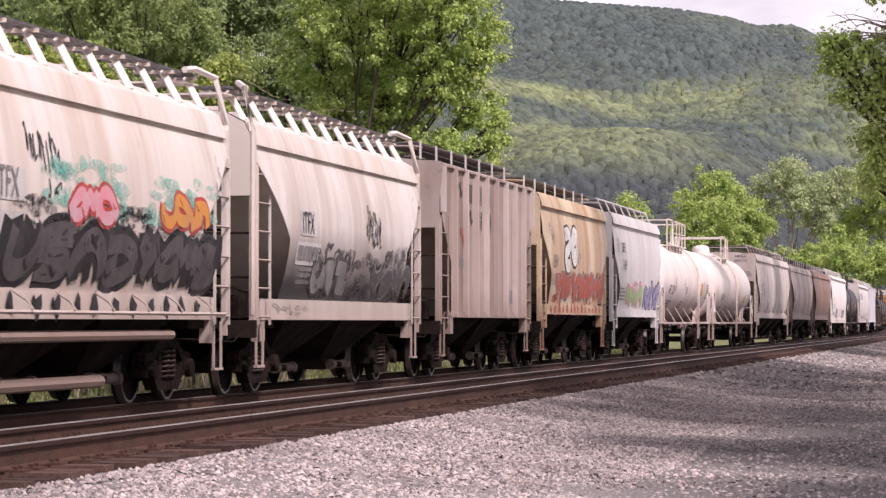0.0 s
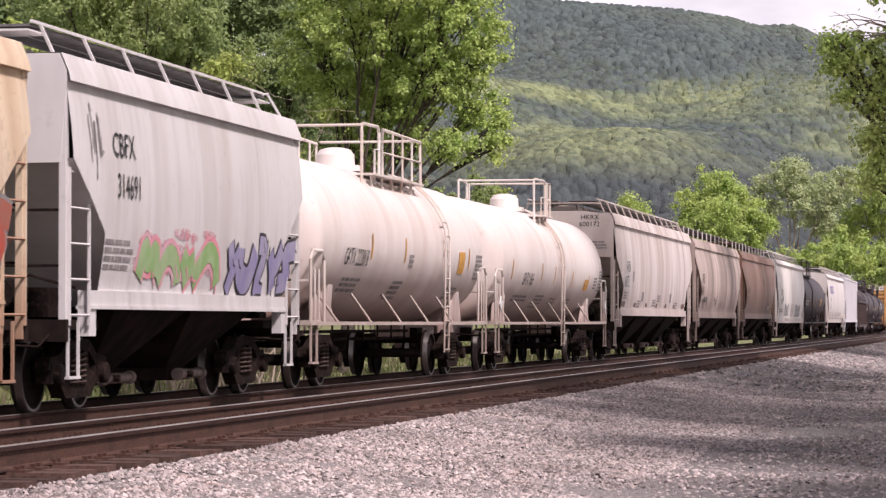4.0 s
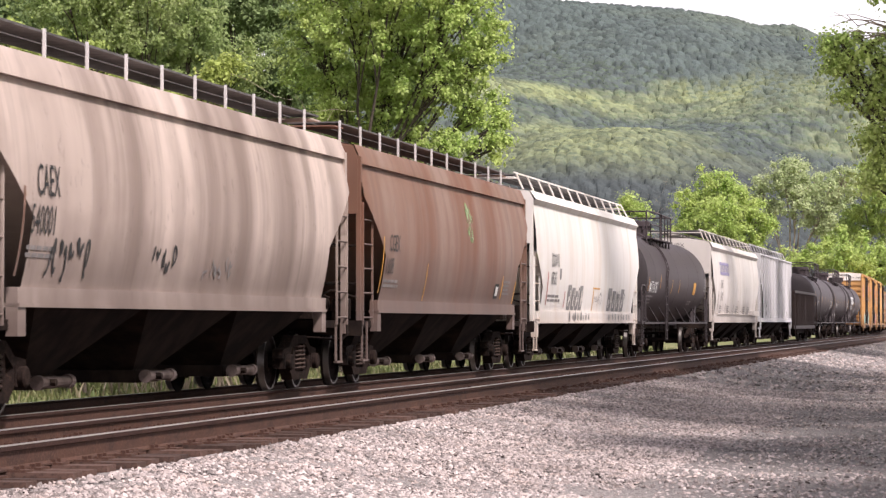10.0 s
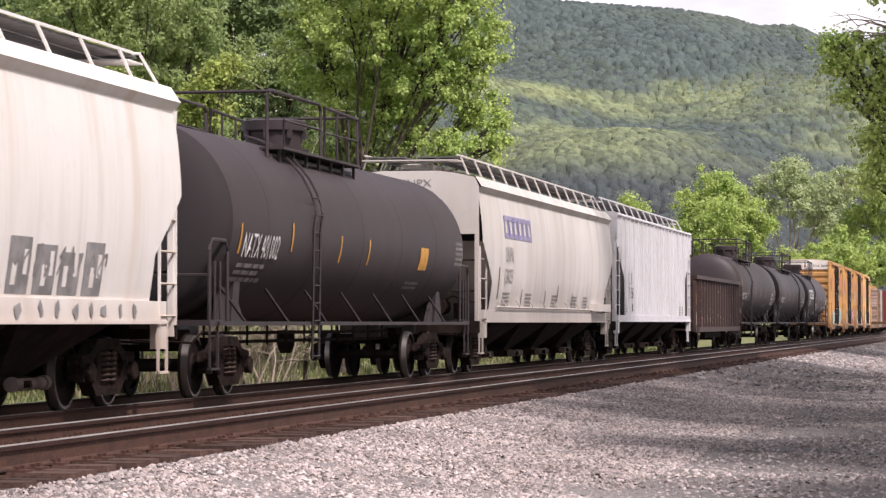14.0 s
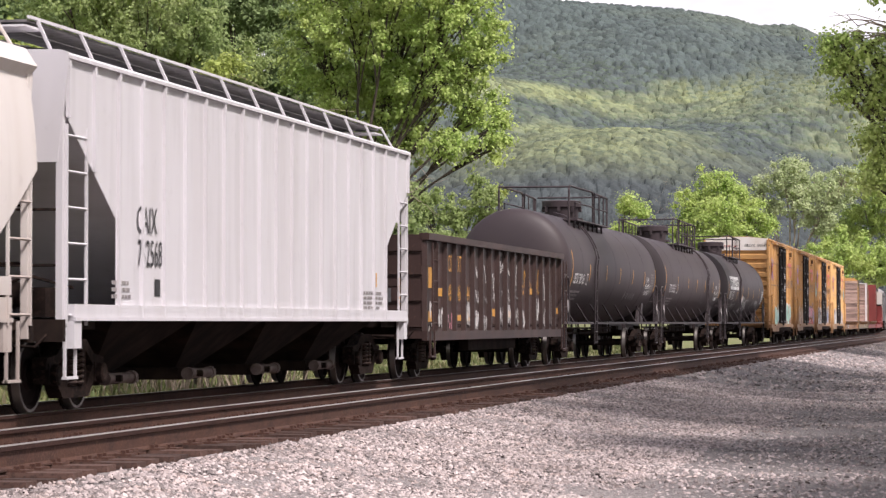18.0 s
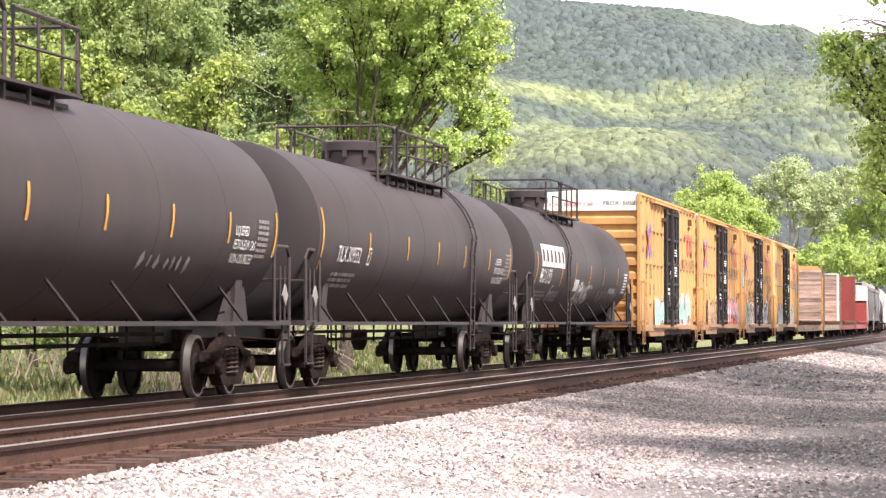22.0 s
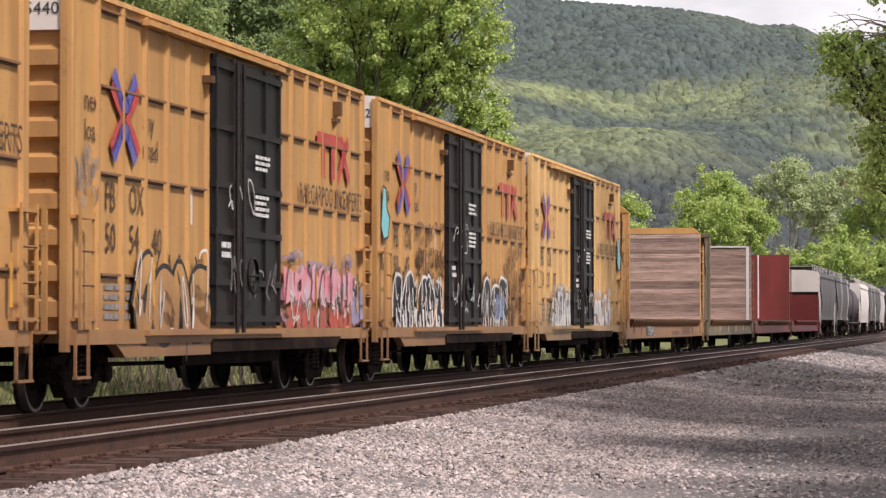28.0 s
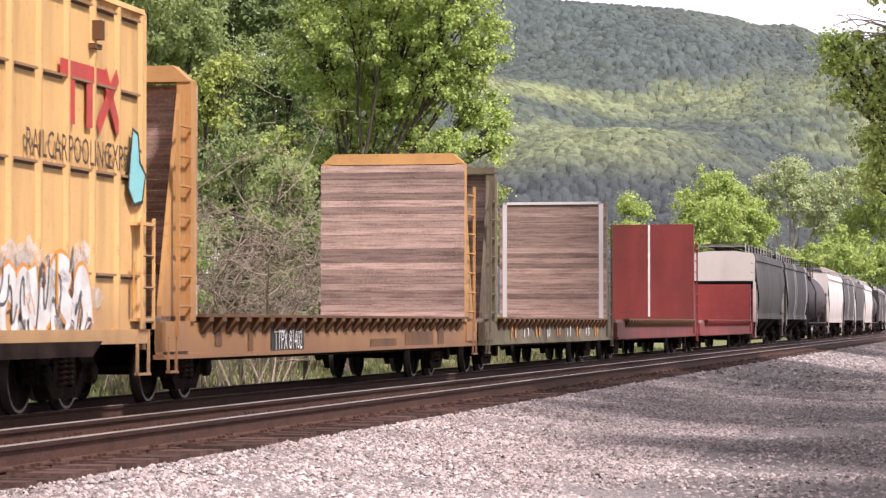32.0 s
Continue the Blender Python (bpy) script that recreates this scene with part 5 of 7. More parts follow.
def build_rails():
    prof = [(-.07, -.185), (.07, -.185), (.07, -.17), (.012, -.155), (.012, -.05), (.037, -.04), (.037, -.005), (.033, 0), (.012, .001), (-.026, .001), (-.03, 0), (-.037, -.006), (-.037, -.04), (-.012, -.05), (-.012, -.155), (-.07, -.17)]
    ss = [-120 + 4 * i for i in range(220)]
    for o, z, lab in ((NEAR + GAUGE_HALF, 0, "near"), (NEAR - GAUGE_HALF, -.046, "near"), (GAUGE_HALF, TRAIN_RAIL_Z, "far"), (-GAUGE_HALF, TRAIN_RAIL_Z, "far")):
        m = Mesh()
        n = len(prof)
        for s in ss:
            m.v += [tuple(rail_point(s, o + a, z + b)) for a, b in prof]
        for i in range(len(ss) - 1):
            for j in range(n):
                m.f.append((i * n + j, i * n + (j + 1) % n, (i + 1) * n + (j + 1) % n, (i + 1) * n + j))
                m.mi.append(1 if 6 <= j <= 8 else 2 if 5 <= j <= 11 else 0)
        ob = new("rail", mesh_of("rail", m, [RAIL_SIDE, RAIL_TOP, RAIL_HEAD]))
        tagged(ob, "long steel rail, rusty sides and a bright worn head", "rail", "rails of the two tracks", "structure")


def build_ties():
    m = Mesh()
    m.box(-.115, .115, -1.3, 1.3, -.17, 0)
    tie_me = mesh_of("tie", m, TIE)
    m = Mesh()
    for sg in (-1, 1):
        m.box(-.1, .1, sg * GAUGE_HALF - .18, sg * GAUGE_HALF + .18, 0, .018)
        for dx in (-.06, .06):
            for dy in (-.1, .1):
                m.box(dx - .015, dx + .015, sg * GAUGE_HALF + dy - .02, sg * GAUGE_HALF + dy + .02, .018, .045)
    plate_me = mesh_of("tie_plate", m, RAIL_SIDE)
    r = random.Random(5)
    for trk, (o, z, s_a, count) in enumerate(((NEAR, -.2, -26, 240), (0, TRAIN_RAIL_Z - .2, -26, 150))):
        bed = tagged(new("track_bed"), "row of dark creosoted wooden ties under the rails", "railway ties", kind="structure")
        bed.empty_display_size = .3
        for i in range(count):
            s = s_a + i * .53
            t = part("tie", tie_me, None, bed, at=rail_pose(s, o + r.uniform(-.06, .06), z + r.uniform(-.012, .012)) @ pose(0, 0, 0, 0, r.uniform(-.6, .6), r.uniform(-1.2, 1.2)))
            if s < 60:
                part("tie_plate", plate_me, None, t)
        m = Mesh()
        for i in range(260):
            s = s_a + (count + i) * .53
            c = rail_pose(s, o, z)
            b = Mesh().box(-.115, .115, -1.3, 1.3, -.17, 0)
            m.add([tuple(c @ Vector(v)) for v in b.v], b.f)
        tagged(part("tie_row", m, TIE, bed), kind="stuff")


def scatter_stones():
    """Ballast stones as small broken lumps bedded in the ground, in one mesh a kind."""
    rng = np.random.RandomState(3)
    base = np.array([(cos(2 * pi * k / 5), sin(2 * pi * k / 5), 0) for k in range(5)] + [(.3, 0, .7), (-.35, .1, .62)], float)
    faces = np.array([(0, 1, 5), (4, 0, 5), (1, 2, 6), (1, 6, 5), (2, 3, 6), (3, 4, 6), (4, 5, 6)])

    nb = len(base)

    def block(n, s0, s1, power, o0, o1, r0, r1, mat, label, name):
        s = s0 + (s1 - s0) * rng.rand(n) ** power
        o = o0 + (o1 - o0) * rng.rand(n)
        rad = r0 + (r1 - r0) * rng.rand(n) ** 2
        c = np.array([tuple(rail_point(a, b, ground_z(b) + 0.05 * noise.noise((a * .31, b * .33, 0)) * (NEAR + 1.5 < b) + 0.02 * noise.noise((a * 1.1, b * 1.2, 3)) * (NEAR + 1.5 < b) + q * .35)) for a, b, q in zip(s, o, rad)])
        v = base[None] * rad[:, None, None] * (0.75 + 0.5 * rng.rand(n, nb, 1)) * (0.75 + 0.5 * rng.rand(n, 1, 3)) + rad[:, None, None] * .1 * rng.normal(size=(n, nb, 3))
        ang = rng.rand(n) * 6.283
        tilt = rng.normal(size=n) * .3
        ca, sa, ct, st = np.cos(ang), np.sin(ang), np.cos(tilt), np.sin(tilt)
        x = v[..., 0] * ct[:, None] + v[..., 2] * st[:, None]
        zz = -v[..., 0] * st[:, None] + v[..., 2] * ct[:, None]
        y = v[..., 1]
        vv = np.stack((x * ca[:, None] - y * sa[:, None], x * sa[:, None] + y * ca[:, None], zz), -1) + c[:, None] - np.array((0, 0, .3)) * rad[:, None, None]
        me = bpy.data.meshes.new(name)
        me.from_pydata(vv.reshape(-1, 3).tolist(), [], (faces[None] + nb * np.arange(n)[:, None, None]).reshape(-1, 3).tolist())
        me.materials.append(mat)
        tagged(new(name, me), label, "gravel", kind="stuff")
    block(84000, -24, 22, 1.15, NEAR + 1.3, NEAR + 4.8, .016, .033, STONE, "loose pale grey ballast stones on the shoulder of the track", "ballast_stones")
    block(46000, -24, 45, 1.15, NEAR + 4.4, NEAR + 12, .016, .033, STONE, "fine grey gravel scattered over the lot", "lot_gravel")
    block(24000, 22, 170, 1.1, NEAR + 1.3, NEAR + 17, .03, .07, STONE, "coarse gravel over the far part of the lot", "far_gravel")
    block(6000, -26, 40, 1.2, -2.2, NEAR + 1.0, .02, .04, BALLAST_DARK, "oily brown ballast between the rails, darkened to carry the train's shade", "oily_stones")


# ---------------------------------------------------------------- trees
def leaf_cloud(name, centres, per, spread, size, mat, seed, parent, label="", squash=0.8, droop=0.0):
    """Thousands of single leaves gathered in clumps round the twig ends."""
    rng = np.random.RandomState(seed)
    c = np.array(centres, float)
    n = len(c) * per
    d = rng.normal(size=(n, 3))
    d /= np.linalg.norm(d, axis=1)[:, None] + 1e-9
    rad = np.abs(rng.normal(size=n)) * .62
    sp = np.repeat(spread * (0.6 + 0.8 * rng.rand(len(c))), per)
    p = np.repeat(c, per, 0) + d * (rad * sp)[:, None] * np.array((1, 1, squash))
    nrm = d * .7 + rng.normal(size=(n, 3)) * .5 + np.array((0, 0, .5))
    nrm /= np.linalg.norm(nrm, axis=1)[:, None]
    t = np.cross(nrm, rng.normal(size=(n, 3)))
    t /= np.linalg.norm(t, axis=1)[:, None]
    t[:, 2] -= droop
    b = np.cross(nrm, t)
    L = size * (0.6 + 0.8 * rng.rand(n))[:, None]
    W = L * .4
    v = np.stack((p, p + t * L * .45 + b * W + nrm * L * .06, p + t * L, p + t * L * .45 - b * W + nrm * L * .06), 1)
    me = bpy.data.meshes.new(name)
    me.from_pydata(v.reshape(-1, 3).tolist(), [], (np.arange(4)[None] + 4 * np.arange(n)[:, None]).tolist())
    me.materials.append(mat)
    ob = new(name, me)
    ob.parent = parent
    if label:
        tagged(ob, label)
    return ob


def dry_brush(label, x, y, z, w, hgt, seed, n=40):
    """A tangle of bare stems, each with crooked side twigs that fork again."""
    rng = random.Random(seed)
    b = tagged(new("dry_brush"), label, "brush")
    m, fine = Mesh(), Mesh()

    def shoot(p, d, length, r, depth):
        pts, rr = [tuple(p)], [r]
        for k in range(4):
            p = p + d * (length / 4)
            d = (d + Vector((rng.uniform(-.45, .45), rng.uniform(-.45, .45), rng.uniform(-.35, .25)))).normalized()
            pts.append(tuple(p))
            rr.append(max(r * (1 - .2 * (k + 1)), .004))
            if depth:
                for _ in range(2 if k else 1):
                    side = (d * .5 + Vector((rng.uniform(-1, 1), rng.uniform(-1, 1), rng.uniform(-.5, .6)))).normalized()
                    shoot(p, side, length * rng.uniform(.22, .5), r * .5, depth - 1)
        (m if depth == 2 else fine).tube(pts, rr, 3)
    for _ in range(n):
        a, q = rng.uniform(0, 2 * pi), math.sqrt(rng.random()) * w / 2
        shoot(Vector((q * cos(a), q * sin(a), -.1)), Vector((rng.uniform(-.45, .45), rng.uniform(-.45, .45), 1)).normalized(), hgt * rng.uniform(.55, 1.05), rng.uniform(.018, .034), 2)
    part("stem", m, TWIG, b)
    tagged(part("twig", fine, TWIG, b), kind="stuff")
    b.matrix_basis = pose(x, y, z)
    return b


def weeds(label, s0, s1, o0, o1, n, hgt, mat, seed, name="weeds"):
    """Blades and stalks of rough grass along the line."""
    rng = np.random.RandomState(seed)
    s, o = s0 + (s1 - s0) * rng.rand(n), o0 + (o1 - o0) * rng.rand(n)
    vs, fs = [], []
    for i in range(n):
        p = rail_point(s[i], o[i], ground_z(o[i]) - .02)
        a = rng.rand() * 6.28
        hh = hgt * (.4 + .9 * rng.rand())
        dx, dy, bx, by = cos(a) * .035, sin(a) * .035, rng.normal() * .3 * hh, rng.normal() * .3 * hh
        k = len(vs)
        vs += [(p.x - dx, p.y - dy, p.z), (p.x + dx, p.y + dy, p.z), (p.x + dx * .7 + bx * .4, p.y + dy * .7 + by * .4, p.z + hh * .6), (p.x - dx * .7 + bx * .4, p.y - dy * .7 + by * .4, p.z + hh * .6), (p.x + bx, p.y + by, p.z + hh)]
        fs += [(k, k + 1, k + 2, k + 3), (k + 3, k + 2, k + 4)]
    me = bpy.data.meshes.new(name)
    me.from_pydata(vs, [], fs)
    me.materials.append(mat)
    tagged(new(name, me), label, "grass", kind="stuff")


# ---------------------------------------------------------------- mountain
def build_mountain():
    """A wooded ridge: a slope of rounded crowns, one sheet."""
    rng = np.random.RandomState(11)
    nx, ny = 560, 520
    X = np.linspace(-130, 570, nx)
    T = np.linspace(0, 1, ny)
    # skyline by sideways place: higher towards the left
    crest_x = np.array([-500, -100, 57, 157, 245, 300, 330, 365, 392, 420, 461, 600, 900.])
    crest_z = np.array([380, 365, 341, 333, 327, 318, 309, 311, 300, 299, 292, 270, 220.])
    cz = np.interp(X, crest_x, crest_z)
    xx = np.repeat(X[None], ny, 0)
    yy = 1500 + 1500 * T[:, None] + 0 * xx
    zz = (T[:, None] ** 1.25) * cz[None]
    zz += (16 * np.sin(xx / 97 + yy / 163) + 9 * np.sin(xx / 41 - yy / 77 + 1)) * np.sin(np.pi * T)[:, None] ** .7
    # crowns: jittered cells
    cell, deep = 5.4, 13.0
    gx, gy = np.floor(xx / cell), np.floor(yy / deep)
    best = np.full(xx.shape, 1e9)
    tone = np.zeros(xx.shape)

    def rnd(a, b, k):
        return np.modf(np.abs(np.sin(a * 12.9898 + b * 78.233 + k * 37.7) * 43758.5453))[0]
    for i in (-1, 0, 1):
        for j in (-1, 0, 1):
            a, b = gx + i, gy + j
            px_, py_ = (a + rnd(a, b, 1)) * cell, (b + rnd(a, b, 2)) * deep
            dd = np.hypot((xx - px_) / cell, (yy - py_) / deep) / (.55 + .45 * rnd(a, b, 3))
            m_ = dd < best
            best = np.where(m_, dd, best)
            tone = np.where(m_, rnd(a, b, 4), tone)
    zz += 3.4 * np.sqrt(np.clip(1 - best ** 2, 0, 1)) + .7 * rng.rand(*xx.shape)
    v = np.stack((xx, yy, zz - 1), -1).reshape(-1, 3)
    idx = np.arange(nx * ny).reshape(ny, nx)
    f = np.stack((idx[:-1, :-1], idx[:-1, 1:], idx[1:, 1:], idx[1:, :-1]), -1).reshape(-1, 4)
    me = bpy.data.meshes.new("mountain")
    me.from_pydata(v.tolist(), [], f.tolist())
    at = me.color_attributes.new("crown_tone", "FLOAT_COLOR", "POINT")
    tn = tone.reshape(-1)
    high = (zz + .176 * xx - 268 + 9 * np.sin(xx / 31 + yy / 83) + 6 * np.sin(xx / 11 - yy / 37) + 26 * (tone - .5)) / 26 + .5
    hi_ = np.clip(high, 0, 1).reshape(-1)                # amount of painted cloud shade: strongest on the upper slope
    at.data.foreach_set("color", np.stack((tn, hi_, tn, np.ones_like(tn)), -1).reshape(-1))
    # Bluish base imitates haze; the band darkens the foot as painted cloud shade.
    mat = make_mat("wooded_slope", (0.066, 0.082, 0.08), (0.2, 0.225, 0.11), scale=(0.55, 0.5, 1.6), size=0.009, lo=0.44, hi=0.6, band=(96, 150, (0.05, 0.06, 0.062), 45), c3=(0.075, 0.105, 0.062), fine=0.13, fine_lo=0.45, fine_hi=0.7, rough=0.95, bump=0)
    nt = mat.node_tree
    b = nt.nodes["Principled BSDF"]
    src = b.inputs["Base Color"].links[0].from_socket
    ca = nt.nodes.new("ShaderNodeVertexColor")
    ca.layer_name = "crown_tone"
    hsv = nt.nodes.new("ShaderNodeHueSaturation")
    r = nt.nodes.new("ShaderNodeMapRange")
    r.inputs["To Min"].default_value, r.inputs["To Max"].default_value = .68, 1.36
    sep = nt.nodes.new("ShaderNodeSeparateColor")
    nt.links.new(ca.outputs["Color"], sep.inputs["Color"])
    nt.links.new(sep.outputs["Red"], r.inputs["Value"])
    nt.links.new(r.outputs["Result"], hsv.inputs["Value"])
    # Upper slope is mixed towards blue-grey, a cloud's shade put into the colour.
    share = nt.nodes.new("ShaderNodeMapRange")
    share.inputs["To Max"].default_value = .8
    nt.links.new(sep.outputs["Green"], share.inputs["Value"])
    cloud_shade = nt.nodes.new("ShaderNodeMixRGB")
    cloud_shade.inputs[2].default_value = (0.068, 0.088, 0.085, 1)
    nt.links.new(share.outputs["Result"], cloud_shade.inputs[0])
    nt.links.new(src, cloud_shade.inputs[1])
    nt.links.new(cloud_shade.outputs[0], hsv.inputs["Color"])
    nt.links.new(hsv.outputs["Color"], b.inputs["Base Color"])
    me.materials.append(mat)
    tagged(new("mountain", me), "long wooded mountain ridge, yellow-green trees, cloud shade painted in", "mountain", kind="structure")


# ================================================================= the place
build_ground()
build_rails()
build_mountain()

# ---------------------------------------------------------------- the train, front to rear
c1, h1, p1 = hopper("white rounded covered hopper with a wide black graffiti band", -13.60, 1.16, WHITE_WARM, 3.78, (1.14, 1.44), 4.25, 3.5, 2.0, "brackets", bays=3, curve=(1.36, 1.6, 1.38), sill_in=.6)
c2, h2, p2 = hopper("white rounded covered hopper blackened with soot below", 2.54, 15.07, WHITE_SOOT, 3.80, (1.14, 1.44), 4.25, 3.5, 2.0, "brackets", bays=2, curve=(1.36, 1.6, 1.38), sill_in=.6, trim=WHITE_WARM, sill_mat=WHITE_WARM, roof_mat=WHITE_WARM, slope_mat=WHITE_WARM)
c3, h3, p3 = hopper("weathered grey ribbed covered hopper", 16.96, 28.27, GREY_RIB, 4.2, (1.2, 1.3), 4.35, 3.3, 1.3, "posts", ribs=9, bays=2, sill_in=.9)
c4, h4, p4 = hopper("faded tan covered hopper with red graffiti along the bottom", 29.70, 41.50, TAN, 3.98, (1.3, 1.54), 4.3, 3.2, 1.6, "posts", bays=2, sill_in=.8)
c5, h5, p5 = hopper("light grey covered hopper with pink and purple graffiti", 42.84, 54.40, LIGHT_GREY, 4.0, (1.26, 1.47), 4.3, 3.0, 1.5, "slanted", bays=2, sill_in=.9)
c6, h6, p6 = tank_car("white tank car with a railed dome platform", 55.50, 71.77, WHITE_TANK, WHITE_WARM, 1.44, 2.52, dx=0.34, dome_x=-.6, ladder_x=2.6, plat=(-2.6, 2.3), box_dome=False, shell_in=(.4, .3))
c7, h7, p7 = tank_car("white tank car with black lettering and yellow marks", 72.87, 91.04, WHITE_TANK, WHITE_WARM, 1.42, 2.50, dx=0.43, dome_x=-.1, ladder_x=-.25, plat=(-1.3, .6), gate=.1, box_dome=False,
                      stripes=((-7.2, 2.3), (-2.9, 2.3), (-.8, 2.25), (2.2, 2.2), (5.2, 2.15)), shell_in=(.7, .5))
c8, h8, p8 = hopper("pale streaked covered hopper with grey data plates", 92.01, 112.59, GREY_STREAK, 3.98, (1.3, 1.48), 4.28, 2.95, 2.0, "slanted", bays=4, sill_in=1.5)
c9, h9, p9 = hopper("soot-streaked grey covered hopper", 114.22, 132.32, CAEX_STREAK, 3.9, (1.27, 1.48), 4.25, 3.25, 1.9, "posts", bays=3, curve=(1.38, 1.58, 1.42), sill_in=1.5)
c10, h10, p10 = hopper("rust-brown streaked covered hopper", 133.33, 151.06, CGEX_STREAK, 3.9, (1.27, 1.48), 4.25, 3.25, 1.9, "posts", bays=3, curve=(1.38, 1.58, 1.42), sill_in=1.5)
c11, h11, p11 = hopper("bright white covered hopper with grey painted panels", 152.06, 171.77, DOW_WHITE, 3.95, (1.08, 1.36), 4.3, 2.75, 1.3, "slanted", bays=4, sill_in=.5, leaning=True)
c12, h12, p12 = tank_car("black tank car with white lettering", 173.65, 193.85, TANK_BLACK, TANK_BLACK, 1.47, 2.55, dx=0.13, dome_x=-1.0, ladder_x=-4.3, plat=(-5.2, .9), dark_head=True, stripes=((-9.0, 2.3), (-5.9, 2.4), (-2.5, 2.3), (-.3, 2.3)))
c13, h13, p13 = hopper("pale grey covered hopper with a faded blue mark", 194.55, 215.48, UNP_WHITE, 3.92, (1.1, 1.36), 4.3, 2.8, 1.5, "slanted", bays=4, sill_in=.7, leaning=True)
c14, h14, p14 = hopper("clean white ribbed covered hopper", 216.53, 236.68, NEW_WHITE, 4.2, (1.12, 1.3), 4.34, 3.5, 2.3, "slanted", ribs=20, bays=4, sill_in=.3)
c15, h15, p15 = gondola("rusty brown gondola scrawled with white graffiti", 238.23, 255.68, GON_BROWN)
_st = ((-6.2, 2.42), (-2.85, 2.45, .22), (.1, 2.43, .22), (3.0, 2.43, .22), (5.9, 2.43, .22), (-9.4, 2.45, .5), (8.6, 2.4, .34))
c16, h16, p16 = tank_car("black tank car with yellow strips and white numbers", 256.73, 277.13, TANK_BLACK, TANK_BLACK, 1.47, 2.56, dx=-0.23, dome_x=-.9, ladder_x=-4.7, plat=(-5.9, .9), stripes=_st)
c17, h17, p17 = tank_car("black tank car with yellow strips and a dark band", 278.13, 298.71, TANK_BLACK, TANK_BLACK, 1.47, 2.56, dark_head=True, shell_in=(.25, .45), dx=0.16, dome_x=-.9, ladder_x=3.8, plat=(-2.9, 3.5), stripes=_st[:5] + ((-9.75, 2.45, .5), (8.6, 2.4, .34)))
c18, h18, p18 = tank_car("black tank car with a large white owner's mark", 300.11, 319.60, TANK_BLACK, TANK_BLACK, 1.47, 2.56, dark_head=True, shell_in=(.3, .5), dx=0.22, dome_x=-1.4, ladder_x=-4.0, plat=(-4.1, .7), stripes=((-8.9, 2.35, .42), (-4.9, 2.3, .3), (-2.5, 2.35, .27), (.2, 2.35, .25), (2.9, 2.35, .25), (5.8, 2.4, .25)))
c19, h19, p19 = boxcar("yellow boxcar with a black door and a white-topped end", 320.80, 336.90, BOX_YELLOW, "505899", 19)
c20, h20, p20 = boxcar("yellow boxcar with a black door and pink graffiti", 338.26, 354.46, BOX_YELLOW, "505440", 20)
c21, h21, p21 = boxcar("yellow boxcar with a black door and dark graffiti", 355.45, 371.71, BOX_YELLOW, "504552", 21)
c22, h22, p22 = boxcar("bright yellow boxcar with a black door and white graffiti", 372.58, 388.64, BOX_YELLOW_SUNLIT, "502087", 22)
c23, h23, p23 = bulkhead_flat("yellow bulkhead flat car with weathered plank ends", 389.66, 412.76, BOX_YELLOW)
c24, h24, p24 = bulkhead_flat("rusty bulkhead flat car with pale-edged plank ends", 413.76, 434.52, OLIVE, 4.45, trim_mat=LIGHT_GREY, cap=False)
c25, h25, p25 = bulkhead_flat("dark red bulkhead flat car with a steel end wall", 435.72, 457.76, OXIDE_RED, 4.6, face="sheet", cap=False, front=False)
c26, h26, p26 = bulkhead_flat("low red bulkhead flat car", 458.86, 481.26, RED_PAINT, 2.76, face="sheet", cap=False, front=False)
c27, h27, p27 = hopper("dark grey covered hopper with a pale end", 482.56, 499.56, DARK_GREY, 3.95, (1.27, 1.48), 4.3, 3.0, 1.9, "posts", trim=UNP_WHITE)
c28, h28, p28 = hopper("white covered hopper striped with soot", 500.76, 518.16, STRIPED_WHITE, 3.95, (1.27, 1.48), 4.3, 3.0, 1.9, "posts")
c29, h29, p29 = tank_car("plain black tank car", 519.26, 537.26, TANK_BLACK, TANK_BLACK, 1.46, 2.55)
c30, h30, p30 = hopper("white covered hopper with a railed roof walk", 538.36, 556.36, UNP_WHITE, 3.95, (1.1, 1.36), 4.3, 2.8, 1.5, "slanted", bays=4)


def repeat_car(ob, s0):
    """Another car of the same build, further back in the train."""
    c = copy_thing(ob, rail_pose(s0, 0, TRAIN_RAIL_Z))
    TRAIN.append((c, s0))
    for o in c.children_recursive:
        if o.name.startswith("wheelset"):
            WHEELSETS[-1 if o.location.x < 0 else 1].append(o)
    return c


for _ob, _s in ((c28, 566.5), (c27, 585.0), (c30, 603.8), (c29, 623.0), (c28, 642.0), (c27, 660.5), (c30, 679.5), (c28, 698.5)):
    repeat_car(_ob, _s)


# ---------------------------------------------------------------- lettering, graffiti and marks on the cars
def plates(car, prof, mat, boxes, name="data_plate", off=.008, label=""):
    for x0, x1, z0, z1 in boxes:
        m = Mesh()
        patch(m, on_side(prof, off), x0, x1, z0, z1)
        part(name, m, mat, car, label)


def spray_cloud(car, prof, x0, x1, z0, z1, mat, seed, n=26, name="spray_haze"):
    """A soft-edged sprayed patch, from overlapping ragged dabs."""
    r = random.Random(seed)
    m = Mesh()
    w = on_side(prof, .0095)
    for _ in range(n):
        cx, cz = r.uniform(x0, x1), r.uniform(z0, z1)
        a, b = r.uniform(.12, .35) * min(1.5, x1 - x0), r.uniform(.08, .2) * (z1 - z0)
        k = 10
        ring = [(cx + a * cos(2 * pi * i / k) * r.uniform(.75, 1.1), cz + b * sin(2 * pi * i / k) * r.uniform(.75, 1.1)) for i in range(k)]
        m.add([w(*q) for q in ring], [tuple(range(k))])
    tagged(part(name, m, mist(mat), car), kind="stuff")


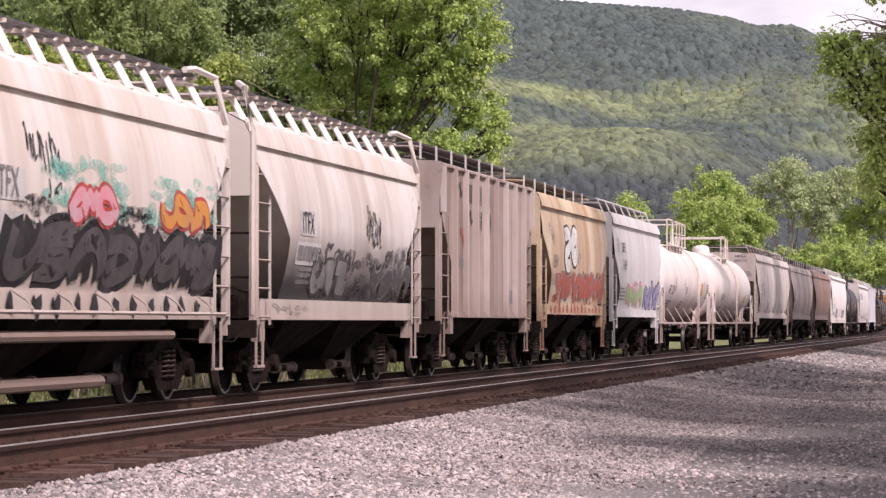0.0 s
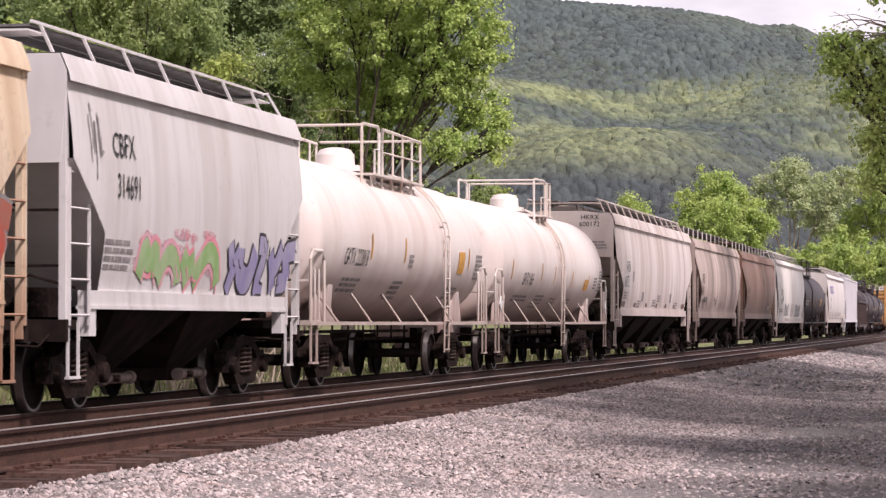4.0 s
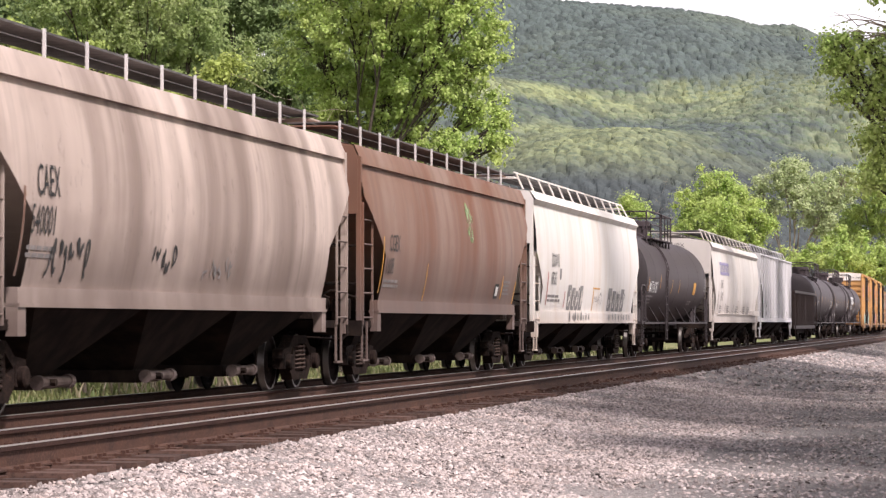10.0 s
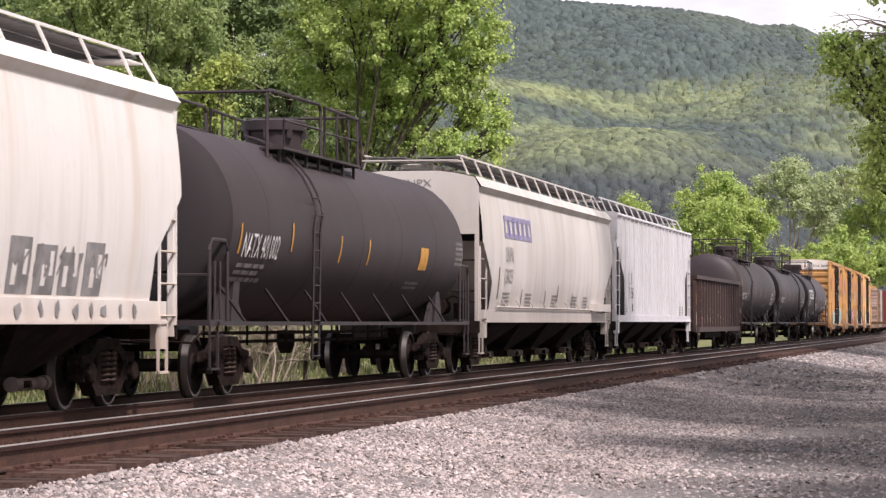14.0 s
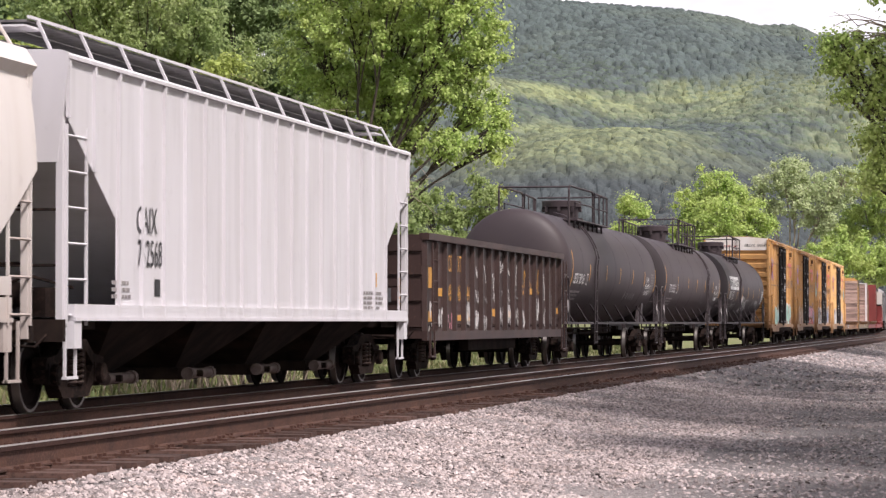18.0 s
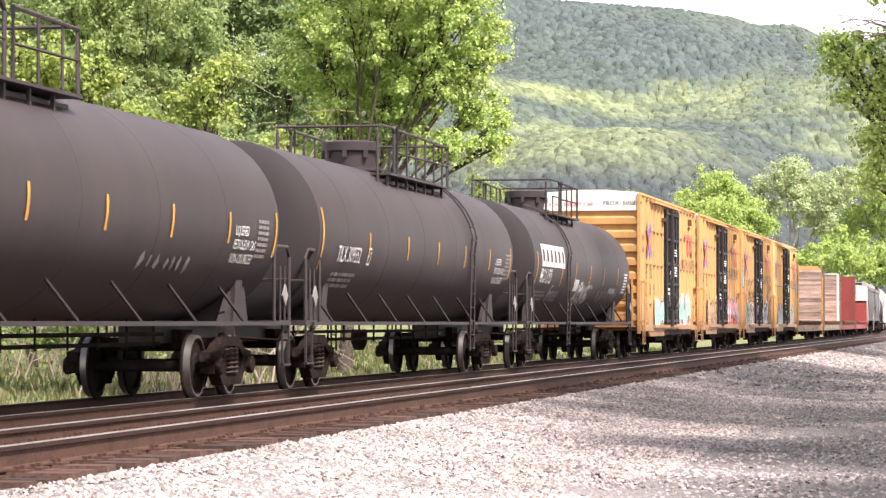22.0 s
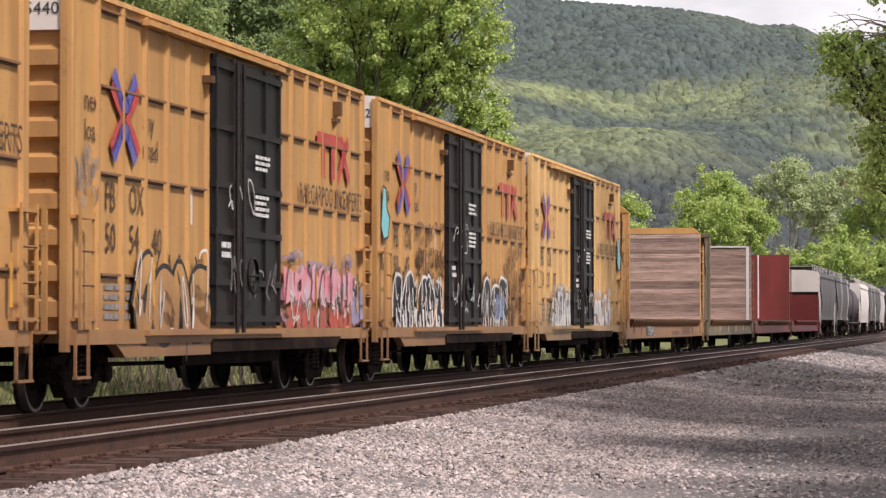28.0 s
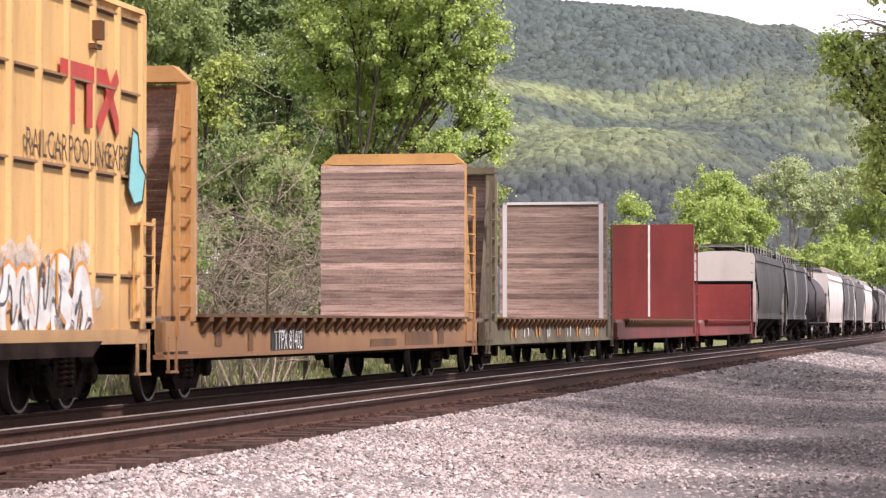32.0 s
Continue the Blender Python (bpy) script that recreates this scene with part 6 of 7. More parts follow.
def drip_rows(car, prof, x0, x1, z0, z1, mat, seed, n=9, width=.13, name="graffiti_fill"):
    """Bold upright strokes of paint, side by side."""
    r = random.Random(seed)
    m = Mesh()
    w = on_side(prof, .0125)
    for i in range(n):
        x = x0 + (x1 - x0) * (i + .5) / n + r.uniform(-.06, .06)
        stroke(m, w, smooth_loop([(x + r.uniform(-.1, .1), z1 - r.uniform(0, .25) * (z1 - z0)), (x + r.uniform(-.12, .12), (z0 + z1) / 2), (x + r.uniform(-.1, .1), z0 + r.uniform(0, .2) * (z1 - z0))], 1), width * r.uniform(.6, 1.3))
    tagged(part(name, m, mat, car), kind="stuff")


def owner_blocks(car, prof, x0, x1, z0, z1, n, mat):
    """A company's mark as plain blocks with notches."""
    w = on_side(prof, .012)
    c = (x1 - x0) / n
    for i in range(n):
        m = Mesh()
        a, b = x0 + i * c + .04 * c, x0 + (i + 1) * c - .06 * c
        t, u = .24 * (b - a), .22 * (z1 - z0)
        patch(m, w, a, a + t, z0, z1)
        patch(m, w, b - t, b, z0, z1)
        patch(m, w, a + t, b - t, z0, z0 + u)
        patch(m, w, a + t, b - t, z1 - u, z1)
        part("owner_mark", m, mat, car)


def hooked_pipe(car, x0, x1, y, z, mat, n=7):
    m = Mesh()
    m.tube([(x0, y, z), (x1, y, z)], .03, 6)
    part("air_pipe", m, mat, car, smooth=0.8)
    for i in range(n):
        x = x0 + (x1 - x0) * (i + .5) / n
        m = Mesh()
        m.tube([(x, y + .05, z - .02), (x, y - .05, z + .03), (x - .06, y + .02, z + .14), (x - .3, y + .1, z + .24)], .014, 5)
        part("pipe_hook", m, mat, car)


ALONG.update({p1: -0.33, p2: -0.34, p4: -0.23, p5: -0.2, p6: 0.34, p7: 0.43, p8: -0.14, p9: -0.26, p10: -0.1, p11: -0.07, p12: 0.13, p13: 0.29, p14: 0.18, p16: -0.23, p17: 0.16, p18: 0.22})
spray_cloud(c1, p1, -.6, 2.2, 2.35, 3.0, SP_TEAL, 1, 30)
spray_cloud(c1, p1, 3.2, 6.4, 2.35, 2.95, SP_TEAL, 2, 30)
throw_up(c1, p1, 0.0, 1.9, 2.2, 2.82, 3, SP_PINK, INK_RED, 11, .1, .05, "faded pink and red sprayed letters")
throw_up(c1, p1, 3.8, 6.0, 2.25, 2.82, 3, SP_ORANGE, INK_RED, 12, .1, .05, "orange and red sprayed letters")
spray_cloud(c1, p1, -2.0, 6.5, 2.1, 2.5, SP_BLACK, 3, 60)
drip_rows(c1, p1, -2.1, 6.9, 1.42, 2.42, SP_BLACK, 18, 34, .34)
throw_up(c1, p1, -2.0, 6.6, 1.46, 2.36, 8, SP_SMOKE, SP_BLACK, 13, .3, .1, "wide band of black and grey sprayed letters")
scrawl(c1, p1, -1.4, -.2, 2.75, 3.42, 9, INK, 14, .03)
scrawl(c1, p1, -1.1, -.2, 2.5, 2.75, 2, INK, 15, .03)
scrawl(c1, p1, 6.6, 7.1, 2.5, 3.3, 3, INK_GREY, 16, .02)
plates(c1, p1, LIGHT_GREY, [(-2.45, -1.5, 2.42, 2.78), (-2.45, -1.6, 2.0, 2.3)])
writing(c1, "ITFX", .34, .8, -2.5, 2.46, INK_GREY, on_side(p1, .016))
drip_rows(c1, flat_side(1.43), -3, 6.3, 1.17, 1.42, SP_BLACK, 17, 12, .25)
hooked_pipe(c1, -4, 6.6, -1.62, 1.2, WHITE_WARM)
m = Mesh()
m.tube([(-4, -1.3, .92), (5.0, -1.3, .92)], .07, 8)
m.tube([(-4, -1.1, .35), (2.5, -1.1, .35)], .08, 8)
part("vacuum_pipe", m, GREY_RIB, c1)

scrawl(c2, p2, 1.5, 2.6, 2.3, 3.1, 4, INK, 21, .035)
spray_cloud(c2, p2, -2.4, 4.6, 1.5, 2.3, SP_SMOKE, 22, 70, "soot_haze")
scrawl(c2, p2, -2.8, -.5, 1.9, 2.4, 4, SP_SMOKE, 26, .05)
scrawl(c2, p2, 3.6, 5.6, 2.15, 2.6, 8, INK_GREY, 23, .03)
plates(c2, p2, LIGHT_GREY, [(-3.5, -2.4, 2.44, 2.84), (-3.7, -2.1, 1.98, 2.34)])
writing(c2, "ITFX", .34, .8, -3.4, 2.48, INK, on_side(p2, .016))
bars(c2, -3.6, 2.28, 1.35, .22, 1, INK_GREY, on_side(p2, .016), 27)
throw_up(c2, p2, -2.5, .1, 1.5, 2.2, 3, SP_GREY, SP_SMOKE, 28, .25, .05, "smoky grey sprayed letters")
throw_up(c2, p2, 1.9, 5.2, 1.48, 2.15, 4, SP_SMOKE, SP_GREY, 29, .25, .05, "smoky grey sprayed letters")
scrawl(c2, p2, 1.3, 2.5, 2.2, 3.2, 9, INK, 30, .03)
bars(c2, -3.4, 1.95, 1.2, .06, 3, INK_GREY, on_side(p2), 24)
scrawl(c2, flat_side(1.43), -5, -2.5, 1.18, 1.4, 5, INK_GREY, 25, .02)

for _row, (_z, _n, _x) in enumerate(((3.55, 8, -3.62), (3.02, 7, -2.45))):
    for _k in range(_n):                               # the line's name, one block to a panel
        m = Mesh()
        _w = on_side(p3, .01)
        _u = _x + _k * 1.14
        if _k == 0:
            stroke(m, _w, [(_u, _z + .28), (_u + .12, _z + .38), (_u + .2, _z + .1), (_u + .34, _z + .2)], .1)
        else:
            stroke(m, _w, [(_u + .08, _z), (_u + .08, _z + .4)], .08)
            stroke(m, _w, [(_u + .26, _z), (_u + .26, _z + .4)], .08)
        part("line_mark", m, INK if _k < 3 else INK_GREY, c3)
bars(c3, -3.6, 2.4, 1.0, .2, 1, INK_GREY, on_side(p3), 31)
scrawl(c3, p3, -3.5, -3.1, 2.6, 3.1, 2, SP_RED, 32, .04)
scrawl(c3, p3, .4, 1.0, 1.6, 2.3, 3, INK_GREY, 33, .03)
plates(c3, p3, INK_GREY, [(2.55, 2.95, 1.5, 1.8)])

spray_cloud(c4, p4, -3.6, 5.1, 1.6, 2.35, SP_RED, 41, 70)
throw_up(c4, p4, -3.6, .6, 1.55, 2.45, 5, SP_RED, SP_GREY, 42, .2, .05, "red and grey sprayed letters")
throw_up(c4, p4, .8, 5.1, 1.55, 2.5, 6, SP_RED, SP_GREY, 43, .2, .05, "red and grey sprayed letters")
throw_up(c4, p4, -2.2, -.1, 2.3, 3.6, 2, SP_WHITE, INK, 44, .1, .06, "white sprayed letters outlined in black")
scrawl(c4, p4, .1, .6, 2.6, 3.0, 2, INK_GREY, 45, .04)
scrawl(c4, p4, -4.6, -3.7, 2.9, 3.7, 4, INK_GREY, 46, .03)
writing(c4, "EEHX", .3, .8, -4.0, 2.46, INK_GREY, on_side(p4))
writing(c4, "1105", .3, .8, -4.1, 2.0, INK_GREY, on_side(p4))
drip_rows(c4, flat_side(p4(1.54) + .04), -4.5, 4.8, 1.3, 1.52, SP_RED, 47, 14, .3)

throw_up(c5, p5, -2.8, 1.0, 1.4, 2.3, 4, SP_GREEN, SP_PINK, 51, .1, .08, "green sprayed letters edged in pink")
spray_cloud(c5, p5, -2.8, .8, 1.75, 2.3, SP_PINK, 52, 26)
throw_up(c5, p5, 1.3, 5.3, 1.32, 2.45, 5, SP_PURPLE, SP_BLACK, 53, .15, .05, "purple sprayed letters")
scrawl(c5, p5, -4.9, -4.3, 2.7, 3.8, 5, INK_GREY, 54, .03)
writing(c5, "CBFX", .3, .9, -3.95, 3.12, INK, on_side(p5))
writing(c5, "314691", .3, .8, -3.8, 2.62, INK, on_side(p5))
bars(c5, -4.2, 2.1, 1.2, .06, 4, INK_GREY, on_side(p5), 55)

writing(c6, "GATX 222818", .3, .72, -6.0, 2.06, INK, on_side(p6, .012))
plates(c6, p6, INK_YELLOW, [(4.4, 5.05, 2.08, 2.52)], off=.012)
plates(c6, p6, INK_YELLOW, [(-3.98, -3.88, 2.2, 2.64), (-1.05, -.95, 2.2, 2.64), (5.48, 5.58, 2.2, 2.62)], "reflective_stripe", .012)
for _x, _z, _w, _n in ((-5.6, 1.85, 1.4, 3), (-1.4, 1.85, 1.0, 4), (6.3, 2.5, .8, 6), (4.0, 1.8, 1.1, 3), (-.6, 2.35, .4, 3)):
    bars(c6, _x, _z, _w, .055, _n, INK_GREY, on_side(p6, .012), int(_x * 10) + 600)
writing(c7, "GATX 1666", .3, .72, -5.55, 1.96, INK, on_side(p7, .012))
plates(c7, p7, INK_YELLOW, [(4.5, 5.2, 1.94, 2.22)], off=.012)
for _x, _z, _w, _n in ((-5.9, 1.72, 2.2, 2), (-2.6, 1.75, 1.3, 4), (-.2, 1.7, 1.0, 2), (6.2, 2.3, .6, 4), (7.1, 2.5, .7, 7), (2.5, 1.7, .8, 2)):
    bars(c7, _x, _z, _w, .05, _n, INK_GREY, on_side(p7, .012), int(_x * 10) + 700)

_w8 = on_side(p8, .014)
plates(c8, p8, INK_GREY, [(-6.38, -6.05, 2.3, 2.6), (-3.9, -3.4, 1.74, 2.02), (3.6, 4.1, 1.74, 2.02)])
plates(c8, p8, UNP_WHITE, [(-7.95, -6.85, 2.5, 2.95), (-8.3, -6.85, 2.06, 2.5)], "number_board")
writing(c8, "HKRX", .34, .66, -7.85, 2.56, INK, _w8)
writing(c8, "600172", .34, .66, -8.2, 2.12, INK, _w8)
plates(c8, p8, CGEX_STREAK, [(-8.55, -7.6, 1.56, 1.7), (-5.5, -5.1, 1.56, 1.68), (-2.7, -2.25, 1.56, 1.68), (0, .45, 1.56, 1.68), (2.6, 3.05, 1.56, 1.68), (5, 5.4, 1.56, 1.68), (7.45, 8.4, 1.57, 1.71)], "conspicuity_patch")
for _x, _z in ((-8.2, 1.98), (-4.9, 1.75), (.2, 1.95), (-1.0, 1.8), (5.2, 1.75)):
    bars(c8, _x, _z, .9, .045, 3, INK_GREY, on_side(p8), int(_x * 10) + 800)
_e8 = on_end(-h8 + .02, .01)
plates(c8, p8, UNP_WHITE, [], "number_board")
writing(c8, "HKRX", .14, 1.0, .55, 4.02, INK, _e8)
writing(c8, "600172", .14, 1.0, .5, 3.82, INK, _e8)
bars(c8, .5, 3.4, .8, .05, 3, INK_GREY, _e8, 88)

writing(c9, "CAEX", .36, .62, -7.0, 2.52, INK, on_side(p9))
writing(c9, "540001", .34, .62, -7.15, 2.08, INK, on_side(p9))
scrawl(c9, p9, -6.5, -4.9, 1.55, 2.1, 8, INK, 91, .05)
scrawl(c9, p9, -2.4, -1.2, 1.6, 2.1, 5, INK, 92, .05)
scrawl(c9, p9, .2, 1.7, 1.65, 2.0, 6, INK_GREY, 93, .04)
bars(c9, -7.2, 1.95, 1.0, .05, 2, INK_GREY, on_side(p9), 94)
plates(c9, p9, CGEX_STREAK, [(-7.45, -7.38, 1.6, 2.6)], "rust_streak")
writing(c10, "CGEX", .3, .8, -6.8, 2.36, INK, on_side(p10))
writing(c10, "1608", .3, .8, -6.95, 1.95, INK, on_side(p10))
spray_cloud(c10, p10, 1.0, 1.6, 2.7, 3.4, SP_GREEN, 101, 12, "faded_emblem")
plates(c10, p10, INK, [(4.55, 5.05, 1.6, 1.92)])
plates(c10, p10, INK_WHITE, [(4.65, 4.95, 1.66, 1.86)], off=.014)
plates(c10, p10, INK_YELLOW, [(5.4, 5.5, 1.6, 2.1), (7.1, 7.2, 1.5, 2.0), (-3.2, -3.14, 1.5, 2.2), (-7.3, -7.24, 1.6, 2.6)], "reflective_stripe")
bars(c10, -7.0, 1.85, 1.3, .05, 2, INK_GREY, on_side(p10), 102)
bars(c10, 5.6, 2.0, .8, .05, 4, INK_GREY, on_side(p10), 103)

writing(c11, "DOWX", .34, .75, -7.4, 2.44, INK, on_side(p11))
writing(c11, "69063", .34, .72, -7.42, 2.0, INK, on_side(p11))
plates(c11, p11, INK_GREY, [(-6.05, -5.8, 2.15, 2.42)])
for _a, _b in ((-4.5, -1.75), (3.1, 6.7)):             # buffed-over paint
    for _j in range(4):
        _u, _v = _a + (_b - _a) * (_j + .05) / 4, _a + (_b - _a) * (_j + .86) / 4
        _top = 2.04 - .07 * (_j % 3)
        plates(c11, p11, SP_GREY, [(_u, _v, 1.4, _top)], "painted_block", .009, "grey painted-over block")
        plates(c11, p11, DOW_WHITE, [(_u + .12 * (1 + _j % 2), _u + .12 * (1 + _j % 2) + .16, 1.5, 1.74), (_v - .24, _v - .1, 1.62, 1.9)], "painted_window", .0115)
    scrawl(c11, p11, _a, _b, 1.4, 2.0, 9, INK_GREY, int(_a * 10) + 130, .04)
scrawl(c11, p11, .3, 1.9, 1.5, 1.95, 5, INK_GREY, 111, .03)
plates(c11, p11, INK_YELLOW, [(.1, .22, 1.4, 1.95), (0, 1.4, 1.98, 2.02)], "yellow_line")
plates(c11, p11, INK_RED, [(-7.95, -7.87, 1.5, 2.3), (-5.02, -4.94, 1.46, 1.86)], "red_line")
bars(c11, -7.8, 1.76, 2.3, .06, 2, INK_GREY, on_side(p11), 112)
drip_rows(c11, flat_side(p11(1.36) + .04), -4.2, -.4, 1.12, 1.34, SP_GREY, 113, 8, .2)
drip_rows(c11, flat_side(p11(1.36) + .04), 3.2, 8.3, 1.12, 1.34, SP_GREY, 114, 8, .16)
writing(c12, "NATX 401002", .36, .68, -8.45, 2.04, INK_WHITE, on_side(p12, .012))
bars(c12, -8.5, 1.95, 1.7, .06, 3, INK_GREY, on_side(p12, .012), 121)
plates(c12, p12, INK_YELLOW, [(4.55, 5.3, 2.08, 2.5)], off=.012)
bars(c12, 3.9, 1.85, 1.2, .05, 2, INK_GREY, on_side(p12, .012), 122)
bars(c12, 8.1, 2.7, .8, .06, 5, INK_GREY, on_side(p12, .012), 123)

owner_blocks(c13, p13, -7.9, -4.15, 2.95, 3.45, 6, SP_PURPLE)
writing(c13, "UNPX", .34, .8, -7.8, 2.42, INK_GREY, on_side(p13))
writing(c13, "124003", .34, .78, -7.85, 1.95, INK_GREY, on_side(p13))
plates(c13, p13, CGEX_STREAK, [(-5.4, -5.3, 1.4, 1.84), (-1.9, -1.82, 1.44, 1.84), (.05, .15, 1.6, 2.0), (2.52, 2.6, 1.5, 1.84), (-8.6, -8.5, 1.6, 2.3)], "rust_line")
for _x in (-7.9, -4.8, -.8, 2.6, 4.6):
    bars(c13, _x, 1.75, .9, .05, 4, INK_GREY, on_side(p13), int(_x * 10) + 130)
hooked_pipe(c13, -8.4, 6.6, -1.52, 1.42, UNP_WHITE, 8)
m = Mesh()
m.box(6.5, 9.2, -1.68, -1.45, 1.38, 1.58)
part("hose_box", m, UNP_WHITE, c13)
_e13 = on_end(-h13 + .02, .01)
writing(c13, "UNPX", .16, 1.2, -.25, 3.95, INK_GREY, _e13)
writing(c13, "124 003", .16, 1.2, -.3, 3.7, INK_GREY, _e13)
writing(c14, "CAIX", .34, .8, -7.35, 2.22, INK, on_side(p14))
writing(c14, "732568", .34, .75, -7.3, 1.8, INK, on_side(p14))
plates(c14, p14, INK, [(-6.55, -6.3, 1.42, 1.64), (8.0, 8.3, 1.45, 1.7)])
bars(c14, 6.0, 1.62, 1.6, .05, 4, INK_GREY, on_side(p14), 141)
bars(c14, -8.4, 1.6, .8, .05, 3, INK_GREY, on_side(p14), 142)
plates(c14, p14, INK_YELLOW, [(9.0, 9.1, 1.4, 1.9), (7.0, 7.1, 1.7, 1.95)], "reflective_stripe")

for _c, _p, _txt, _w, _x in ((c16, p16, "CBTX 785160", .86, -8.4), (c17, p17, "TILX 309552", .86, -8.3)):
    writing(_c, _txt, .27, _w, _x, 2.1, INK_WHITE, on_side(_p, .012))
    bars(_c, _x, 1.92, 1.9, .055, 3, INK_GREY, on_side(_p, .012), int(_w * 100))
    plates(_c, _p, INK_WHITE, [(_x + 2.35, _x + 2.38, 2.1, 2.36), (_x + 2.55, _x + 2.58, 2.1, 2.36), (_x + 2.35, _x + 2.58, 2.08, 2.11), (_x + 2.35, _x + 2.58, 2.35, 2.38)], "boxed_mark", .012)
    for _k, _t in enumerate(("LIQUEFIED", "PETROLEUM GAS", "NON-ODORIZED")):
        writing(_c, _t, .14, .8, 6.9, 2.34 - .2 * _k, INK_WHITE, on_side(_p, .012))
    bars(_c, 8.2, 2.6, .6, .05, 7, INK_GREY, on_side(_p, .012), 161)
drip_rows(c16, p16, 2.6, 5.0, 1.75, 2.0, SP_GREY, 162, 7, .12)
owner_blocks(c18, p18, -8.05, -4.3, 2.44, 2.98, 6, INK_WHITE)
writing(c18, "PROX 31923", .36, .62, -8.05, 2.04, INK_WHITE, on_side(p18, .012))
bars(c18, -8.05, 1.85, 1.8, .05, 3, INK_GREY, on_side(p18, .012), 181)
writing(c18, "Free", .4, 1.5, -5.85, 1.62, SP_GREY, on_side(p18, .012), "sprayed_word")
plates(c18, p18, LIGHT_GREY, [(-2.2, -1.45, 1.9, 2.2)], "data_plate", .012)
plates(c18, p18, SP_GREY, [(4.7, 6.0, 1.9, 2.05)], "faded_patch", .012)
spray_cloud(c18, p18, -1.3, .9, 1.55, 2.1, SP_WHITE, 183, 34)
drip_rows(c18, p18, -.3, .6, 1.6, 2.15, SP_GREY, 186, 2, .3)
drip_rows(c18, p18, 2.6, 6.8, 1.6, 2.1, SP_GREY, 184, 8, .14)
bars(c18, 7.4, 2.5, .7, .05, 7, INK_WHITE, on_side(p18, .012), 185)
for _c, _h in ((c16, h16), (c17, h17), (c18, h18), (c7, h7)):   # small warning placards by the platforms
    for _sx in (-1, 1):
        m = Mesh()
        m.prism([(_sx * (_h - .5) - .17, 1.5), (_sx * (_h - .5), 1.33), (_sx * (_h - .5) + .17, 1.5), (_sx * (_h - .5), 1.67)], "y", -1.46, -1.44)
        part("placard", m, INK_GREY if _c is not c7 else SP_WHITE, _c, "diamond warning placard")

spray_cloud(c19, p19, -4.5, -1.6, .9, 1.9, SP_TEAL, 191, 26)
throw_up(c19, flat_side(1.545), -4.7, -2.0, .85, 1.95, 3, SP_TEAL, SP_WHITE, 192, .05, .06, "pale teal sprayed letters")
throw_up(c19, flat_side(1.545), 2.4, 5.9, .9, 2.1, 4, SP_TEAL, SP_WHITE, 193, .05, .06, "pale teal sprayed letters")
throw_up(c20, flat_side(1.56), -5.6, -2.1, .68, 2.1, 4, BOX_YELLOW, SP_BLACK, 201, .0, .07, "outlined sprayed letters")
scrawl(c20, flat_side(1.572), -5.6, -2.1, .7, 2.1, 7, SP_WHITE, 202, .04)
spray_cloud(c20, flat_side(1.545), 2.3, 7.6, 1.6, 2.15, SP_PURPLE, 203, 40)
spray_cloud(c20, flat_side(1.548), 2.3, 7.2, 1.0, 1.9, SP_PINK, 204, 70)
drip_rows(c20, flat_side(1.55), 2.3, 7.2, 1.25, 2.1, SP_PINK, 205, 15, .36)
drip_rows(c20, flat_side(1.552), 2.4, 7.0, .9, 1.4, SP_RED, 198, 13, .3)
drip_rows(c20, flat_side(1.55), 7.0, 7.8, .8, 1.9, SP_PURPLE, 199, 3, .3)
scrawl(c20, flat_side(1.566), 2.3, 7.4, 1.0, 2.15, 8, SP_BLACK, 197, .04)
spray_cloud(c20, p20, -7.6, -7.0, 2.5, 3.2, SP_GREY, 206, 8, "soot_mark")
scrawl(c20, p20, -7.9, -7.1, 2.6, 3.2, 4, INK_GREY, 207, .04)
throw_up(c21, flat_side(1.545), -6.8, -2.1, .85, 2.1, 6, SP_BLACK, SP_WHITE, 211, .05, .07, "black sprayed letters outlined in white")
throw_up(c21, flat_side(1.545), 2.4, 5.4, .95, 2.1, 3, SP_BLACK, SP_WHITE, 212, .05, .07, "black sprayed letters outlined in white")
drip_rows(c21, flat_side(1.556), 4.0, 4.8, 1.0, 1.8, SP_BLUE, 213, 2, .3)
drip_rows(c21, flat_side(1.556), -4.4, -2.5, 1.0, 1.7, SP_ORANGE, 214, 2, .12)
spray_cloud(c21, flat_side(1.542), -6.8, -2.2, .9, 2.0, SP_BLACK, 215, 50)
scrawl(c21, flat_side(1.556), -6.8, -2.1, .85, 2.15, 12, SP_WHITE, 216, .045)
spray_cloud(c21, flat_side(1.542), 2.4, 5.5, .9, 2.0, SP_BLACK, 217, 36)
drip_rows(c21, flat_side(1.558), -6.8, -2.1, .7, 1.45, SP_WHITE, 219, 15, .1)
drip_rows(c21, flat_side(1.558), 2.4, 5.4, .75, 1.3, SP_WHITE, 229, 9, .1)
spray_cloud(c21, flat_side(1.54), 5.2, 7.6, .9, 2.7, BOX_RUST_SHADE, 228, 30, "rust_stain")
spray_cloud(c21, flat_side(1.54), -4.6, -2.0, 2.0, 3.0, BOX_RUST_SHADE, 227, 24, "rust_stain")
scrawl(c21, flat_side(1.556), 2.4, 5.5, .9, 2.15, 9, SP_WHITE, 218, .045)
spray_cloud(c20, flat_side(1.552), 2.3, 7.5, .85, 1.4, SP_RED, 208, 40)
scrawl(c20, flat_side(1.558), 2.4, 7.4, .9, 2.0, 9, SP_WHITE, 209, .035)
scrawl(c20, flat_side(1.556), -5.1, -2.1, .85, 2.1, 6, SP_BLACK, 210, .05)
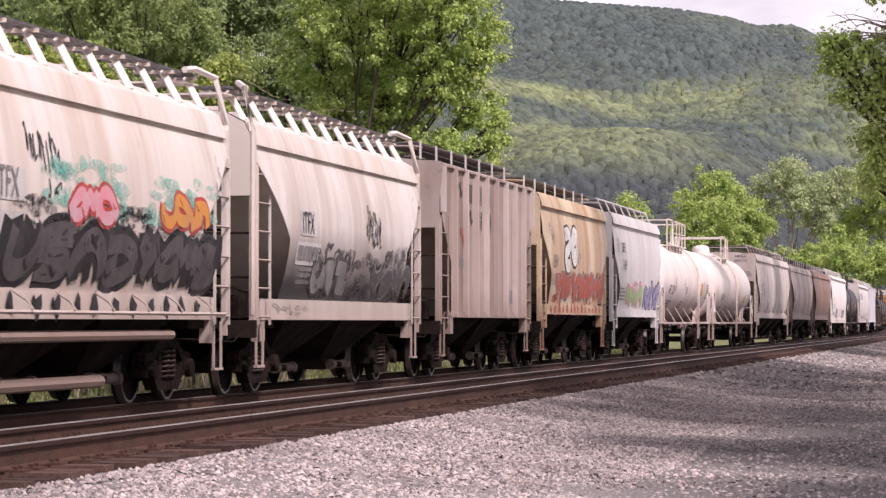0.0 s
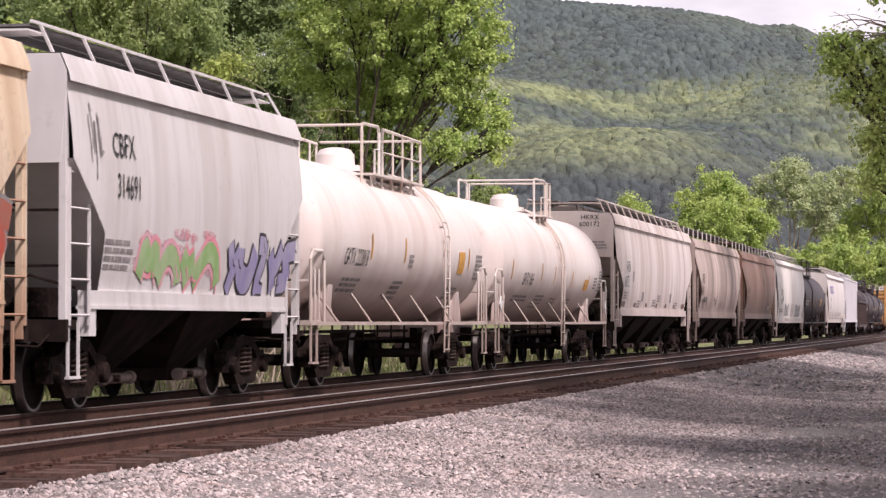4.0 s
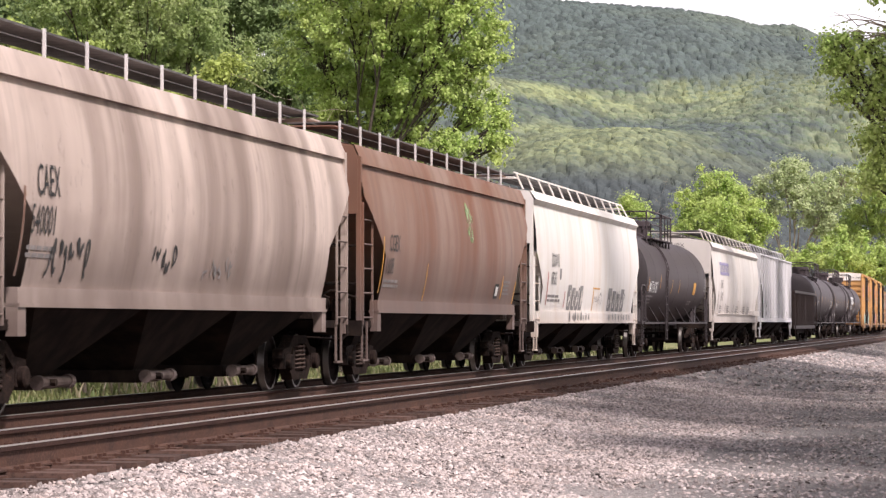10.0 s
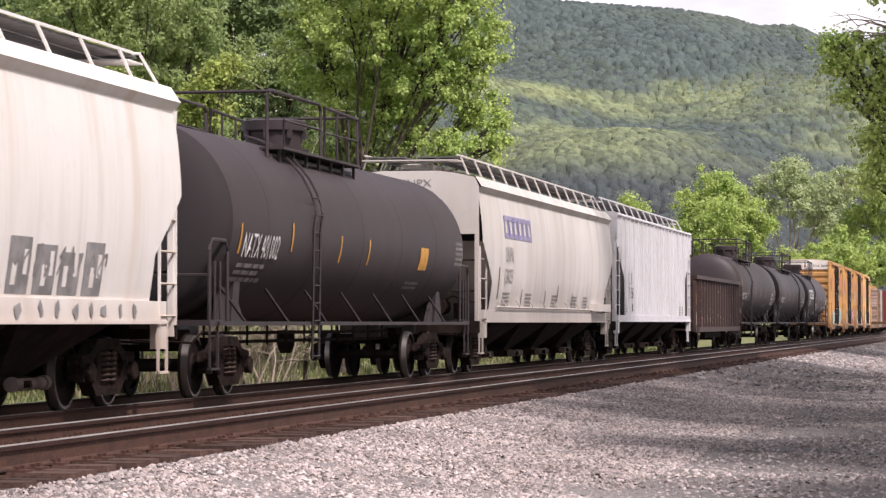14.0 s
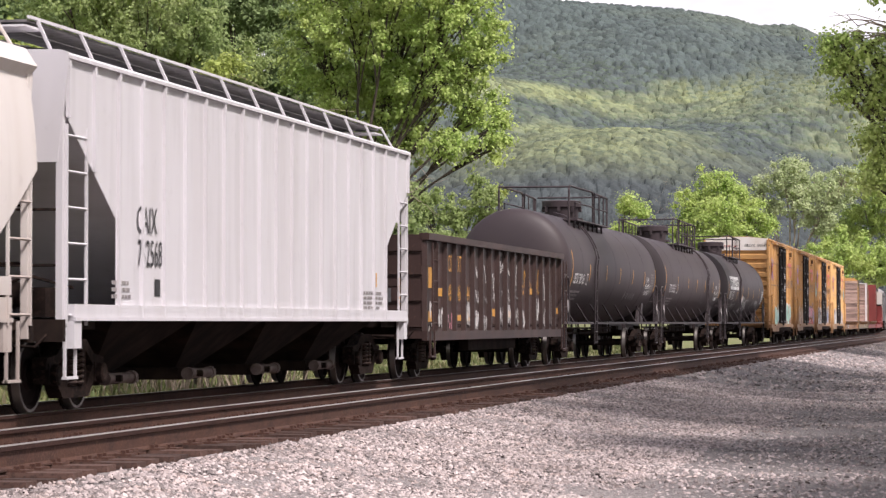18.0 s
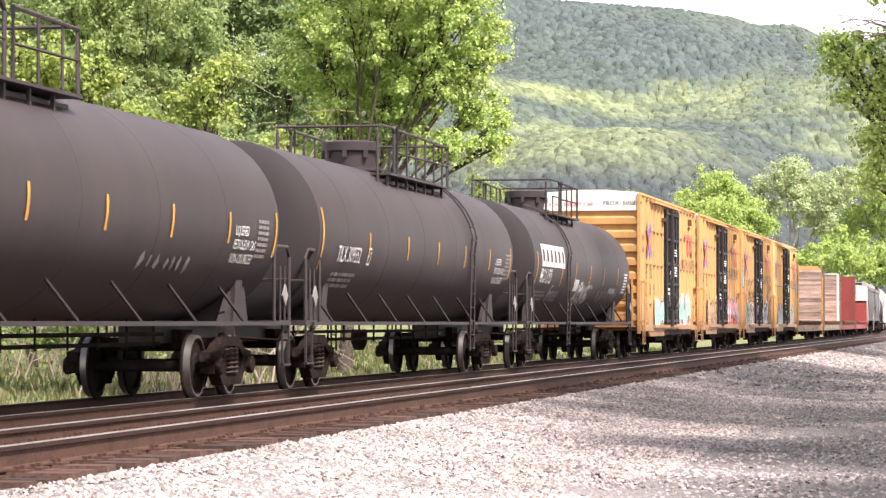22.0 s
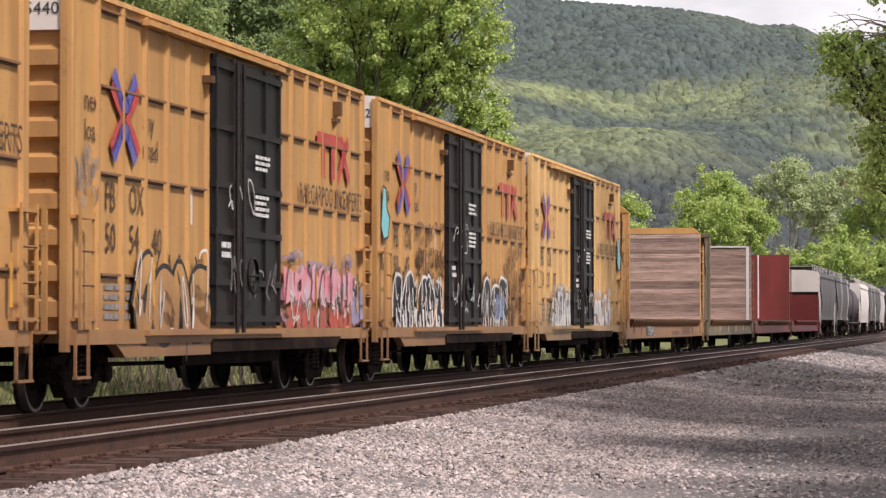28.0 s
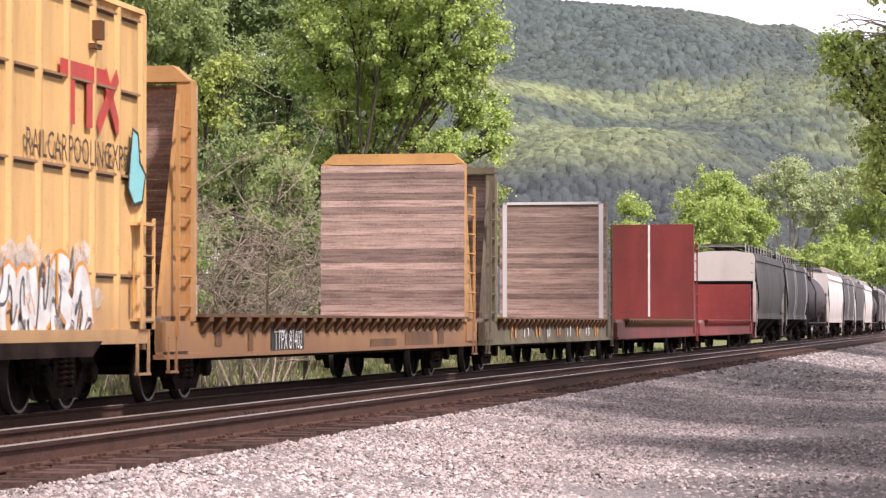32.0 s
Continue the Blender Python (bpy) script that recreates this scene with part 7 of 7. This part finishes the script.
for _c, _x in ((c21, -7.9), (c22, 7.15)):
    m = Mesh()
    _q = [(_x, 2.75), (_x + .25, 2.55), (_x + .6, 2.6), (_x + .75, 2.95), (_x + .5, 3.1), (_x + .42, 3.45), (_x + .18, 3.5), (_x + .08, 3.1)]
    m.add([on_side(flat_side(1.545), .012)(a, b) for a, b in _q], [tuple(range(8))])
    part("graffiti", m, SP_CYAN, _c, "cyan sprayed figure with a black outline")
    m = Mesh()
    stroke(m, on_side(flat_side(1.545), .017), _q + [_q[0]], .05)
    part("graffiti_outline", m, INK, _c)
throw_up(c22, flat_side(1.545), -5.0, -2.0, .8, 2.05, 4, SP_WHITE, SP_GREY, 221, .0, .05, "white dripping sprayed letters")
throw_up(c22, flat_side(1.545), 2.3, 5.6, .85, 2.0, 4, SP_WHITE, SP_ORANGE, 222, .0, .05, "white dripping sprayed letters")
spray_cloud(c22, flat_side(1.542), -5.2, -2.0, .8, 1.9, SP_WHITE, 223, 44)
drip_rows(c22, flat_side(1.55), -5.1, -2.0, .66, 1.7, SP_WHITE, 251, 10, .2)
drip_rows(c22, flat_side(1.55), 2.3, 5.6, .7, 1.6, SP_WHITE, 252, 9, .18)
scrawl(c22, flat_side(1.558), -5.1, -2.0, .8, 2.05, 9, SP_SMOKE, 224, .035)
spray_cloud(c22, flat_side(1.542), 2.2, 5.8, .8, 1.9, SP_WHITE, 225, 44)
scrawl(c22, flat_side(1.558), 2.3, 5.7, .85, 2.0, 9, SP_SMOKE, 226, .035)
spray_cloud(c19, flat_side(1.542), 2.3, 6.0, .9, 2.0, SP_WHITE, 194, 36)
scrawl(c19, flat_side(1.556), -4.7, -2.0, .85, 1.95, 6, SP_WHITE, 195, .04)
scrawl(c19, flat_side(1.556), 2.4, 5.9, .9, 2.1, 8, SP_RED, 196, .03)
for _k, _c in enumerate((c19, c20, c21, c22)):
    plates(_c, flat_side(1.55), INK_YELLOW, [(-4.75, -4.65, 1.3, 1.95), (4.3, 4.38, 1.3, 1.9), (7.3, 7.4, 1.25, 1.85), (-7.3, -7.0, .88, 1.02), (6.4, 6.7, .88, 1.02)], "reflective_stripe", .026)
    scrawl(_c, flat_side(1.66), -1.7, 1.5, 1.2, 2.2, 7, SP_WHITE if _k > 1 else SP_GREY, 230 + _k, .03)
    scrawl(_c, flat_side(1.66), -1.6, .2, 2.4, 3.2, 3, SP_WHITE, 240 + _k, .025)
writing(c23, "TTPX 81402", .3, .8, -5.7, .68, INK_WHITE, on_side(flat_side(1.46), .02))
plates(c23, flat_side(1.46), INK, [(-5.85, -3.75, .64, 1.03)], "number_board", .012)
plates(c23, flat_side(1.46), BOX_RUST_SHADE, [(-9.0, -8.65, .76, .96), (-7.2, -6.9, .68, .98), (1.2, 3.4, .66, .8), (4.2, 6.9, .66, .92), (7.4, 8.0, .66, 1.04)], "rust_patch", .014)
for _k in range(9):
    drip_rows(c24, flat_side(1.47), -7 + _k * 1.7, -6.1 + _k * 1.7, .66, 1.1, SP_WHITE if _k % 2 else SP_ORANGE, 250 + _k, 2, .16)

build_ties()
scatter_stones()

# ---------------------------------------------------------------- plants
PX = 5095.0                                            # sideways scale of the view, per metre at one metre's depth


def lobes_at(spots, depth, seed, deep=0.6):
    """Crown lobes from places in the view's plane: (x, z, radius) tangents times depth, with some depth of their own."""
    r = random.Random(seed)
    out = []
    for x, y, q in spots:
        rad = q / PX * depth
        out.append(((x - 784) / PX * depth, depth + r.uniform(-deep, deep) * rad * 1.5, EYE[2] + (571 - y) / PX * depth, rad))
    return out


def lobed_tree(label, lobes, base, leaf, seed, size=.15, dens=4.4, trunk_r=.16, name="tree", clump=.5, bark=None, category="tree", twigs=10):
    """A trunk whose limbs reach into each lobe of the crown; leaves in clumps on the twig ends."""
    r = random.Random(seed)
    size *= .66
    t = tagged(new(name), label, category)
    t.empty_display_size = .4
    bx, by, bz = base
    m = Mesh()
    tips = []
    zt = max(l[2] for l in lobes) - bz
    cx = sum(l[0] for l in lobes) / len(lobes) - bx
    cy = sum(l[1] for l in lobes) / len(lobes) - by
    fork = Vector((cx * .35, cy * .35, zt * .38))
    m.tube([(0, 0, -.3), tuple(fork * .3 + Vector((r.uniform(-.15, .15), r.uniform(-.15, .15), 0))), tuple(fork * .65), tuple(fork)], [trunk_r * 1.25, trunk_r, trunk_r * .85, trunk_r * .7], 8)
    total = 0
    for x, y, z, rad in lobes:
        c = Vector((x - bx, y - by, z - bz))
        start = fork * r.uniform(.55, 1.0) if c.z > fork.z * .6 else fork * .25
        mid = start.lerp(c, .55) + Vector((r.uniform(-.2, .2), r.uniform(-.2, .2), r.uniform(0, .25))) * rad
        m.tube([tuple(start), tuple(start.lerp(mid, .5) + Vector((r.uniform(-.1, .1) * rad, 0, .1 * rad))), tuple(mid), tuple(c)], [trunk_r * .36, trunk_r * .3, trunk_r * .2, trunk_r * .1], 6)
        k = max(7, int(rad * rad * 4.2 / clump / clump))
        for i in range(k):
            d = Vector((r.gauss(0, 1), r.gauss(0, 1), r.gauss(0, 1))).normalized() * rad * (r.random() ** .4) * r.uniform(.75, 1.18)
            p = c + d * 1.0
            if i < twigs:
                m.tube([tuple(mid.lerp(c, r.random())), tuple(c + d * .5 + Vector((0, 0, .06 * rad))), tuple(p)], [trunk_r * .16, trunk_r * .1, .006], 4)
            tips.append(tuple(p))
        total += 1.15 * dens * pi * rad * rad / (size * size * .3)
    part("trunk", m, bark or BARK, t, "forking trunk and limbs", smooth=0.9)
    per = max(4, int(total / len(tips)))
    leaf_cloud("crown", tips, per, clump, size, leaf, seed, t, "uneven leafy crown", squash=.7, droop=.3)
    t.matrix_basis = pose(bx, by, bz)
    return t


def grove(label, depth, spots, leaf, seed, foot, size=.14, dens=3.6, clump=.36, trunk_r=.14, **kw):
    x = (foot - 784) / PX * depth
    return lobed_tree(label, lobes_at(spots, depth, seed), (x, depth, ground_z(-12)), leaf, seed, size, dens, trunk_r, clump=clump, **kw)


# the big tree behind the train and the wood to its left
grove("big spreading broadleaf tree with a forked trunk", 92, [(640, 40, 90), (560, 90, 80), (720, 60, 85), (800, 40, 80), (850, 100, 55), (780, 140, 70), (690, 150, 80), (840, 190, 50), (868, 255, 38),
      (800, 250, 45), (730, 225, 55), (600, 170, 65), (640, 250, 45), (700, -50, 110), (820, -50, 80), (585, -40, 100), (885, 215, 22), (880, 40, 30), (560, 290, 45), (500, 260, 45)], LEAF_SUNLIT, 1, 610, size=.15, dens=3.0, clump=.36, trunk_r=.2, twigs=14)
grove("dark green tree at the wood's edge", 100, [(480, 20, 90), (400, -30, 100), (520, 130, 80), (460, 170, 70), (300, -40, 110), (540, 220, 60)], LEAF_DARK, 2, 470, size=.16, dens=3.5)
grove("green broadleaf tree in the wood", 88, [(250, 40, 90), (340, 40, 70), (190, 10, 90), (290, 130, 70), (410, 110, 60), (220, 170, 70), (120, -20, 100)], LEAF_MID, 3, 280, size=.15, dens=3.5)
grove("yellow-green young broadleaf tree", 76, [(60, 130, 75), (-20, 110, 80), (130, 170, 65), (30, 210, 70), (180, 120, 45), (100, 240, 60), (-50, 220, 70)], LEAF_BRIGHT, 4, 60, size=.15, dens=3.7)
grove("yellow-green leafy sapling in the wood", 74, [(360, 150, 48), (385, 190, 42), (330, 190, 42), (290, 235, 50), (395, 120, 30), (240, 215, 40)], LEAF_BRIGHT, 5, 350, size=.14, dens=3.5, trunk_r=.08)
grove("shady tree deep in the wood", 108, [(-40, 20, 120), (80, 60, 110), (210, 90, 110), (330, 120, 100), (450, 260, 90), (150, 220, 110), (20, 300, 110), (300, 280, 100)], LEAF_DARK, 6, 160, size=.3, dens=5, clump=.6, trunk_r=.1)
grove("thicket of green shrubs by the line", 66, [(40, 330, 70), (140, 360, 70), (240, 380, 70), (60, 450, 80), (180, 480, 80), (300, 470, 70), (110, 560, 70), (260, 560, 70), (0, 560, 70)], LEAF_MID, 7, 150, size=.12, dens=2.9, trunk_r=.05, category="shrub", name="shrub")
grove("green shrubs with small leaves", 72, [(510, 330, 60), (545, 400, 50), (490, 430, 50), (540, 480, 60), (470, 520, 60), (600, 420, 60), (660, 470, 60), (590, 530, 60), (690, 360, 50), (410, 540, 60), (700, 430, 50), (690, 510, 55), (740, 530, 45), (740, 470, 40), (650, 400, 50)], LEAF_MID, 8, 540, size=.12, dens=3.3, trunk_r=.05, category="shrub", name="shrub")
grove("leafy shrubs among dry brush", 71, [(430, 250, 45), (395, 300, 45), (455, 330, 45), (420, 390, 50), (480, 400, 40), (400, 460, 50), (460, 470, 50), (520, 300, 35), (350, 330, 45), (340, 420, 50)], LEAF_MID, 21, 430, size=.12, dens=2.2, trunk_r=.05, category="shrub", name="shrub")
grove("young trees beyond the big tree", 125, [(750, 370, 50), (810, 385, 45), (865, 360, 32), (740, 440, 55), (800, 460, 60), (880, 430, 50), (850, 330, 25)], LEAF_MID, 9, 790, size=.18, dens=3.5)
grove("sunlit yellow-green shrub by the line", 150, [(905, 390, 25), (880, 340, 20), (990, 430, 22), (960, 470, 40), (1040, 470, 40)], LEAF_BRIGHT, 10, 930, size=.2, dens=3.3, category="shrub", name="shrub")
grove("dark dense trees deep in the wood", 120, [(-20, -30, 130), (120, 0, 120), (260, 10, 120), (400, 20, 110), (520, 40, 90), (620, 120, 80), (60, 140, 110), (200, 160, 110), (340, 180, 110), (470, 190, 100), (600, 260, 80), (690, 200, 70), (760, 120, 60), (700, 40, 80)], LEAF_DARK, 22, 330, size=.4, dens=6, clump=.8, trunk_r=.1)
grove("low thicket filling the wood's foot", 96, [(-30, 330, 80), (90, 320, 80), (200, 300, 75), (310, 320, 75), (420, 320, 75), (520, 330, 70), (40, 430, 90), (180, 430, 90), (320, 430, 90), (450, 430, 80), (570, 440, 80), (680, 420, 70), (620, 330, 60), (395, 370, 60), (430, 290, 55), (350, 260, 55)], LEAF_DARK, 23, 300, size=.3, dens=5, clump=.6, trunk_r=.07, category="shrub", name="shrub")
# far along the line
grove("small sunlit tree far along the line", 260, [(1115, 352, 18), (1105, 375, 20), (1135, 372, 16), (1130, 400, 28), (1100, 410, 25)], LEAF_SUNLIT, 11, 1118, size=.3, dens=4.0, clump=.7)
grove("rounded green tree far along the line", 290, [(1265, 335, 40), (1230, 365, 38), (1300, 365, 42), (1335, 395, 38), (1260, 400, 55), (1215, 405, 30), (1320, 430, 45), (1230, 440, 50), (1290, 320, 22)], LEAF_SUNLIT, 12, 1270, size=.32, dens=4.2, clump=.75)
grove("pale silvery tree with bare lower limbs", 300, [(1385, 310, 32), (1410, 295, 24), (1350, 330, 30), (1440, 330, 40), (1400, 350, 40), (1470, 350, 36), (1445, 385, 36), (1490, 320, 26), (1370, 370, 26)], LEAF_PALE, 13, 1395, size=.32, dens=3.6, clump=.75, bark=TWIG, trunk_r=.3)
grove("green trees at the bend of the line", 310, [(1520, 330, 40), (1560, 300, 40), (1545, 390, 50), (1500, 400, 40), (1590, 360, 50), (1480, 440, 40)], LEAF_SUNLIT, 14, 1540, size=.33, dens=4.0, clump=.75)
grove("bright low trees at the bend", 292, [(1530, 450, 38), (1490, 460, 34), (1450, 455, 30), (1570, 470, 40), (1410, 465, 30), (1540, 480, 30)], LEAF_SUNLIT, 15, 1510, size=.3, dens=4.4, clump=.7)
# overhanging tree at the lot's edge
over = lobed_tree("overhanging dark green tree at the edge of the gravel lot", lobes_at([(1490, 88, 28), (1468, 78, 14), (1530, 80, 34), (1565, 110, 36), (1505, 122, 24), (1478, 110, 12), (1540, 152, 28), (1502, 165, 13), (1565, 190, 28), (1552, 232, 16), (1572, 262, 26),
      (1535, 248, 9), (1553, 300, 12), (1540, 318, 7), (1580, 320, 24), (1600, 180, 70), (1650, 60, 110), (1760, -40, 200), (1900, -200, 240), (1700, -260, 200), (1850, 100, 180)], 31, 16, .3), (6.6, 31.5, -.6), LEAF_SUNLIT, 16, .066, 1.4, .13, clump=.2, twigs=16)
_r = random.Random(4)
m = Mesh()
for _k in range(9):                                    # bare twigs standing out above the leaves
    _p = [((1575 - 784) / PX * 31 - 6.6, -.5, 1.514 + (571 - 40 - _k * 4) / PX * 31)]
    for _j in range(4):
        _p.append((_p[-1][0] - _r.uniform(.06, .2), -.5 + _r.uniform(-.1, .1), _p[-1][2] + _r.uniform(-.06, .12)))
    m.tube(_p, [.009, .007, .006, .004, .003], 4)
part("bare_twig", m, TWIG, over, "thin bare reddish twigs")


def lot_tree(label, y, off, hgt, seed, leaf, reach=0.0, dens=.85):
    """A tall tree beside the lot; its high crown may reach out over the gravel."""
    r = random.Random(seed)
    edge = .154 * y
    lobes = []
    for k in range(9):
        z = hgt * (.5 + .5 * (k + .5) / 9)
        rad = r.uniform(.13, .19) * hgt
        x = edge + off + r.uniform(-1, 1) * .18 * hgt - reach * (z / hgt > .62) * r.uniform(.5, 1)
        if z - rad < .118 * y + 1.2:
            x = max(x, edge + rad * 1.35 + .5)
        lobes.append((x, y + r.uniform(-1, 1) * .24 * hgt, z, rad))
    return lobed_tree(label, lobes, (edge + off + 1.5, y, -.6), leaf, seed, .6, dens, .28, clump=.8)


for _k in range(16):                                   # a close row along the lot, with a gap further on
    _y = 17 + 4.1 * _k
    lot_tree("tall leafy tree shading the gravel lot", _y, max(4.9, 8.0 - .14 * (_y - 17)), 12 + .07 * (_y - 17), 41 + _k, LEAF_MID, min(1.9, .07 * (_y - 17)), .42)
for _y, _off, _h, _k, _reach in ((113, 4.6, 18, 69, 1.0), (123, 4.6, 19, 70, 1.0), (134, 4.6, 19, 71, 1.0), (146, 5.0, 20, 72, 1.0), (160, 5.0, 20, 73, .5)):
    lot_tree("tall leafy tree shading the gravel lot", _y, _off, _h, _k, LEAF_MID, _reach)
for _x, _y, _w, _h, _k in ((-7.0, 69, 2.6, 4.6, 1), (-5.7, 68.5, 2.0, 6.2, 11), (-4.7, 68, 2.0, 5.4, 12), (-4.2, 69, 1.6, 4.4, 13), (-6.2, 71, 2.4, 4.8, 2), (-10.4, 72, 3.6, 5.6, 4), (-8.8, 74, 3.0, 5.0, 5)):
    dry_brush("tangle of dry brown brush", _x, _y, -.7, _w, _h, _k, 17)
for _x, _y, _w, _h, _k in ((30.5, 330, 9, 14, 7), (27.5, 330, 7, 13, 8)):
    dry_brush("pale bare bushes far along the line", _x, _y, 1.0, _w, _h, _k, 12)
weeds("rough green grass and weeds beside the line", -20, 140, -16, -3.0, 36000, .22, WEED, 31)
weeds("dry grass stalks beside the line", -10, 110, -14, -6, 1500, .35, DRY, 32, "dry_grass")


# ================================================================= what moves
def motions():
    """The train rolls by at about 12.3 m/s; its wheels turn with it."""
    def gone(t):
        return 12.2305 * t + 0.019407 * t * t - 0.00059193 * t ** 3
    for car, s in TRAIN:
        walk(car, [(t, rail_pose(s - gone(t), 0, TRAIN_RAIL_Z)) for t in range(0, 33)])
    for sx, sets in WHEELSETS.items():
        first = sets[0]
        walk(first, [(k / 30, pose(sx * AXLE, 0, WHEEL_R, 0, -math.degrees(gone(k / 30) / WHEEL_R) % 360, 0)) for k in range(0, 961)])
        act, slot = first.animation_data.action, first.animation_data.action_slot
        for other in sets[1:]:
            other.rotation_mode = "QUATERNION"
            other.animation_data_create()
            other.animation_data.action = act
            other.animation_data.action_slot = slot


motions()
